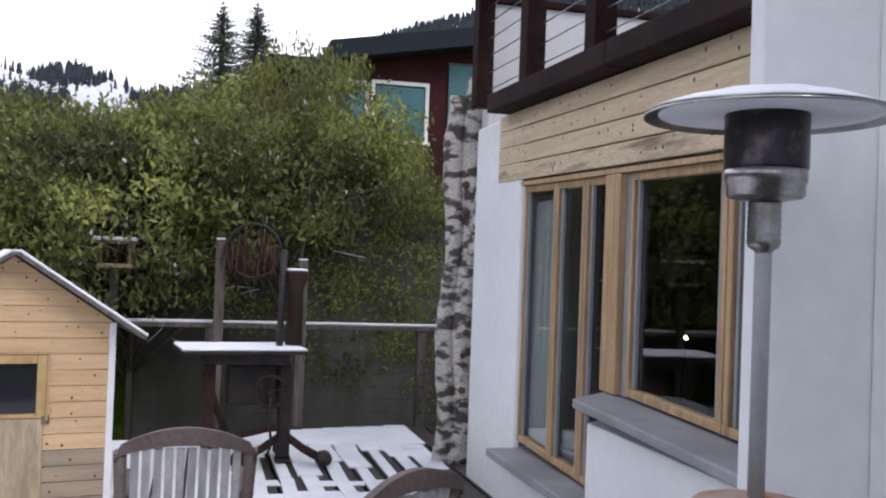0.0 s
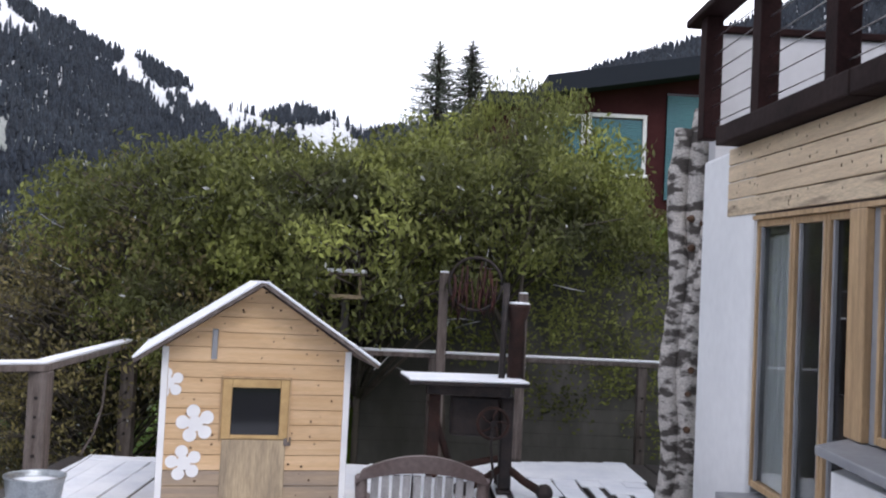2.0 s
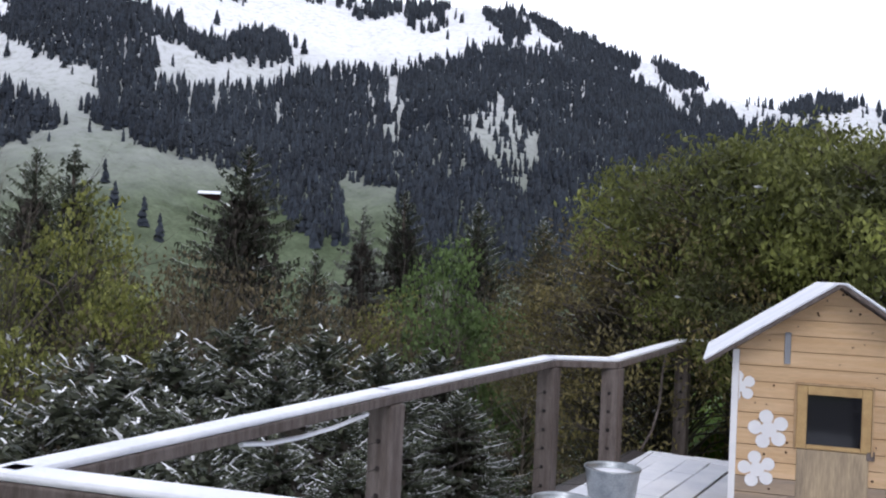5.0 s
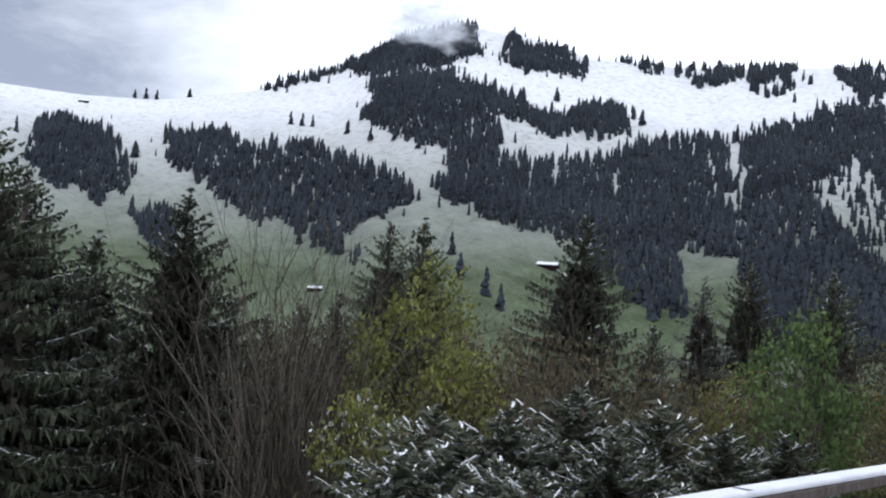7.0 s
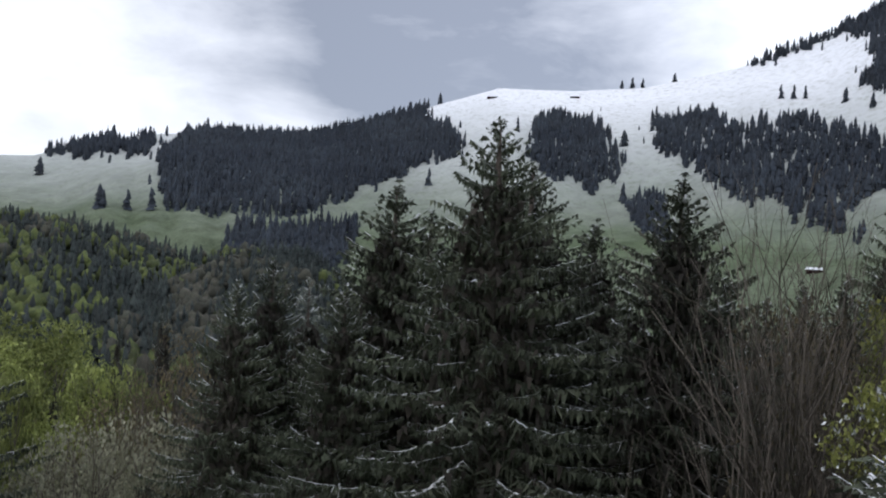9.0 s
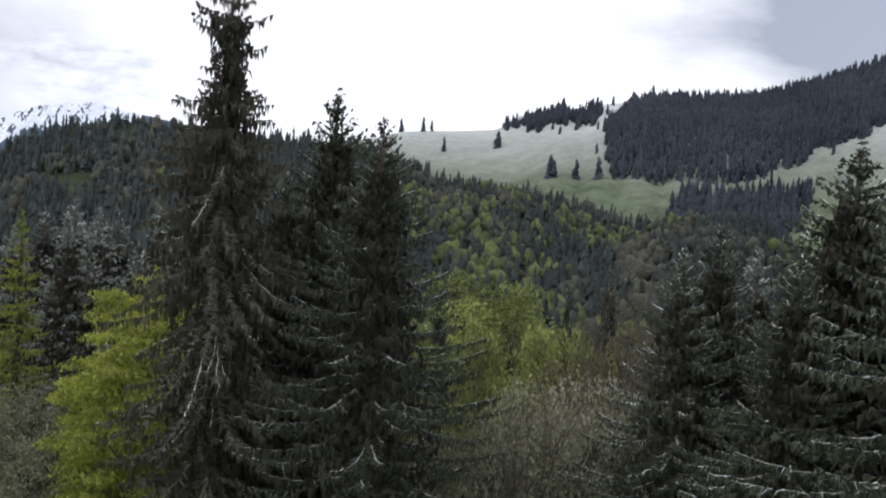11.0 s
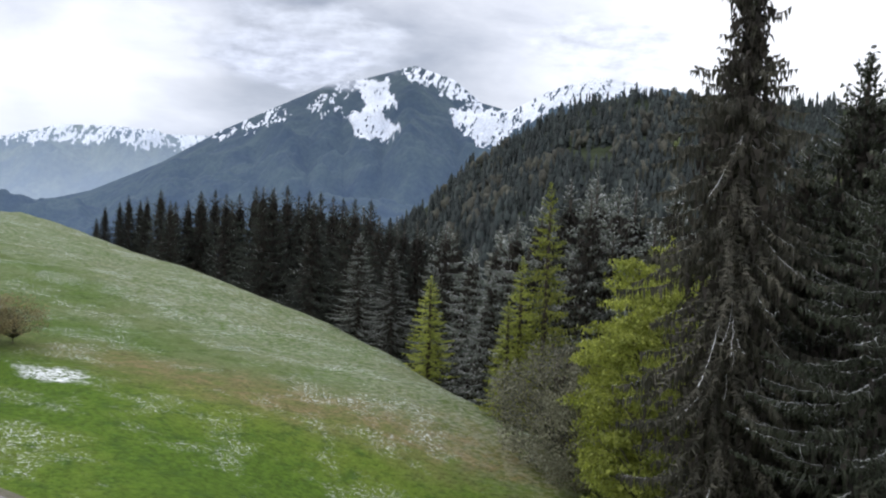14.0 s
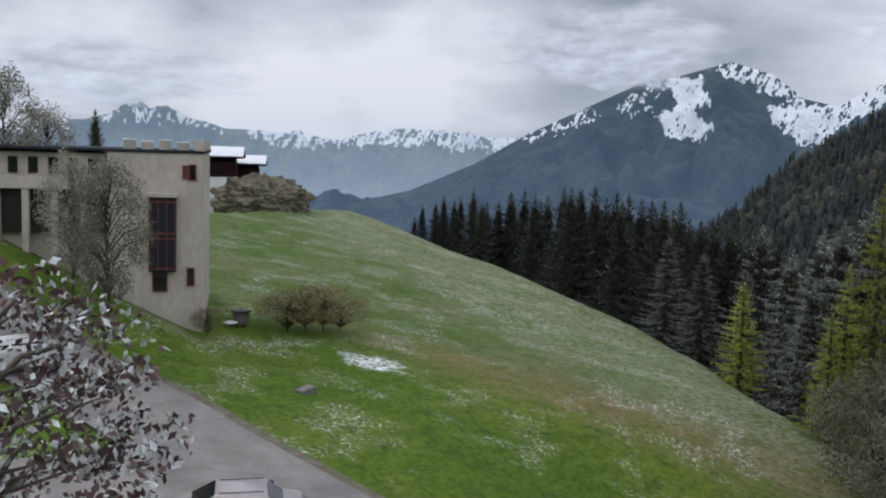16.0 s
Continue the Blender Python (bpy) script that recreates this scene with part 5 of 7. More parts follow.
M_STEEL = mat("brushed_steel", (0.40, 0.39, 0.39), 0.28, 1.0, scale=8, second=(0.22, 0.21, 0.21), grain=0.15)
M_POLE = mat("grey_painted_pole", (0.36, 0.37, 0.39), 0.5, 0.2, scale=6, second=(0.3, 0.31, 0.33), grain=0.05)
M_SOOT = mat("sooty_mesh_steel", (0.035, 0.03, 0.034), 0.3, 0.8, scale=14, second=(0.13, 0.11, 0.115), spread=(0.5, 0.75))
M_RUSTHOOD = mat("rusty_tank_housing", (0.34, 0.15, 0.07), 0.6, 0.1, scale=6, second=(0.33, 0.33, 0.33), grain=0.1)
M_ZINC = mat("galvanised_zinc", (0.42, 0.45, 0.47), 0.4, 0.8, scale=9, second=(0.28, 0.31, 0.33), grain=0.15)
M_RUST = mat("rusty_cast_iron", (0.022, 0.011, 0.009), 0.85, 0.2, scale=9, second=(0.045, 0.019, 0.014), grain=0.3, bump=0.3)
M_IRON = mat("black_iron", (0.018, 0.016, 0.017), 0.6, 0.4, scale=9, second=(0.04, 0.03, 0.028), grain=0.3, bump=0.2)
M_REDLEAF = mat("dried_red_stalks", (0.055, 0.014, 0.011), 0.8, scale=9, second=(0.03, 0.01, 0.009), per_object=0.3)
M_CONCRETE = mat("mossy_concrete_wall", (0.10, 0.096, 0.092), 0.9, scale=0.9, second=(0.05, 0.05, 0.042), grain=0.12, stretch=(1, 1, 0.45), bump=0.4, bump_scale=14)
M_RAWCONCRETE = mat("raw_concrete", (0.56, 0.50, 0.445), 0.9, scale=0.35, second=(0.43, 0.385, 0.345), grain=0.12, stretch=(1, 1, 0.6))
M_BIRCH = mat("birch_bark", (0.52, 0.49, 0.46), 0.85, scale=6.5, second=(0.075, 0.066, 0.06), spread=(0.47, 0.57), stretch=(1.0, 1.0, 1.9), grain=0.4, bump=0.9, bump_scale=14)
M_REDBOARD = mat("dark_red_boards", (0.06, 0.019, 0.02), 0.8, scale=1.0, second=(0.042, 0.013, 0.014), grain=0.1)
M_ROOFDARK = mat("slate_blue_roof_edge", (0.026, 0.030, 0.040), 0.85, scale=1.0, second=(0.025, 0.03, 0.04))
M_SHUTTER = mat("teal_shutters", (0.07, 0.20, 0.23), 0.5, scale=2.0, second=(0.06, 0.16, 0.20), grain=0.08)
M_WHITEPAINT = mat("white_paint", (0.78, 0.78, 0.78), 0.5, scale=4.0, second=(0.7, 0.7, 0.71))
for m_ in (M_FASCIA, M_POST, M_ROOFDARK, M_REDBOARD):
    m_.node_tree.nodes["Principled BSDF"].inputs["Specular IOR Level"].default_value = 0.12
# interior dimness put into the colour of walls, floor and ceiling
M_DARKROOM = mat("dim_coloured_room", (0.09, 0.08, 0.075), 0.9, scale=1.0)
M_CURTAIN = mat("white_curtain", (0.66, 0.68, 0.68), 0.9, scale=3, second=(0.5, 0.52, 0.52), stretch=(8, 8, 0.3))
M_ROADGREY = mat("worn_asphalt", (0.25, 0.235, 0.225), 0.85, scale=0.5, second=(0.17, 0.16, 0.155), grain=0.1, bump=0.2)
M_VERGE = mat("gravel_verge", (0.16, 0.14, 0.11), 0.95, scale=1.5, second=(0.10, 0.10, 0.06), grain=0.3, bump=0.4)
M_CARPAINT = mat("silver_car_paint", (0.50, 0.46, 0.46), 0.3, 0.4, scale=1)
M_CARWHITE = mat("white_car_paint", (0.66, 0.67, 0.68), 0.3, scale=1)
M_TYRE = mat("tyre_rubber", (0.02, 0.02, 0.02), 0.8, scale=5)
M_GREYROCK = mat("grey_rock", (0.22, 0.21, 0.2), 0.9, scale=1.2, second=(0.13, 0.125, 0.12), grain=0.2, bump=0.5)


def glass_mat():
    m = bpy.data.materials.new("window_glass")
    m.use_nodes = True
    p = m.node_tree.nodes["Principled BSDF"]
    p.inputs["Base Color"].default_value = (0.86, 0.9, 0.9, 1)
    p.inputs["Roughness"].default_value = 0.01
    p.inputs["Transmission Weight"].default_value = 1.0
    p.inputs["IOR"].default_value = 1.45
    return m


M_GLASS = glass_mat()
M_DARKGLASS = mat("dark_window_glass", (0.012, 0.013, 0.016), 0.06, scale=2)


def emission_mat(name, colour, strength):
    m = bpy.data.materials.new(name)
    m.use_nodes = True
    p = m.node_tree.nodes["Principled BSDF"]
    p.inputs["Emission Color"].default_value, p.inputs["Emission Strength"].default_value = (*colour, 1), strength
    return m


M_BULB = emission_mat("warm_bulb", (1.0, 0.72, 0.3), 14.0)


def struct(name, bm, material, label, category):
    return tagged(part(name, bm, material), label, category, kind="structure")


# ---- the deck ----
DECK_END = ([-3.2, -0.4, 1.5, 2.75], [9.6, 9.72, 10.33, 10.55])  # far end of the boards across the deck


def deck_end(x):
    return float(np.interp(x, *DECK_END))


deck = struct("floor_deck", boxed((-3.2, -1.3, -0.26), (2.75, 9.55, -0.05), 0.0), M_DECK, "dark joists under the wet timber deck", "deck")
for i in range(27):
    x = -3.19 + 0.22 * i
    b = new("board", mesh_from("board", boxed((0, -1.28, -0.045), (0.195, deck_end(x + 0.1), 0.0), 0.006), M_DECK))
    b.location.x = x
    b.parent = deck


def deck_snow():
    g = np.random.default_rng(21)
    bm = bmesh.new()
    def slab(x0, x1, y0, y1, h):
        vs = box(bm, (x0, y0, 0.001), (x1, y1, h), 0.006)
        for v in vs:
            v.co.x += 0.012 * math.sin(v.co.y * 23 + x0 * 7)
    rows = np.arange(2.2, 9.5, 0.43)
    for i in range(24):
        x = -3.02 + 0.22 * i
        start = 2.2 if x < 1.0 else 5.6 + 2.6 * (x - 1.0)
        y = start
        while y < 9.5 and x < 2.05:
            ln = g.uniform(0.45, 1.3) * (2.2 if x < 0.3 else 1.0)
            if x < 0.3 or y > 8.1:
                slab(x + 0.004, x + 0.205 + g.uniform(0, 0.012), y, min(y + ln, 9.45), g.uniform(0.012, 0.02))
                y += ln + g.uniform(0.0, 0.03)
                continue
            slab(x + 0.03 + g.uniform(0, 0.03), x + 0.15 + g.uniform(0, 0.025), y, min(y + ln, 9.45), g.uniform(0.012, 0.02))
            y += ln + g.uniform(0.0, 0.02)
        for y in rows:
            if start < y < 8.1 and 0.2 < x < 1.9 and g.uniform() < 0.9:
                slab(x + 0.13, x + 0.27, y + g.uniform(-0.03, 0.03), y + g.uniform(0.1, 0.24), 0.016)
    for i in range(24):
        x = -3.0 + 0.22 * i
        box(bm, (x, 9.4, 0.001), (x + 0.224, deck_end(x + 0.1) - g.uniform(0.01, 0.05), g.uniform(0.018, 0.026)), 0.006)
    ob = part("snow_cover", bm, M_SNOW)
    return tagged(ob, "thin broken snow lying along the deck boards", "snow", kind="stuff")


deck_snow()

RAIL_Z = 1.08


def railing(name, pts, posts, label, cables=6, snow=0.03, post_w=0.14):
    """Timber posts and a plank handrail with snow on it, wire cables between."""
    t = thing(name, pose(0, 0, 0), label, "railing", "deck railings")
    pts = [Vector((x, y, 0)) for x, y in pts]
    for a, b in zip(pts, pts[1:]):
        d = b - a
        m = Matrix.Translation(a) @ Matrix.Rotation(math.atan2(d.y, d.x), 4, "Z")
        part("handrail", boxed((-0.03, -0.062, RAIL_Z - 0.07), (d.length + 0.03, 0.062, RAIL_Z - 0.02), 0.008, m), M_GREYWOOD, t)
        if snow:
            part("snow", boxed((-0.03, -0.058, RAIL_Z - 0.0195), (d.length + 0.03, 0.058, RAIL_Z + snow - 0.02), 0.012, m), M_SNOW, t, "snow lying on the handrail")
        for k in range(cables):
            bm = bmesh.new()
            z = 0.12 + k * 0.14
            tube(bm, [a + Vector((0, 0, z)), (a + b) / 2 + Vector((0, 0, z - 0.008)), b + Vector((0, 0, z))], 0.0022, 5)
            part("cable", bm, M_IRON, t)
    for x, y in posts:
        p = part("post", boxed((x - post_w / 2, y - post_w / 2, -1.9 if y > 10 else -0.24), (x + post_w / 2, y + post_w / 2, RAIL_Z - 0.072), 0.01), M_GREYWOOD, t)
        for k in range(cables):
            bm = bmesh.new()
            lathe(bm, [(0.014, 0), (0.014, 0.006), (0.008, 0.01)], 8, pose(x, y - post_w / 2, 0.12 + k * 0.14, 90))
            part("bolt", bm, M_IRON, p)
    return t


railing("deck_railing", [(-2.78, 2.2), (-2.96, 4.55), (-3.1, 7.15), (-2.7, 7.45), (-2.9, 10.35), (-2.6, 10.5), (0.25, 10.64)], [(-2.96, 4.6), (-3.09, 7.13), (-2.7, 7.47), (-2.9, 10.35), (0.25, 10.64)],
        "weathered grey timber railing with wire cables and snowy handrail")
railing("deck_railing", [(0.35, 10.66), (2.5, 10.7), (3.0, 10.72)], [(2.5, 10.7)], "weathered timber railing with wire cables before the concrete wall", 5, 0.026, 0.1)
railing("deck_railing", [(-2.78, 2.2), (-0.9, 2.62)], [(-2.78, 2.2)], "short timber railing thickly covered with snow", 0, 0.03)

bm = bmesh.new()
tube(bm, [(-2.95, 9.9, 1.02), (-2.98, 9.86, 0.75), (-2.99, 9.84, 0.45), (-3.02, 9.72, 0.2), (-3.06, 9.5, 0.03)], 0.012, 8)
hose = thing("hose", pose(0, 0, 0), "thin grey hose hanging from the handrail", "hose")
part("tube", bm, M_GREYWOOD, hose)
bm = bmesh.new()
tube(bm, [(-2.82, 3.28, 1.0), (-2.86, 3.5, 0.965), (-2.88, 3.75, 0.955), (-2.88, 4.0, 0.965), (-2.9, 4.32, 0.99)], 0.011, 8)
rope = thing("rope", pose(0, 0, 0), "white rope slung slackly under the handrail", "rope")
part("cord", bm, M_SNOW, rope)

# ---- the house wall along the deck ----
# the eaves and window lines fall slightly towards the end wall
FALL = Matrix(((1, 0, 0, 0), (0, 1, 0, 0), (0, 0.03, 1, -0.03 * 5.4), (0, 0, 0, 1)))
def splayed(front, back, y0, y1, slant, z0, z1):
    """A block along the wall whose far end runs back at a slant."""
    bm = bmesh.new()
    pts = [(front, y0), (back, y0), (back, y1 + slant), (front, y1)]
    low, high = [bm.verts.new((x, y, z0)) for x, y in pts], [bm.verts.new((x, y, z1)) for x, y in pts]
    bm.faces.new(low[::-1]), bm.faces.new(high)
    for i in range(4):
        bm.faces.new((low[i], low[(i + 1) % 4], high[(i + 1) % 4], high[i]))
    bmesh.ops.bevel(bm, geom=list(bm.edges), offset=0.008, segments=2, affect="EDGES", profile=0.5)
    bmesh.ops.recalc_face_normals(bm, faces=bm.faces)
    return bm


struct("wall_bay", splayed(2.13, 2.46, 3.5, 5.09, 0.28, -0.05, 0.94), M_PLASTER, "white plastered wall below the window", "wall")
sill = splayed(2.06, 2.44, 3.5, 5.13, 0.32, 1.02, 1.07)
sill.transform(FALL)
struct("sill_window", sill, M_GREYSTONE, "grey metal window sill", "sill")
struct("sill_door", boxed((2.13, 5.4, 0.405), (2.46, 6.9, 0.46), 0.008), M_GREYSTONE, "grey door step ledge", "sill")
struct("wall_step", boxed((2.22, 5.4, -0.05), (2.47, 6.895, 0.403), 0.008), M_PLASTER, "white plastered base below the door", "wall")
struct("wall_pillar", boxed((2.33, 6.9, -0.05), (2.9, 8.12, 2.9), 0.03), M_PLASTER, "white plastered pillar between door and birch trunk", "wall")
struct("wall_end", boxed((2.05, 3.41, -0.05), (5.0, 3.495, 6.0), 0.012), M_PLASTER, "smooth white plastered wall behind the patio heater", "wall")
struct("wall_end_return", boxed((2.54, -1.3, -0.05), (5.0, 3.408, 6.0), 0.012), M_PLASTER, "smooth white plastered house wall", "wall")
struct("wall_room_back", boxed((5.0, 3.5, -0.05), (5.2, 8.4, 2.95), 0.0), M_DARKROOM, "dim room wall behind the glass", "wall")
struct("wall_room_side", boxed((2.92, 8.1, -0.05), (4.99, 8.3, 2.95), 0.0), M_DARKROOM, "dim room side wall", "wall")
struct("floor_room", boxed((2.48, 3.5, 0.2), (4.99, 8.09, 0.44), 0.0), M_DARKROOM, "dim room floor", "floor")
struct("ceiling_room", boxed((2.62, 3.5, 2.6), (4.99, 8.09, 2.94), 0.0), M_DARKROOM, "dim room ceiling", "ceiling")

# dark backing paints the shade seen in the gaps between planks
cladding = struct("wall_cladding", boxed((2.345, 3.5, 2.32), (2.6, 7.42, 2.84), 0.0, FALL), M_CHAIR, "knotty larch board cladding over the windows", "wall")
g1 = np.random.default_rng(31)
for k in range(4):
    z = 2.335 + k * 0.1285
    p = part("plank", boxed((2.318, 3.5, z), (2.343, 7.44, z + 0.12), 0.006, FALL), M_LARCHWORN if k == 0 else M_LARCH, cladding)
    bm = bmesh.new()
    for j in range(14):
        lathe(bm, [(0.013 * g1.uniform(0.5, 1.1), 0), (0.008, 0.002)], 7, FALL @ pose(2.3175, g1.uniform(4.0, 7.3), z + g1.uniform(0.02, 0.105), 0, -90) @ Matrix.Diagonal((1, 0.6, 1, 1)))
    part("knot", bm, M_KNOT, p, "dark knots and nail heads")
struct("soffit", boxed((2.32, 3.5, 2.29), (2.6, 6.89, 2.318), 0.0, FALL), M_FRAME, "oiled wooden soffit over the windows", "soffit")
fascia = struct("beam_fascia", boxed((2.17, 3.5, 2.85), (2.75, 5.11, 2.99), 0.012, FALL), M_FASCIA, "dark brown fascia beam under the terrace", "beam")
struct("beam_fascia_end", boxed((2.17, 5.115, 2.85), (2.75, 7.32, 2.99), 0.012, FALL), M_FASCIA, "dark brown fascia beam under the terrace", "beam")


def glazed(name, label, x, y0, y1, z0, z1, bars, panes, category, w=0.045):
    """A timber frame in the wall plane x, with uprights at bars, and panes of glass."""
    t = tagged(new(name), label, category, kind="structure")
    part("frame_top", boxed((x - 0.03, y0, z1 - w), (x + 0.04, y1, z1), 0.006, FALL), M_FRAME, t)
    part("frame_bottom", boxed((x - 0.03, y0, z0), (x + 0.04, y1, z0 + w), 0.006, FALL), M_FRAME, t)
    for y, ww in bars:
        part("upright", boxed((x - 0.035, y - ww / 2, z0 + 0.002), (x + 0.025, y + ww / 2, z1 - 0.002), 0.006, FALL), M_FRAME, t)
    for a, b in panes:
        pane = part("pane", boxed((x + 0.005, a, z0 + w * 0.6), (x + 0.02, b, z1 - w * 0.6), 0.0, FALL), M_GLASS, t, "dark reflecting glass pane")
        pane.visible_shadow = False
        bead = bmesh.new()
        for c in (a + 0.012, b - 0.012):
            box(bead, (x - 0.02, c - 0.012, z0 + w), (x + 0.004, c + 0.012, z1 - w), 0.003, FALL)
        part("glazing_bead", bead, M_GREYSTONE, t, "grey seal along the glass")
    return t


glazed("door_1", "tall glazed folding door with oiled timber frames", 2.385, 5.395, 6.885, 0.47, 2.288, [(6.868, 0.03), (6.27, 0.036), (6.222, 0.036), (5.775, 0.036), (5.727, 0.036)],
       [(6.31, 6.84), (5.81, 6.18), (5.41, 5.69)], "door")
glazed("window_1", "large fixed window with oiled timber frames", 2.385, 3.5, 5.115, 1.085, 2.288, [(5.095, 0.03), (4.15, 0.045), (4.095, 0.04), (3.94, 0.03)], [(4.185, 5.06), (3.96, 4.055)], "window")
struct("trim_frame_edge", boxed((2.36, 5.12, 1.075), (2.46, 5.185, 2.288), 0.004, FALL), M_GREYSTONE, "grey metal strip beside the window frame", "trim")
struct("post_timber", boxed((2.32, 5.19, 1.075), (2.46, 5.39, 2.288), 0.008, FALL), M_FRAME, "oiled timber post between door and window, dark at its foot", "post")
struct("frame_grey", boxed((2.37, 6.888, 0.47), (2.46, 6.899, 2.284), 0.0), M_GREYSTONE, "grey metal door jamb", "frame")


def curtain():
    bm = bmesh.new()
    rows = []
    for i in range(40):
        y = 6.42 + 0.44 * i / 39
        x = 2.45 + 0.015 * math.sin(i * 1.3)
        rows.append((bm.verts.new((x, y, 0.5)), bm.verts.new((x + 0.01, y + 0.02, 2.22))))
    for a, b in zip(rows, rows[1:]):
        bm.faces.new((a[0], b[0], b[1], a[1])).smooth = True
    t = thing("curtain", pose(0, 0, 0), "white net curtain hanging inside the glazed door", "curtain")
    part("cloth", bm, M_CURTAIN, t)
    rod = bmesh.new()
    tube(rod, [(2.46, 6.4, 2.23), (2.46, 6.89, 2.23)], 0.01)
    part("rod", rod, M_STEEL, t)


curtain()


def room_lamp():
    t = thing("table_lamp", pose(3.2, 6.02, 0.44), "small lit lamp on a stand inside the dim room", "lamp")
    bm = bmesh.new()
    lathe(bm, [(0.1, 0), (0.09, 0.02), (0.015, 0.04), (0.012, 0.86), (0.02, 0.88)], 16)
    part("stand", bm, M_IRON, t)
    bm = bmesh.new()
    lathe(bm, [(0.005, 0.88), (0.011, 0.888), (0.011, 0.897), (0.004, 0.905)], 12)
    part("bulb", bm, M_BULB, t, "glowing warm bulb")


room_lamp()


def terrace_rail():
    t = thing("terrace_railing", pose(0, 0, 0), "dark red-brown terrace railing with thin cables", "railing")
    for y in (8.06, 6.80, 5.58, 4.3):
        part("post", boxed((2.27, y - 0.085, 2.995 + 0.03 * (y - 5.4)), (2.41, y + 0.085, 4.08), 0.01), M_POST, t)
    part("handrail", boxed((2.22, 3.66, 4.083), (2.46, 8.42, 4.15), 0.012), M_POST, t)
    for k in range(6):
        bm = bmesh.new()
        z = 3.12 + k * 0.14
        tube(bm, [(2.34, 3.91, z - 0.04), (2.34, 8.3, z + 0.08)], 0.005, 5)
        part("cable", bm, M_STEEL, t)


terrace_rail()
parapet = struct("wall_parapet", boxed((2.44, 8.2, 2.92), (7.0, 8.38, 4.0), 0.01), M_PARAPET, "white plastered terrace parapet coloured grey for its shade", "wall")
struct("trim_parapet_cap", boxed((2.44, 8.16, 4.003), (7.0, 8.42, 4.06), 0.008), M_POST, "dark brown parapet capping", "trim")
struct("floor_terrace", boxed((2.76, 3.5, 2.955), (7.0, 8.18, 3.0), 0.0), M_GREYSTONE, "grey terrace floor over the room", "floor")


# ---- birch trunk against the wall ----
def birch():
    t = thing("birch_trunk", pose(2.4, 8.62, 0), "bare white birch trunk with black scars standing by the wall", "tree trunk")
    g = np.random.default_rng(77)
    def stem(name, pts, radii):
        bm = bmesh.new()
        tube(bm, pts, radii, 22)
        for v in bm.verts:
            n = noise.noise(v.co * 9.0) * 0.022 + noise.noise(v.co * 30.0) * 0.008
            v.co += Vector((v.co.x, v.co.y, 0)).normalized() * n
        part(name, bm, M_BIRCH, t)
    def line(p0, p1, r0, r1, n=26, bow=0.03):
        a, b = Vector(p0), Vector(p1)
        pts = [a.lerp(b, i / n) + Vector((bow * math.sin(i * 0.5), bow * 0.6 * math.cos(i * 0.37), 0)) for i in range(n + 1)]
        return pts, [r0 + (r1 - r0) * i / n for i in range(n + 1)]
    stem("trunk", *line((-0.01, 0, -0.05), (0.07, 0, 3.42), 0.115, 0.105))
    stem("stem", *line((-0.15, 0.02, -0.05), (-0.10, 0.04, 3.25), 0.085, 0.085))
    stem("branch", *line((0.05, -0.1, 1.75), (0.17, -0.14, 3.03), 0.075, 0.075, 12, 0.01))
    for k in range(9):
        bm = bmesh.new()
        z, a = g.uniform(0.3, 3.0), g.uniform(3.6, 5.8)
        lathe(bm, [(0.035, 0), (0.03, 0.02), (0.018, 0.05)], 9, pose(0.02 * z + 0.1 * math.cos(a), 0.11 * math.sin(a), z, 90, 0, math.degrees(a) + 90))
        part("branch_stub", bm, M_KNOT, t)


birch()


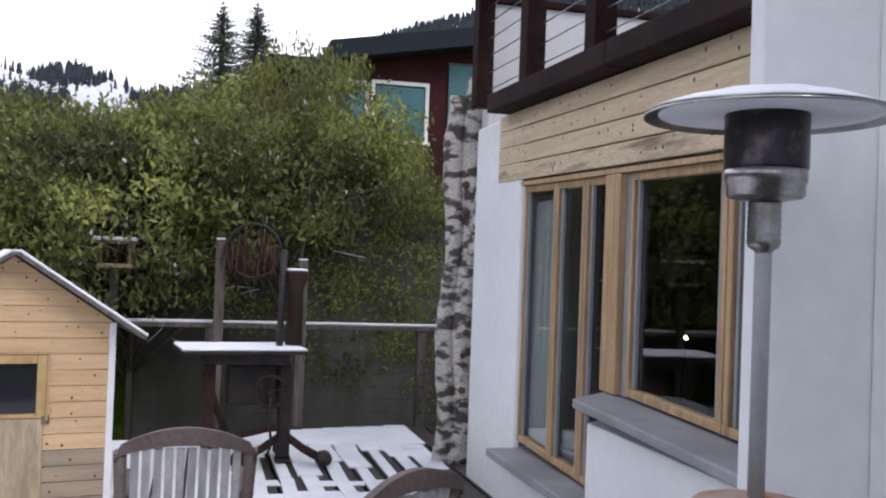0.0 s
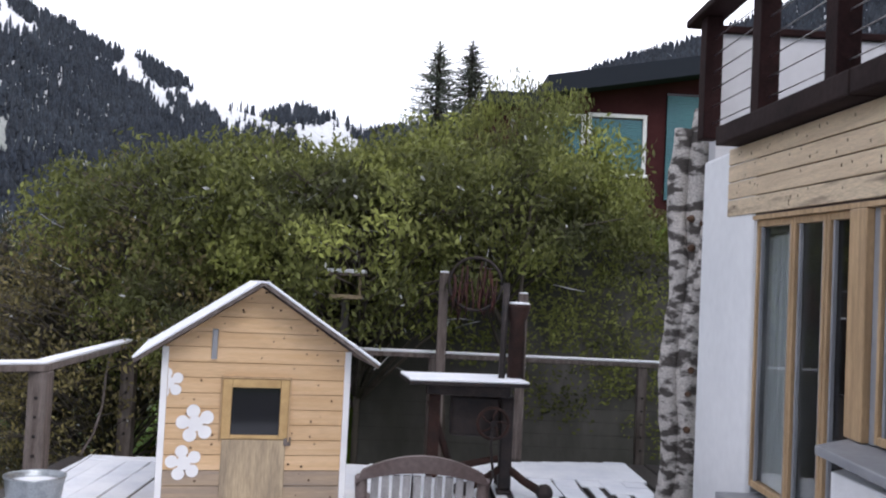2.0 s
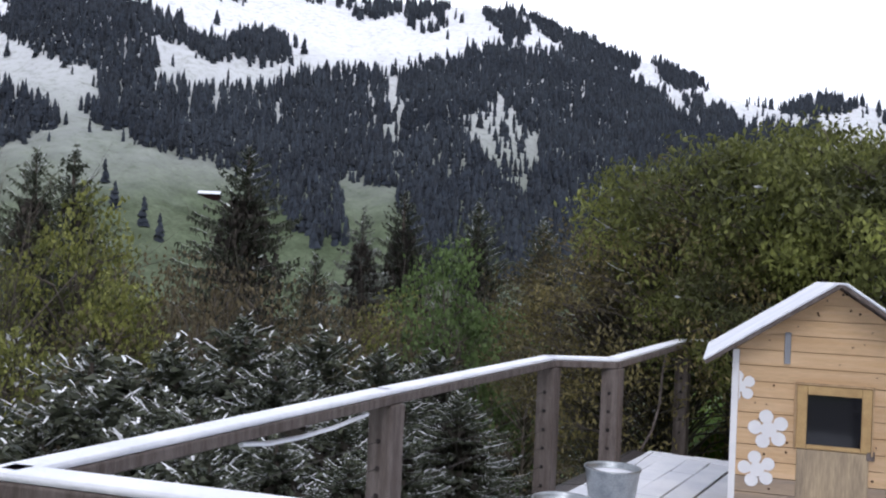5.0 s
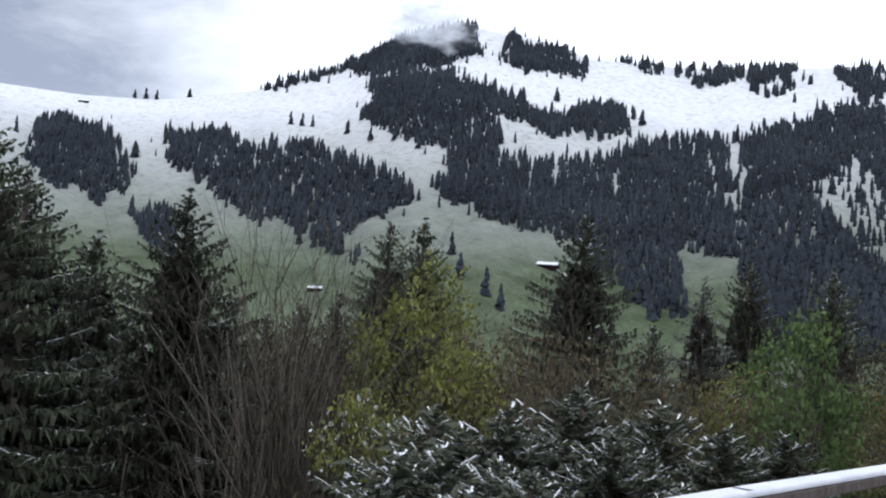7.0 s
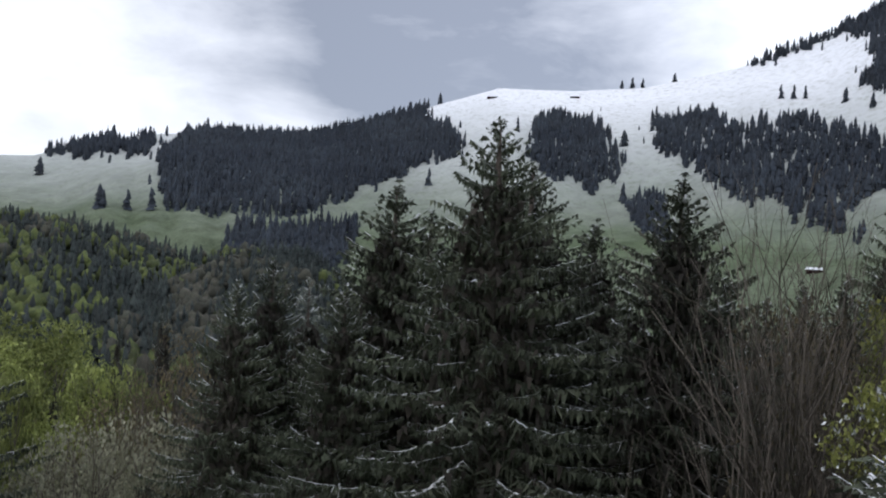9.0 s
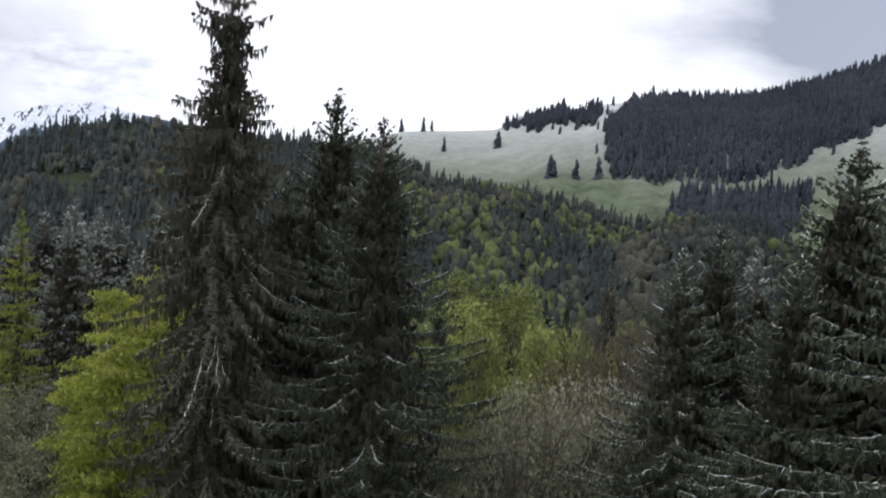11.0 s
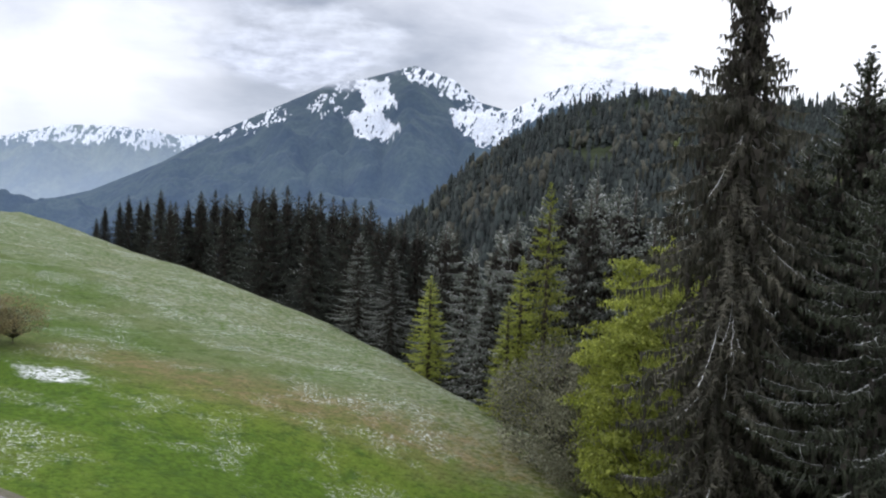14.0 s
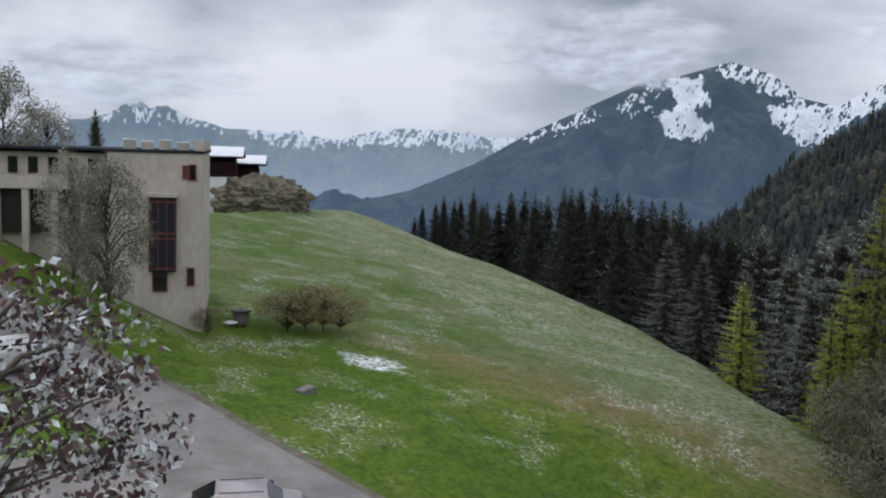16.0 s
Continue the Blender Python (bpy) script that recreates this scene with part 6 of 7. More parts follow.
# ---- patio heater ----
def patio_heater(x, y):
    t = thing("patio_heater", Matrix.LocRotScale((x, y, 0), None, (0.91, 0.91, 0.99)), "steel gas patio heater with a snow-covered reflector", "patio heater")
    bm = bmesh.new()
    lathe(bm, [(0.0, 0), (0.24, 0), (0.24, 0.03), (0.22, 0.05), (0.22, 0.97), (0.235, 0.985), (0.235, 1.035), (0.2, 1.07), (0.06, 1.088), (0.05, 1.09)], 36)
    part("tank_housing", bm, M_RUSTHOOD, t, "rust-stained round gas tank housing")
    bm = bmesh.new()
    lathe(bm, [(0.028, 1.085), (0.028, 1.83), (0.025, 1.84)], 20)
    part("pole", bm, M_POLE, t)
    bm = bmesh.new()
    lathe(bm, [(0.026, 1.83), (0.032, 1.84), (0.05, 1.85)] + [(0.053 + 0.003 * (k % 2), 1.858 + 0.011 * k) for k in range(12)] + [(0.05, 2.0)], 24)
    part("burner_neck", bm, M_STEEL, t, "ribbed steel burner neck")
    ring = bmesh.new()
    lathe(ring, [(0.06, 1.99), (0.118, 2.0), (0.128, 2.01), (0.128, 2.045), (0.134, 2.047), (0.134, 2.085), (0.125, 2.09)], 40)
    r = part("burner_ring", ring, M_STEEL, t, "steel burner ring with slots")
    for k in range(20):
        a = 2 * math.pi * k / 20
        part("slot", boxed((0.098, -0.009, -0.006), (0.117, 0.009, 0.003), 0.002, pose(0, 0, 1.998, 0, -6, math.degrees(a))), M_IRON, r)
    bm = bmesh.new()
    lathe(bm, [(0.12, 2.085), (0.137, 2.09)] + [(0.137 + 0.0012 * (k % 2), 2.092 + 0.0062 * k) for k in range(31)] + [(0.12, 2.285)], 60)
    part("emitter_screen", bm, M_SOOT, t, "sooty perforated emitter screen")
    bm = bmesh.new()
    lathe(bm, [(0.05, 2.285), (0.16, 2.282), (0.30, 2.27), (0.395, 2.248), (0.405, 2.243), (0.405, 2.249), (0.395, 2.258), (0.30, 2.282), (0.16, 2.30), (0.05, 2.307)], 48)
    part("reflector", bm, M_STEEL, t, "round steel reflector hood")
    bm = bmesh.new()
    lathe(bm, [(0.402, 2.256), (0.38, 2.268), (0.30, 2.295), (0.22, 2.308), (0.185, 2.32), (0.12, 2.327), (0.02, 2.33)], 48)
    for v in bm.verts:
        v.co.z += 0.004 * noise.noise(v.co * 9)
    part("snow", bm, M_SNOW, t, "layer of snow on the hood")


patio_heater(1.775, 2.93)


# ---- playhouse ----
def playhouse():
    t = thing("playhouse", pose(-1.06, 7.1, 0.0, 0, 0, 12.0), "small wooden playhouse with snowy gable roof and white flowers painted on", "playhouse")
    w, dep, eave, apex = 0.63, 1.25, 1.28, 1.70
    def gable(y0, y1):
        bm = bmesh.new()
        prof = [(-w, 0.0), (w, 0.0), (w, eave), (0, apex), (-w, eave)]
        a = [bm.verts.new((x, y0, z)) for x, z in prof]
        b = [bm.verts.new((x, y1, z)) for x, z in prof]
        bm.faces.new(a), bm.faces.new(b[::-1])
        for i in range(5):
            bm.faces.new((a[i], b[i], b[(i + 1) % 5], a[(i + 1) % 5]))
        bmesh.ops.recalc_face_normals(bm, faces=bm.faces)
        return bm
    part("body", gable(0.022, dep), M_PINE, t)
    n, pitch = 16, apex / 16
    g = np.random.default_rng(41)
    def half(z):
        return w if z <= eave else w * (apex - z) / (apex - eave)
    for k in range(n):
        z0, z1 = k * pitch + 0.002, (k + 1) * pitch - 0.003
        bm = bmesh.new()
        lo, hi = half(z0), max(half(z1), 0.004)
        if lo < 0.03:
            continue
        front = [bm.verts.new((x, y, z)) for y in (0.0, 0.021) for x, z in ((-lo, z0), (lo, z0), (hi, z1), (-hi, z1))]
        for q in ((0, 1, 2, 3), (7, 6, 5, 4), (0, 4, 5, 1), (1, 5, 6, 2), (2, 6, 7, 3), (3, 7, 4, 0)):
            bm.faces.new([front[i] for i in q])
        bmesh.ops.recalc_face_normals(bm, faces=bm.faces)
        wet = k < 4
        p = part("plank", bm, M_PLANKWET if wet else M_PINE, t, "damp greyed plank" if wet else "")
        kn = bmesh.new()
        for j in range(4):
            xx = g.uniform(-0.92, 0.92) * lo
            if abs(xx + 0.0) > 0.24 or z0 > 1.12:
                lathe(kn, [(g.uniform(0.004, 0.009), 0), (0.003, 0.0015)], 7, pose(xx, -0.001, z0 + g.uniform(0.02, 0.085), 90))
        if len(kn.verts):
            part("knot", kn, M_KNOT, p)
        else:
            kn.free()
    for sx in (-1, 1):
        part("corner_trim", boxed((sx * w - 0.022, -0.012, 0.0), (sx * w + 0.022, 0.03, eave - 0.01), 0.003), M_WHITEPAINT, t, "white painted corner strip")
    # door: frame, window above, plywood below
    door = part("door", boxed((-0.225, -0.012, 0.02), (0.215, 0.0, 0.64), 0.003), M_PLY, t, "plywood door leaf")
    for lo, hi in (((-0.235, -0.02, 0.645), (-0.17, -0.002, 1.06)), ((0.165, -0.02, 0.645), (0.225, -0.002, 1.06)), ((-0.168, -0.02, 1.0), (0.163, -0.002, 1.06)), ((-0.168, -0.02, 0.645), (0.163, -0.002, 0.672))):
        part("window_frame", boxed(lo, hi, 0.004), M_FRAMEPINE, door)
    part("pane", boxed((-0.168, -0.008, 0.673), (0.163, -0.003, 0.999), 0.0), M_DARKGLASS, door)
    for lo, hi in (((-0.247, -0.026, 0.63), (-0.237, -0.001, 1.075)), ((0.227, -0.026, 0.63), (0.237, -0.001, 1.075)), ((-0.247, -0.026, 1.064), (0.237, -0.001, 1.075))):
        part("surround", boxed(lo, hi, 0.002), M_FRAME, door)
    part("hinge", boxed((0.2, -0.02, 0.6), (0.25, -0.0125, 0.66), 0.003), M_GREYWOOD, door)
    # roof: two boards with snow
    ang = math.degrees(math.atan2(apex - eave, w))
    slope = math.hypot(apex - eave, w) + 0.23
    for sx in (-1, 1):
        m = pose(0, 0, apex + 0.012, 0, sx * ang, 0)
        lo, hi = ((0, -0.16, 0), (slope, dep + 0.12, 0.025)) if sx > 0 else ((-slope, -0.16, 0), (0, dep + 0.12, 0.025))
        roof = part("roof_panel", boxed(lo, hi, 0.004, m), M_GREYWOOD, t)
        part("snow", boxed((lo[0] + 0.004, lo[1] - 0.004, 0.026), (hi[0] - 0.004, hi[1], 0.046), 0.008, m), M_SNOW, roof, "smooth snow on the roof")
        part("barge_board", boxed((lo[0], -0.166, 0.002), (hi[0], -0.15, 0.024), 0.003, m), M_GREYWOOD, roof)
    # painted flowers
    for fx, fz, r in ((-0.405, 0.745, 0.075), (-0.47, 0.475, 0.07), (-0.60, 1.02, 0.06)):
        f = bmesh.new()
        for k in range(5):
            a = math.radians(90 + 72 * k + 12)
            lathe(f, [(r * 0.62, 0.0), (r * 0.62, 0.003)], 18, pose(fx + 1.15 * r * math.cos(a), -0.003, fz + 1.15 * r * math.sin(a), 90) @ Matrix.Translation((0, 0, 0.0004 * k)))
        lathe(f, [(r * 0.7, 0), (r * 0.7, 0.0052)], 14, pose(fx, -0.003, fz, 90))
        for v in f.verts:
            v.co.x = max(v.co.x, -0.605)
        part("painted_flower", f, M_WHITEPAINT, t, "white painted flower")
    bm = bmesh.new()
    box(bm, (-0.325, -0.02, 1.19), (-0.285, -0.005, 1.40), 0.008)
    part("thermometer", bm, M_GREYSTONE, t, "long grey thermometer strip")


M_PLANKWET = mat("damp_grey_pine", (0.40, 0.30, 0.20), 0.65, scale=3.0, second=(0.28, 0.22, 0.17), stretch=(0.5, 4, 9), grain=0.15, per_object=0.1)
M_FRAMEPINE = mat("yellow_pine_frame", (0.50, 0.34, 0.15), 0.6, scale=4.0, second=(0.40, 0.26, 0.11), stretch=(3, 3, 3), grain=0.12)
playhouse()


# ---- old forge stand with table top, wheel and pillar ----
def forge_stand():
    t = thing("forge_stand", pose(0.46, 8.65, 0), "old rusty cast-iron forge stand with a snow-covered board on top", "forge")
    part("tabletop", boxed((-0.515, -0.33, 0.955), (0.515, 0.33, 0.985), 0.006, pose(0, 0, 0, 0, 0, 8)), M_IRON, t)
    part("snow", boxed((-0.51, -0.325, 0.986), (0.51, 0.325, 1.006), 0.01, pose(0, 0, 0, 0, 0, 8)), M_SNOW, t, "even snow on the board")
    part("apron", boxed((-0.32, -0.2, 0.86), (0.4, 0.2, 0.948), 0.01), M_IRON, t)
    part("hearth_box", boxed((-0.1, -0.05, 0.5), (0.33, 0.16, 0.858), 0.03), M_IRON, t)
    for x in (-0.24,):
        part("leg", boxed((x - 0.05, -0.18, 0.16), (x + 0.05, -0.08, 0.858), 0.012), M_RUST, t)
    for a, b in (((-0.28, -0.13, 0.2), (0.32, -0.13, 0.34)), ((-0.28, -0.13, 0.8), (-0.1, -0.13, 0.3))):
        bm = bmesh.new()
        tube(bm, [a, b], 0.03, 8)
        part("brace", bm, M_RUST, t)
    bm = bmesh.new()
    box(bm, (0.335, -0.08, 0.06), (0.445, 0.04, 0.858), 0.02)
    part("column", bm, M_IRON, t)
    bm = bmesh.new()
    lathe(bm, [(0.075, 1.0), (0.07, 1.5), (0.095, 1.56), (0.11, 1.62), (0.11, 1.65)], 18, pose(0.46, 0.1, 0))
    part("flue_pipe", bm, M_RUST, t, "rusty flue pipe with snow on its rim")
    part("flue_snow", (lambda b: (lathe(b, [(0.105, 1.651), (0.095, 1.668), (0.02, 1.672)], 18, pose(0.46, 0.1, 0)), b)[1])(bmesh.new()), M_SNOW, t)
    bm = bmesh.new()
    tube(bm, [(0.33, 0.0, 0.9), (0.345, 0.05, 1.83)], 0.03, 10)
    part("rod", bm, M_IRON, t)
    bm = bmesh.new()
    ring = [(0.26 + 0.13 * math.cos(a), -0.2, 0.64 + 0.13 * math.sin(a)) for a in [2 * math.pi * k / 28 for k in range(29)]]
    tube(bm, ring, 0.014, 8)
    wheel = part("flywheel", bm, M_RUST, t, "small rusty flywheel")
    for k in range(5):
        a = 2 * math.pi * k / 5
        bm = bmesh.new()
        tube(bm, [(0.26, -0.2, 0.64), (0.26 + 0.065 * math.cos(a + 0.3), -0.2, 0.64 + 0.065 * math.sin(a + 0.3)), (0.26 + 0.128 * math.cos(a), -0.2, 0.64 + 0.128 * math.sin(a))], 0.009, 6)
        part("spoke", bm, M_RUST, wheel)
    bm = bmesh.new()
    tube(bm, [(0.26, -0.22, 0.64), (0.26, 0.0, 0.64)], 0.025, 10)
    part("axle", bm, M_IRON, wheel)
    bm = bmesh.new()
    tube(bm, [(0.26, -0.21, 0.6), (0.25, -0.2, 0.45), (0.28, -0.2, 0.2), (0.25, -0.2, 0.12)], 0.012, 7)
    part("treadle_rod", bm, M_IRON, t)
    for x, y in ((0.72, -0.2), (0.02, -0.2), (0.4, 0.3)):
        bm = bmesh.new()
        tube(bm, [(0.39, -0.02, 0.26), ((0.39 + x) / 2, (y - 0.02) / 2, 0.15), (x, y, 0.07)], [0.035, 0.035, 0.04], 8)
        leg = part("foot", bm, M_RUST, t)
        bm = bmesh.new()
        bmesh.ops.create_icosphere(bm, subdivisions=2, radius=0.075, matrix=pose(x, y, 0.08))
        for v in bm.verts:
            v.co.z = max(v.co.z, 0.024)
            v.co += Vector((noise.noise(v.co * 20), noise.noise(v.co * 21 + Vector((5, 0, 0))), 0)) * 0.015
        part("claw", bm, M_IRON, leg)
    part("leg_base", boxed((0.325, -0.09, 0.024), (0.455, 0.05, 0.059), 0.01), M_IRON, t)


forge_stand()


def wreath_stand():
    """Two grey stakes at the railing with a hoop of dried red stalks."""
    for x, top, label in ((0.30, 1.92, "weathered grey stake rising over the railing"), (1.13, 1.74, "weathered grey stake rising over the railing")):
        t = thing("wooden_stake", pose(x, 10.28, 0), label, "stake", "stakes at the railing")
        part("stake", boxed((-0.05, -0.04, 0.028), (0.05, 0.04, top), 0.012), M_GREYWOOD, t)
        part("snow", boxed((-0.045, -0.035, top + 0.001), (0.045, 0.035, top + 0.02), 0.008), M_SNOW, t)
    t = thing("dried_wreath", pose(0.62, 10.15, 1.72), "round hoop wound with dried dark-red stalks", "wreath")
    bm = bmesh.new()
    tube(bm, [(0.27 * math.cos(a), 0, 0.27 * math.sin(a) + 0.1) for a in [2 * math.pi * k / 30 for k in range(31)]], 0.018, 7)
    part("hoop", bm, M_IRON, t)
    g = np.random.default_rng(55)
    for k in range(26):
        bm = bmesh.new()
        x = g.uniform(-0.24, 0.22)
        z = math.sqrt(max(0.27**2 - x * x, 0)) * g.uniform(-0.2, 0.9) + 0.1
        tube(bm, [(x, g.uniform(-0.04, 0.04), z), (x + g.uniform(-0.03, 0.03), g.uniform(-0.05, 0.05), z - g.uniform(0.1, 0.22)), (x + g.uniform(-0.05, 0.05), 0, z - g.uniform(0.25, 0.42))], [0.009, 0.013, 0.004], 5)
        part("stalk", bm, M_REDLEAF, t)


wreath_stand()


# ---- garden chairs ----
def garden_chair():
    t = thing("garden_chair", pose(0, 0, 0), "slatted wooden garden chair with an arched dark top rail", "chair", "garden chairs")
    def back_y(z):
        return -0.02 - 0.2 * (z - 0.42)
    for sx in (-1, 1):
        part("stile", (lambda b: (tube(b, [(sx * 0.27, 0.04, 0.03), (sx * 0.275, 0, 0.42), (sx * 0.29, back_y(0.86), 0.86)], [0.024, 0.026, 0.03], 8), b)[1])(bmesh.new()), M_CHAIR, t)
        part("leg", boxed((sx * 0.27 - 0.025, 0.44, 0.024), (sx * 0.27 + 0.025, 0.49, 0.62), 0.008), M_CHAIR, t)
        part("armrest", boxed((sx * 0.28 - 0.035, -0.04, 0.622), (sx * 0.28 + 0.035, 0.53, 0.65), 0.01), M_CHAIR, t)
    bm = bmesh.new()
    rows = []
    for i in range(21):
        x = -0.315 + 0.63 * i / 20
        crown = 0.965 - 0.09 * (2 * x / 0.63) ** 2 - (0.06 if abs(x) > 0.3 else 0)
        low = 0.885 - 0.05 * (2 * x / 0.63) ** 2
        y = back_y(0.9) - 0.02
        rows.append([bm.verts.new(p) for p in ((x, y, low), (x, y, crown), (x, y + 0.036, crown), (x, y + 0.036, low))])
    for a, b in zip(rows, rows[1:]):
        for k in range(4):
            bm.faces.new((a[k], a[(k + 1) % 4], b[(k + 1) % 4], b[k]))
    bm.faces.new(rows[0]), bm.faces.new(rows[-1][::-1])
    bmesh.ops.recalc_face_normals(bm, faces=bm.faces)
    part("top_rail", bm, M_CHAIR, t, "arched dark brown top rail")
    for k in range(10):
        x = -0.225 + 0.05 * k
        m = Matrix.Translation((x, back_y(0.46) - 0.008, 0.45)) @ Matrix.Rotation(math.atan(0.2), 4, "X")
        part("back_slat", boxed((-0.018, -0.007, 0), (0.018, 0.007, 0.43), 0.003, m), M_SLAT, t)
    part("back_rail", boxed((-0.26, back_y(0.44) - 0.02, 0.42), (0.26, back_y(0.44) + 0.02, 0.455), 0.006), M_CHAIR, t)
    for k in range(7):
        part("seat_slat", boxed((-0.255, 0.03 + 0.067 * k, 0.4), (0.255, 0.085 + 0.067 * k, 0.418), 0.004), M_SLAT, t)
    for sx in (-1, 1):
        part("seat_rail", boxed((sx * 0.24 - 0.015, 0.02, 0.34), (sx * 0.24 + 0.015, 0.49, 0.398), 0.004), M_CHAIR, t)
    return t


chair = garden_chair()
chair.matrix_world = pose(0.09, 4.98, 0, 0, 0, 2)
copy_thing(chair, pose(0.86, 4.0, 0, 0, 0, 40))


# ---- buckets by the railing ----
def bucket(x, y, h, r, label):
    t = thing("zinc_bucket", pose(x, y, 0.0), label, "bucket", "zinc buckets")
    bm = bmesh.new()
    lathe(bm, [(r * 0.72, 0.024), (r * 0.74, 0.03), (r * 0.97, h - 0.02), (r * 1.0, h - 0.015), (r * 1.02, h), (r * 0.98, h), (r * 0.95, h - 0.02), (r * 0.9, h - 0.05)], 32)
    part("body", bm, M_ZINC, t)
    bm = bmesh.new()
    lathe(bm, [(r * 0.93, h - 0.045), (r * 0.5, h - 0.03), (0.01, h - 0.022)], 24)
    part("snow", bm, M_SNOW, t, "snow filling the bucket")
    bm = bmesh.new()
    tube(bm, [(r * math.cos(a), 0.02 - r * 0.5 * abs(math.sin(a)) , h - 0.01 - 0.02 * abs(math.sin(a))) for a in [math.pi * k / 12 for k in range(13)]], 0.005, 6)
    part("handle", bm, M_STEEL, t)


bucket(-2.5, 7.3 - 0.35, 0.36, 0.2, "galvanised zinc bucket filled with snow")
bucket(-2.62, 6.3, 0.24, 0.2, "low zinc tub with snow in it")


def bird_feeder():
    t = thing("bird_feeder", pose(-0.72, 10.45, 0), "wooden bird feeder on a post with snow on its roof", "bird feeder")
    part("post", boxed((-0.04, -0.04, -1.9), (0.04, 0.04, 1.6), 0.006), M_DECK, t)
    part("tray", boxed((-0.17, -0.12, 1.602), (0.17, 0.12, 1.645), 0.006), M_PLY, t)
    for sx in (-1, 1):
        part("side", boxed((sx * 0.14 - 0.012, -0.08, 1.646), (sx * 0.14 + 0.012, 0.08, 1.84), 0.004), M_PLY, t)
    part("roof", boxed((-0.21, -0.16, 1.842), (0.21, 0.16, 1.87), 0.006), M_GREYWOOD, t)
    part("snow", boxed((-0.205, -0.155, 1.871), (0.205, 0.155, 1.91), 0.015), M_SNOW, t)


bird_feeder()

# ---- behind the deck: concrete wall, hedge, neighbouring house ----
struct("wall_retaining", boxed((-0.6, 11.75, -3.0), (7.5, 12.25, 2.32), 0.03), M_CONCRETE, "stained concrete retaining wall with creepers", "wall")

HEDGE = [leafy_tree("hedge_crown_%s" % k, 4.2, 1.6, 0.55, 150, 13000, 0.075, 400 + i, [M_HEDGE, M_FROST], spread=0.17, limbs=1, hang=1.1, slim=0.2) for i, k in enumerate("abc")]
HEDGE_LOOSE = [leafy_tree("loose_hedge_crown", 4.2, 1.6, 0.2, 190, 9000, 0.065, 420, [M_HEDGE_BROWN, M_FROST], spread=0.17, limbs=1, hang=1.0, slim=0.2)]
HEDGE_HIGH = [leafy_tree("hedge_top_%s" % k, 4.6, 1.5, 0.69, 90, 8000, 0.075, 410 + i, [M_HEDGE, M_FROST], spread=0.17, limbs=3, hang=1.1, slim=0.2) for i, k in enumerate("ab")]
for i, kind in enumerate(HEDGE + HEDGE_HIGH + HEDGE_LOOSE):
    kind[0].polygons.foreach_set("material_index", (np.random.default_rng(440 + i).uniform(0, 1, len(kind[0].polygons)) < 0.005).astype(np.int32))
hedge_spots = [(-4.6, 12.8, 2.6), (-4.2, 11.8, 2.2), (-3.6, 12.9, 3.35), (-2.7, 11.8, 3.3), (-2.0, 12.8, 3.55), (-1.4, 11.6, 3.3), (-0.4, 12.4, 3.55), (0.5, 11.7, 3.6), (1.15, 12.4, 4.0), (-3.3, 11.2, 2.7), (2.2, 12.7, 2.8), (3.1, 12.9, 2.95), (4.2, 13.1, 3.0),
               (-2.3, 11.0, 2.0), (-1.7, 12.1, 3.5), (1.0, 11.4, 3.4), (-0.6, 11.3, 3.3), (1.3, 12.1, 4.35), (2.05, 12.0, 3.5)]
for i, (x, y, top) in enumerate(hedge_spots):
    high = x > -0.45
    foot = float(land(x, y)) if y > 12.2 and not high else -1.5
    plant_leafy("hedge_bush", HEDGE_LOOSE[0] if x < -2.9 else (HEDGE_HIGH if high else HEDGE)[i % (2 if high else 3)], x, y, foot, top - foot, "loose bush with olive-brown leaves" if x < -2.9 else "dense bush with yellow-olive leaves flecked with snow", i * 1.9, 0.5 if i > 16 else 1.0 if top - foot > 3 else 1.2, "bush", "bushes behind the deck")


def twig_snow():
    """Snow lying on bare twigs among the bushes."""
    g = np.random.default_rng(66)
    bm = bmesh.new()
    for k in range(60):
        x, y = g.uniform(-4, 1.6), g.uniform(10.6, 11.3)
        z = g.uniform(0.6, 3.0)
        d = Vector((g.uniform(-0.25, 0.25), g.uniform(-0.1, 0.1), g.uniform(-0.08, 0.14)))
        tube(bm, [(x, y, z), Vector((x, y, z)) + d, Vector((x, y, z)) + d * 1.8 + Vector((0, 0, g.uniform(-0.05, 0.05)))], [0.006, 0.007, 0.003], 5)
    tagged(part("snowy_twigs", bm, M_FROST), "thin twigs carrying lines of snow among the bushes", "twigs", kind="stuff")


twig_snow()

CREEPER = leafy_tree("creeper_leaves", 2.2, 1.0, 0.0, 60, 1300, 0.07, 431, M_HEDGE, spread=0.3)
for i, (x, z) in enumerate([(1.6, 0.2), (2.6, 0.5), (3.2, -0.2), (2.1, 1.0), (0.9, 0.8)]):
    t = thing("wall_creeper", Matrix.LocRotScale((x, 11.68, z), None, (1.0, 0.06, 0.8)), "thin green creeper clinging to the concrete wall", "creeper", "creepers on the wall")
    new("leaves", CREEPER[0]).parent = t


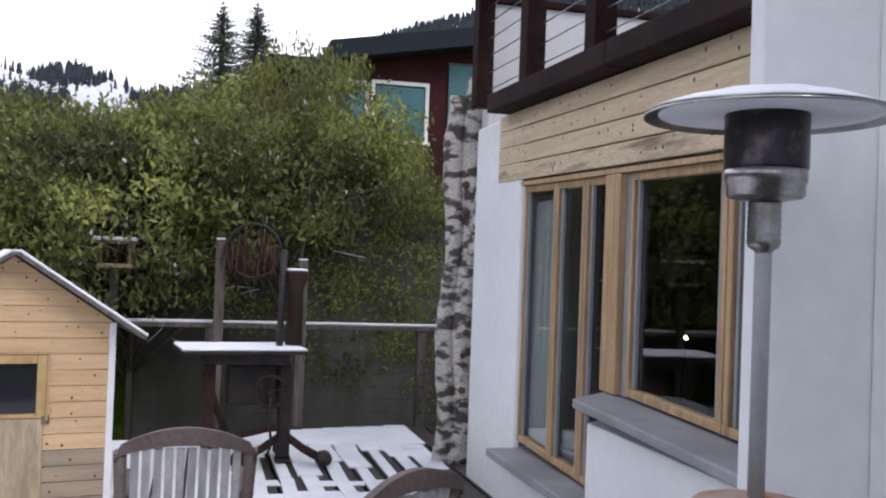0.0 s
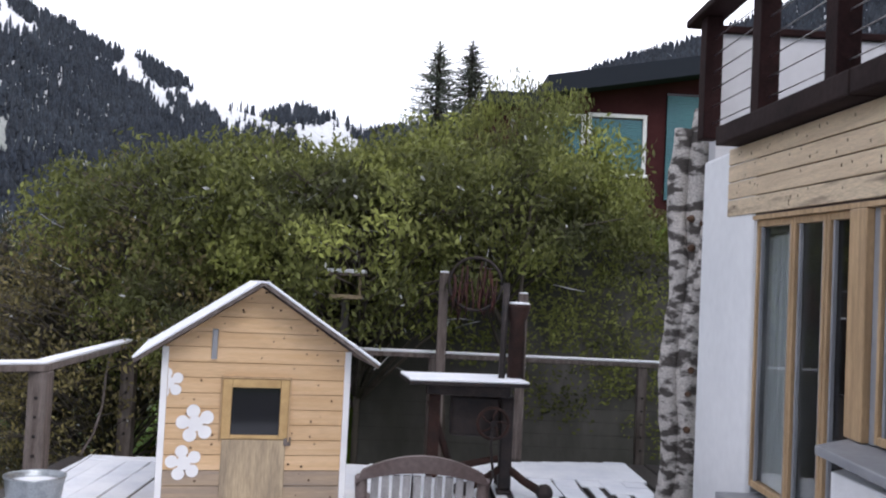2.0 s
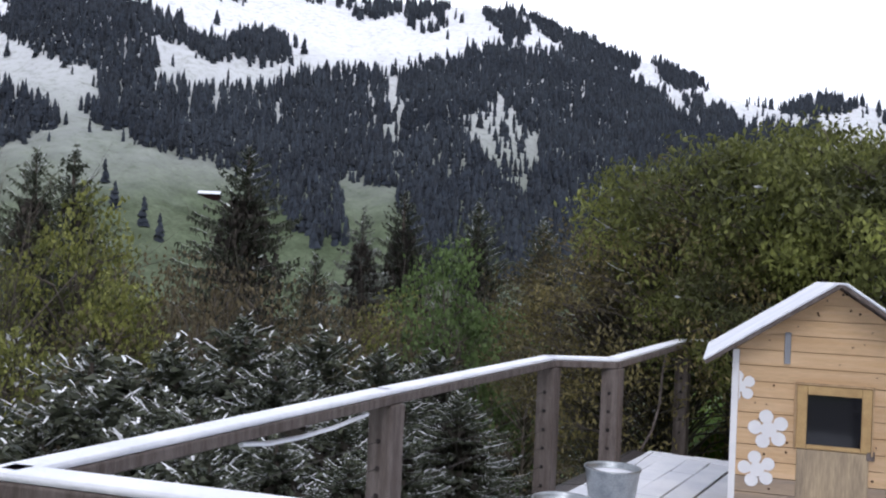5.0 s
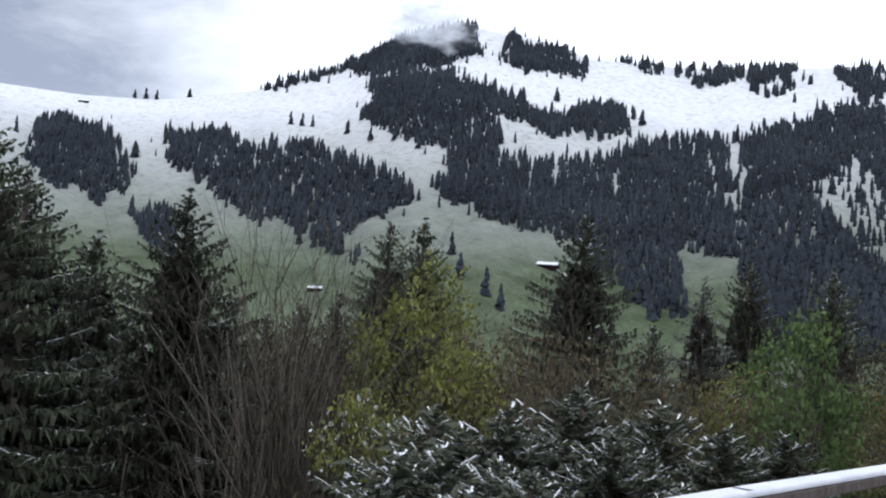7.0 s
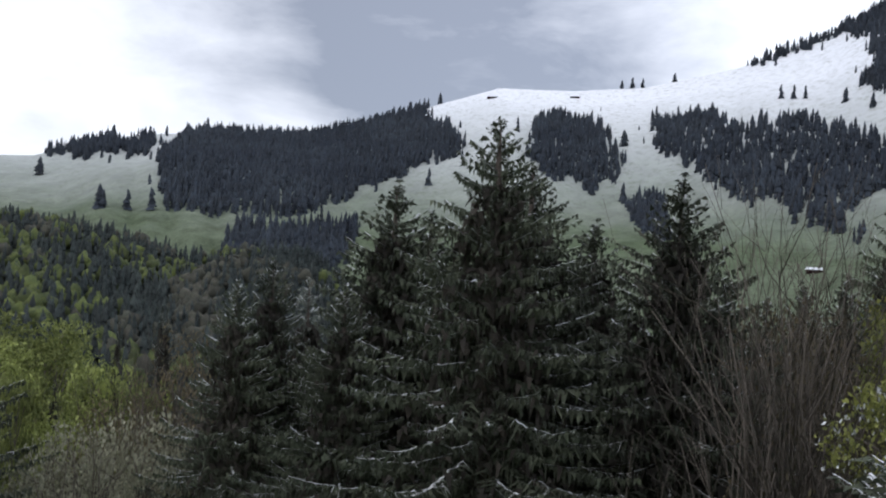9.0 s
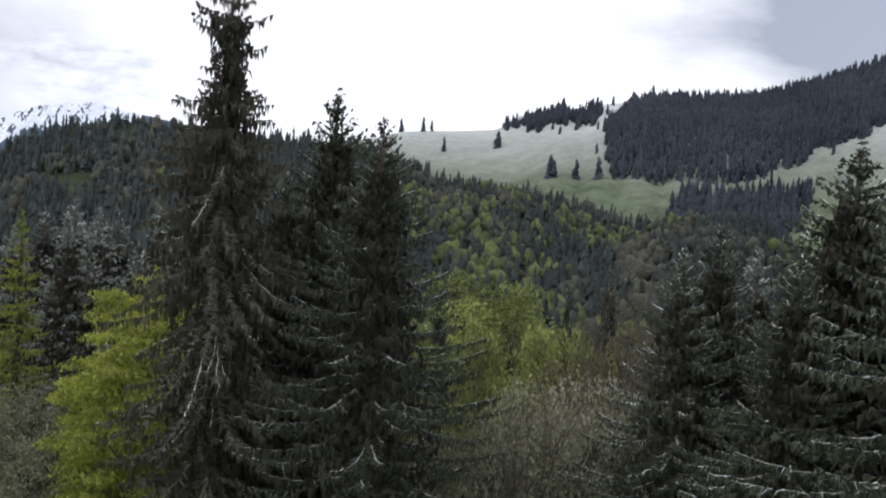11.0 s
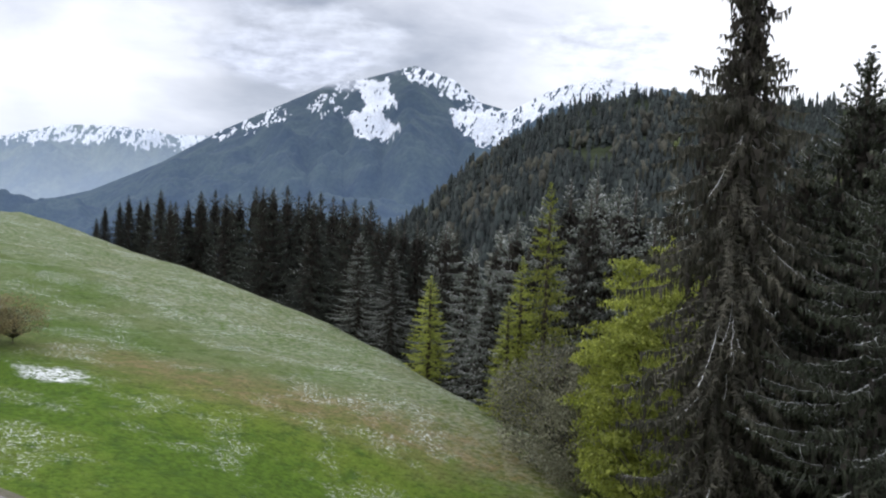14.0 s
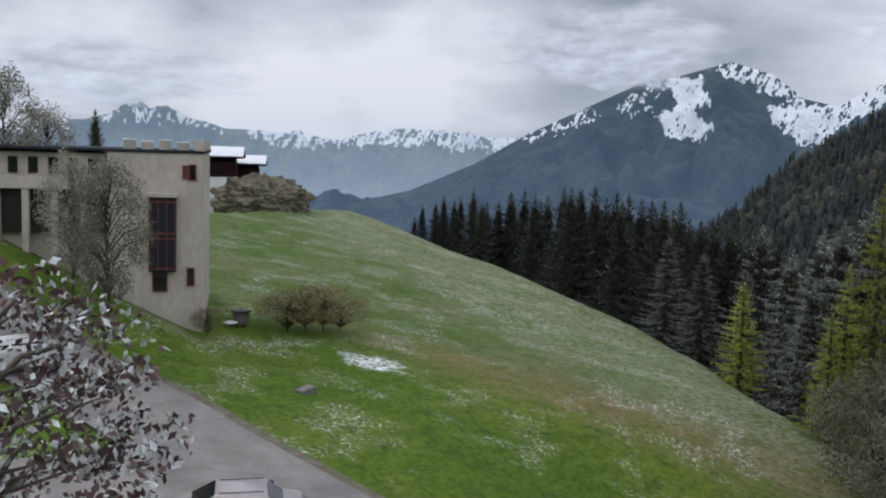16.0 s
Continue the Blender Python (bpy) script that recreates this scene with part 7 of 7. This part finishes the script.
def neighbour_house():
    t = thing("house", pose(0, 18, 0), "dark red timber house with flat blue-grey roof and teal shutters", "house")
    part("wall", boxed((0.9, 0, 1.5), (9.0, 6.0, 5.2), 0.0), M_REDBOARD, t)
    bm = bmesh.new()
    a = [bm.verts.new(p) for p in ((2.2, -0.5, 5.38), (9.6, -0.5, 6.72), (9.6, 6.4, 6.72), (2.2, 6.4, 5.38), (2.2, -0.5, 5.72), (9.6, -0.5, 7.06), (9.6, 6.4, 7.06), (2.2, 6.4, 5.72))]
    for q in ((0, 3, 2, 1), (4, 5, 6, 7), (0, 1, 5, 4), (1, 2, 6, 5), (2, 3, 7, 6), (3, 0, 4, 7)):
        bm.faces.new([a[i] for i in q])
    part("roof", bm, M_ROOFDARK, t, "blue-grey roof edge")
    gable = bmesh.new()
    g_ = [gable.verts.new(p) for p in ((2.22, 0, 5.202), (9.0, 0, 5.202), (9.0, 0, 6.6), (2.22, 0, 5.5), (2.22, 5.9, 5.202), (9.0, 5.9, 5.202), (9.0, 5.9, 6.6), (2.22, 5.9, 5.5))]
    for q in ((0, 1, 2, 3), (7, 6, 5, 4), (0, 4, 5, 1), (1, 5, 6, 2), (2, 6, 7, 3), (3, 7, 4, 0)):
        gable.faces.new([g_[i] for i in q])
    part("gable_wall", gable, M_REDBOARD, t)
    part("side_roof", boxed((1.1, -0.3, 5.2), (2.196, 6.0, 5.42), 0.01), M_ROOFDARK, t, "lower dark roof slab")
    def win(x0, x1, z0, z1, shutter_only=False):
        w = part("window", boxed((x0, -0.03, z0), (x1, -0.002, z1), 0.004), M_DARKGLASS, t)
        n = int((z1 - z0) / 0.05)
        for k in range(n):
            z = z0 + 0.05 * k
            part("slat", boxed((x0 + 0.01, -0.06, z + 0.003), (x1 - 0.01, -0.035, z + 0.045), 0.0, pose(0, 0, 0)), M_SHUTTER, w)
        if not shutter_only:
            for lo, hi in (((x0 - 0.07, -0.09, z0 - 0.06), (x0, -0.031, z1 + 0.07)), ((x1, -0.09, z0 - 0.06), (x1 + 0.07, -0.031, z1 + 0.07)), ((x0 + 0.001, -0.09, z1), (x1 - 0.001, -0.031, z1 + 0.07))):
                part("frame", boxed(lo, hi, 0.005), M_WHITEPAINT, w)
            part("sill", boxed((x0 - 0.1, -0.16, z0 - 0.13), (x1 + 0.1, -0.031, z0 - 0.062), 0.01), M_WHITEPAINT, w, "white sill with snow")
    win(2.3, 2.92, 4.1, 5.04)
    win(3.1, 4.06, 4.1, 5.08)
    win(4.5, 5.4, 3.6, 5.6, True)


neighbour_house()
for i, (az, el, d) in enumerate([(-1.8, 14.7, 52), (-3.75, 14.8, 53)]):
    x, y, top = spot(az, el, d)
    foot = float(land(x, y))
    k = (top - foot) / 20
    t = thing("spruce_tree", Matrix.LocRotScale((x, y, foot), Euler((0, 0, i)), (k * 1.8, k * 1.8, k)), "open grey-green spruce behind the neighbouring house", "spruce tree", "spruces behind the house")
    for name, me in (("trunk", SPRUCE_OPEN[1]), ("crown", SPRUCE_OPEN[0])):
        new(name, me).parent = t

# ---- road, cars and the concrete building across the meadow ----
ROAD = [(-26, -6), (-21, -14), (-16.8, -22), (-13.4, -30), (-10.5, -38), (-7.6, -45), (-1.5, -49.5), (8, -52), (20, -53)]


def ribbon(name, line, left, right, lift, material, label, category):
    """A strip laid on the ground along a smooth line."""
    p = np.array(line, float)
    t = np.linspace(0, len(p) - 1, 120)
    c = np.stack([np.interp(t, range(len(p)), p[:, 0]), np.interp(t, range(len(p)), p[:, 1])], 1)
    k = np.ones(15) / 15
    c[7:-7] = np.stack([np.convolve(c[:, 0], k, "valid"), np.convolve(c[:, 1], k, "valid")], 1)
    d = np.gradient(c, axis=0)
    d /= np.linalg.norm(d, axis=1)[:, None]
    nrm = np.stack([-d[:, 1], d[:, 0]], 1)
    offs = np.linspace(left, right, 12)
    P = c[:, None] + nrm[:, None] * offs[None, :, None]
    Z = land(P[..., 0], P[..., 1]) + lift
    v = np.concatenate([P, Z[..., None]], -1).reshape(-1, 3)
    i, j = np.meshgrid(np.arange(119), np.arange(11), indexing="ij")
    q = (i * 12 + j).ravel()
    me = from_arrays(name, v, np.stack([q, q + 12, q + 13, q + 1], 1)[:, ::-1], material, smooth=True)
    return tagged(new(name, me), label, category, kind="structure")


ribbon("road", ROAD, -2.4, 3.4, 0.13, M_ROADGREY, "worn grey asphalt lane through the meadow", "road")
ribbon("road_yard", [(-18.4, -19), (-16.8, -22), (-13.4, -30), (-11.0, -36.6)], 3.3, 9.5, 0.126, M_ROADGREY, "worn asphalt yard beside the lane", "road")
ribbon("road_verge", ROAD, -3.0, -2.4, 0.10, M_VERGE, "gravelly grass verge along the lane", "verge")


def car(x, y, z, turn, paint, label):
    t = thing("car", pose(x, y, z, 0, 0, turn) @ Matrix.Scale(1.08, 4), label, "car", "parked cars")
    side = [(-2.15, 0.35), (-2.2, 0.75), (-1.95, 0.95), (-1.5, 1.02), (-0.95, 1.40), (0.4, 1.46), (1.15, 1.05), (1.95, 0.88), (2.15, 0.7), (2.15, 0.35)]
    bm = bmesh.new()
    rows = []
    for yy, inset in ((-0.86, 0.0), (-0.8, 0.0), (0.8, 0.0), (0.86, 0.0)):
        rows.append([bm.verts.new((px, yy * (0.8 if pz > 1.1 else 1.0), pz)) for px, pz in side])
    for a, b in zip(rows, rows[1:]):
        for i in range(len(side)):
            bm.faces.new((a[i], a[(i + 1) % len(side)], b[(i + 1) % len(side)], b[i])).smooth = True
    bm.faces.new(rows[0]), bm.faces.new(rows[-1][::-1])
    bmesh.ops.recalc_face_normals(bm, faces=bm.faces)
    part("body", bm, paint, t)
    for px0, pz0, px1, pz1, nm in ((0.46, 1.44, 1.12, 1.08, "windscreen"), (-1.02, 1.37, -1.46, 1.05, "rear_window")):
        bm = bmesh.new()
        v = [bm.verts.new(p) for p in ((px0, -0.6, pz0 + 0.012), (px0, 0.6, pz0 + 0.012), (px1, 0.72, pz1 + 0.012), (px1, -0.72, pz1 + 0.012))]
        f = bm.faces.new(v)
        e = bmesh.ops.extrude_face_region(bm, geom=[f])
        bmesh.ops.translate(bm, vec=(0, 0, 0.008), verts=[q for q in e["geom"] if isinstance(q, bmesh.types.BMVert)])
        part(nm, bm, M_DARKGLASS, t)
    for sx in (-1, 1):
        part("side_window", boxed((-1.2, sx * 0.75 - 0.02, 1.06), (0.7, sx * 0.75 + 0.02, 1.32), 0.02), M_DARKGLASS, t)
        for wx in (-1.35, 1.35):
            bm = bmesh.new()
            lathe(bm, [(0.2, -0.1), (0.31, -0.1), (0.33, -0.06), (0.33, 0.06), (0.31, 0.1), (0.2, 0.1)], 24, pose(wx, sx * 0.8, 0.33, 90))
            wheel = part("wheel", bm, M_TYRE, t)
            bm = bmesh.new()
            lathe(bm, [(0.05, -0.105), (0.2, -0.1), (0.2, 0.1), (0.05, 0.105)], 20, pose(wx, sx * 0.8, 0.33, 90))
            part("rim", bm, M_STEEL, wheel)
    part("roof_rail", boxed((-0.9, -0.56, 1.452), (0.35, -0.53, 1.48), 0.008), M_IRON, t)
    part("roof_rail", boxed((-0.9, 0.53, 1.452), (0.35, 0.56, 1.48), 0.008), M_IRON, t)
    return t


cx, cy, _ = spot(163.2, -20, 29.6)
car(cx, cy, float(land(cx, cy)) + 0.135, -17, M_CARPAINT, "silver estate car parked on the lane below")
cx, cy, _ = spot(175.4, -5, 45)
car(cx, cy, float(land(cx, cy)) + 0.02, 15, M_CARWHITE, "white car parked before the concrete building")


def concrete_building():
    corner = Vector((*spot(165.2, 0, 57)[:2], 0))
    end = Vector((*spot(176.4, 0, 58.5)[:2], 0))
    along = end - corner
    m = Matrix.Translation(corner) @ Matrix.Rotation(math.atan2(along.y, along.x), 4, "Z")
    t = thing("concrete_building", m, "raw concrete apartment block with red-framed windows", "building")
    # local x runs along the front, y towards the meadow side is negative behind
    top = 1.02
    back = 1 if (Vector((0, 1, 0)) @ m.to_3x3().transposed()).y < 0 else -1
    b0, b1 = (0.0, 12.0 * back) if back > 0 else (12.0 * back, 0.0)
    f = 0.0
    o = -back
    def face(x0, x1, z0, z1, d0, d1):
        lo, hi = sorted((o * d0, o * d1))
        return (x0, lo, z0), (x1, hi, z1)
    part("wall", boxed((0.0, b0, -14), (5.2, b1, top), 0.02), M_RAWCONCRETE, t)
    part("wall", boxed((5.204, b0 - back * -0.6 if back > 0 else b0, -14), (24.0, b1 if back > 0 else b1 - 0.6, top - 0.15), 0.02), M_RAWCONCRETE, t)
    part("roof_edge", boxed((-0.1, b0 - 0.1, top + 0.002), (24.0, b1 + 0.1, top + 0.14), 0.02), M_ROOFDARK, t)
    part("corner_parapet", boxed((-0.05, b0, top + 0.142), (0.5, b0 + 3 if back > 0 else b1, top + 0.75), 0.02), M_RAWCONCRETE, t)
    for k, x in enumerate((0.9, 1.9, 2.9, 3.9)):
        c = part("chimney", boxed((x, 2.0 * back - 0.3, top + 0.142), (x + 0.62, 2.0 * back + 0.3, top + 0.55 + 0.1 * (k % 2)), 0.02), M_RAWCONCRETE, t)
        part("snow", boxed((x - 0.03, 2.0 * back - 0.33, top + 0.552 + 0.1 * (k % 2)), (x + 0.65, 2.0 * back + 0.33, top + 0.63 + 0.1 * (k % 2)), 0.03), M_SNOW, c)
    def window(x0, x1, z0, z1, shutter=0):
        w = part("window", boxed(*face(x0, x1, z0, z1, 0.004, 0.05), 0.0), M_DARKGLASS, t)
        for a, b, c, d in ((x0 - 0.07, x0, z0 - 0.07, z1 + 0.07), (x1, x1 + 0.07, z0 - 0.07, z1 + 0.07), (x0 + 0.002, x1 - 0.002, z1, z1 + 0.07), (x0 + 0.002, x1 - 0.002, z0 - 0.07, z0)):
            part("frame", boxed(*face(a, b, c, d, 0.004, 0.09), 0.0), M_REDFRAME, w)
        if shutter:
            part("shutter", boxed(*face(x1 + 0.09, x1 + 0.09 + shutter, z0, z1, 0.005, 0.06), 0.0), M_REDFRAME, w)
    window(0.42, 0.72, -0.45, 0.33, 0.32)
    window(0.5, 0.8, -6.5, -5.6)
    window(2.0, 2.7, -6.85, -5.85)
    bay = part("bay_window", boxed(*face(1.45, 2.95, -5.75, -1.5, 0.004, 0.35), 0.03), M_ROOFDARK, t, "dark bay window over two storeys")
    for k in range(4):
        part("mullion", boxed(*face(1.48 + 0.46 * k, 1.54 + 0.46 * k, -5.65, -1.6, 0.352, 0.40), 0.0), M_REDFRAME, bay)
    for z in (-5.6, -3.9, -3.6, -1.8):
        part("transom", boxed(*face(1.55, 2.85, z, z + 0.1, 0.352, 0.38), 0.0), M_REDFRAME, bay)
    part("cap", boxed(*face(1.35, 3.05, -1.49, -1.25, 0.004, 0.5), 0.02), M_RAWCONCRETE, bay)
    for k in range(10):
        x = 5.8 + 1.05 * k
        w = part("window", boxed(x0y(x, 0.5, -0.3, 0.6, o)[0], x0y(x, 0.5, -0.3, 0.6, o)[1], 0.0), M_DARKGLASS, t)
    part("band", boxed(*face(5.21, 24, -1.15, -0.45, -0.5, 0.35), 0.02), M_RAWCONCRETE, t, "concrete balcony band")
    # black slab before the wall paints the open floor's shade
    part("recess_shade_slab", boxed(*face(5.21, 24, -3.6, -1.17, -0.55, -0.2), 0.0), M_IRON, t, "black slab standing in for the shade of the open ground floor")
    for k in range(8):
        part("pier", boxed(*face(6.3 + 1.5 * k, 6.65 + 1.5 * k, -8.5, -1.16, -0.15, 0.3), 0.02), M_RAWCONCRETE, t)


def alp_hut(az, el, w, label):
    """A small hut on the mountain pasture."""
    ss = np.linspace(0.1, 1, 600)
    xx, yy, zz, rr = ALP.at(np.full(600, az), ss)
    k = int(np.argmin(np.abs(np.degrees(np.arctan2(zz - EYE[2], rr)) - el)))
    t = thing("alp_hut", pose(float(xx[k]), float(yy[k]), float(zz[k]), 0, 0, az - 10), label, "hut", "huts on the mountain")
    part("wall", boxed((-w / 2, -w * 0.3, -2.5), (w / 2, w * 0.3, 1.3), 0.05), M_POST, t)
    for sy in (-1, 1):
        lo, hi = ((-w * 0.55, 0, 0), (w * 0.55, w * 0.42, 0.3)) if sy > 0 else ((-w * 0.55, -w * 0.42, 0), (w * 0.55, 0, 0.3))
        part("roof", boxed(lo, hi, 0.05, pose(0, 0, 1.3 + w * 0.15, -sy * 22, 0, 0)), M_SNOW, t, "snow-covered roof")


M_REDFRAME = mat("red_painted_frames", (0.16, 0.035, 0.025), 0.6, scale=2, second=(0.11, 0.03, 0.022))


def x0y(x, w, z0, z1, o):
    lo, hi = sorted((o * -0.57, o * -0.5))
    return (x, lo, z0), (x + w, hi, z1)


concrete_building()


def chalet(az, d, w, h, turn, label):
    x, y, _ = spot(az, 0, d)
    z = float(land(x, y)) + 3.2
    t = thing("chalet", pose(x, y, z, 0, 0, turn), label, "chalet", "chalets on the ridge")
    part("base", boxed((-w / 2, -w / 2, -6), (w / 2, w / 2, h * 0.38), 0.05), M_WHITEPAINT, t)
    part("upper_floor", boxed((-w / 2 - 0.1, -w / 2 - 0.1, h * 0.382), (w / 2 + 0.1, w / 2 + 0.1, h * 0.72), 0.03), M_POST, t)
    part("balcony", boxed((-w / 2 - 0.9, -w / 2 - 1.0, h * 0.36), (w / 2 + 0.9, -w / 2 - 0.1, h * 0.5), 0.03), M_POST, t)
    for sx in (-1, 1):
        lo, hi = ((0, -w / 2 - 1.2, 0), (w * 0.72, w / 2 + 1.2, 0.25)) if sx > 0 else ((-w * 0.72, -w / 2 - 1.2, 0), (0, w / 2 + 1.2, 0.25))
        r = part("roof", boxed(lo, hi, 0.03, pose(0, 0, h, 0, sx * 24, 0)), M_POST, t)
        part("snow", boxed((lo[0], lo[1], 0.255), (hi[0], hi[1], 0.42), 0.06, pose(0, 0, h, 0, sx * 24, 0)), M_SNOW, r)
    bm = bmesh.new()
    v = [bm.verts.new(p) for p in ((-w / 2, -w / 2, h * 0.722), (w / 2, -w / 2, h * 0.722), (0, -w / 2, h - 0.02), (-w / 2, w / 2, h * 0.722), (w / 2, w / 2, h * 0.722), (0, w / 2, h - 0.02))]
    for q in ((0, 1, 2), (5, 4, 3), (0, 3, 4, 1), (1, 4, 5, 2), (2, 5, 3, 0)):
        bm.faces.new([v[i] for i in q])
    part("gable", bm, M_POST, t)
    for k in range(3):
        part("window", boxed((-w * 0.35 + k * w * 0.27, -w / 2 - 0.05, h * 0.12), (-w * 0.2 + k * w * 0.27, -w / 2 - 0.005, h * 0.27), 0.0), M_DARKGLASS, t)
    return t


for az, el, w, label in ((42.5, 3.3, 13, "long low alp hut with a white roof"), (76.8, 2.4, 12, "low alp hut with a white roof"), (70.0, 10.5, 12, "dark hut on the snowy crest"), (74.9, 10.3, 13, "dark hut on the snowy summit"), (56.2, 1.0, 8, "small alp hut with a white roof")):
    alp_hut(az, el, w, label)
chalet(164.4, 140, 4.4, 6.2, 70, "dark timber chalet with a snow-covered roof")
chalet(163.0, 146, 4.0, 5.4, 70, "smaller dark timber chalet with a snow-covered roof")
chalet(161.2, 150, 3.0, 2.4, 60, "low chalet with a pale snowy roof")


def scrub_mound():
    x, y, _ = spot(162.0, 0, 132)
    z = float(land(x, y))
    bm = bmesh.new()
    bmesh.ops.create_icosphere(bm, subdivisions=5, radius=1.0)
    for v in bm.verts:
        k = 1 + 0.25 * noise.noise(v.co * 3) + 0.14 * noise.noise(v.co * 9) + 0.08 * noise.noise(v.co * 25)
        v.co = Vector((v.co.x * 6.2 * k, v.co.y * 4 * k, v.co.z * 3.6 * k))
    ob = part("scrub_mound", bm, mat("dry_scrub", (0.20, 0.175, 0.13), 0.95, scale=0.7, second=(0.10, 0.10, 0.065), grain=0.4, bump=0.8, bump_scale=3))
    ob.location = (x, y, z + 2.0)
    tagged(ob, "mound of dry brown scrub below the chalets", "scrub", kind="stuff")


scrub_mound()

# ---- small things in the meadow ----
M_RUSTBUD = leaf_mat("rust_brown_buds", (0.25, 0.20, 0.095), (0.15, 0.13, 0.06))
FRUIT = leafy_tree("fruit_tree_crown", 4, 2.6, 0.22, 150, 4200, 0.11, 208, M_RUSTBUD, spread=0.22, limbs=1)
for az, d, h, w in ((160.3, 60, 2.4, 1.5), (159.3, 61, 2.9, 1.4), (158.2, 62, 3.0, 1.4), (157.2, 63, 2.2, 1.5), (164.9, 56, 1.7, 1.0)):
    x, y, _ = spot(az, 0, d)
    plant_leafy("fruit_tree", FRUIT, x, y, float(land(x, y)), h, "low spreading fruit tree with rusty brown buds", az, w, "tree", "fruit trees in the meadow")
x, y, _ = spot(163.0, 0, 60)
t = thing("bee_house", pose(x, y, float(land(x, y)), 0, 0, 20), "small wooden bee house with a snowy shelf", "bee house")
part("body", boxed((-0.4, -0.3, 0.2), (0.4, 0.3, 0.9), 0.02), M_GREYWOOD, t)
part("roof", boxed((-0.5, -0.4, 0.902), (0.5, 0.4, 1.0), 0.02), M_IRON, t)
part("shelf", boxed((0.41, -0.4, 0.3), (1.1, 0.3, 0.38), 0.02), M_SNOW, t)
for sx in (-0.3, 0.3):
    part("leg", boxed((sx - 0.05, -0.05, -0.3), (sx + 0.05, 0.05, 0.198), 0.01), M_GREYWOOD, t)
x, y, _ = spot(159.1, 0, 47)
t = thing("stone_block", pose(x, y, float(land(x, y)), 0, 4, 30), "grey stone block lying in the grass", "stone")
part("block", boxed((-0.48, -0.3, -0.2), (0.48, 0.3, 0.28), 0.07), M_GREYROCK, t)

# ---- trees before the building, and the plum tree below the deck ----
for az, el, d, sc in ((170.3, -0.9, 50, 0.8), (172.2, -0.6, 52, 0.7), (175.6, 3.8, 62, 0.8), (173.6, 1.8, 66, 0.6)):
    x, y, top = spot(az, el, d)
    foot = float(land(x, y))
    plant_leafy("budding_tree", MAPLEBUD, x, y, foot, top - foot, "slender grey tree coming into bud", az, 0.75, "tree", "trees by the building")
plant(SPRUCE_B, 171.1, 1.6, 90, "small dark spruce beyond the concrete building", 0.3, 0.6)
x, y, _ = spot(178.6, 0, 11.5)
foot = float(land(x, y))
plant_leafy("plum_tree", PLUM, x, y, foot, 0.75 - foot, "purple-leaved plum tree with snow on its leaves", 0.7, 1.0, "tree")
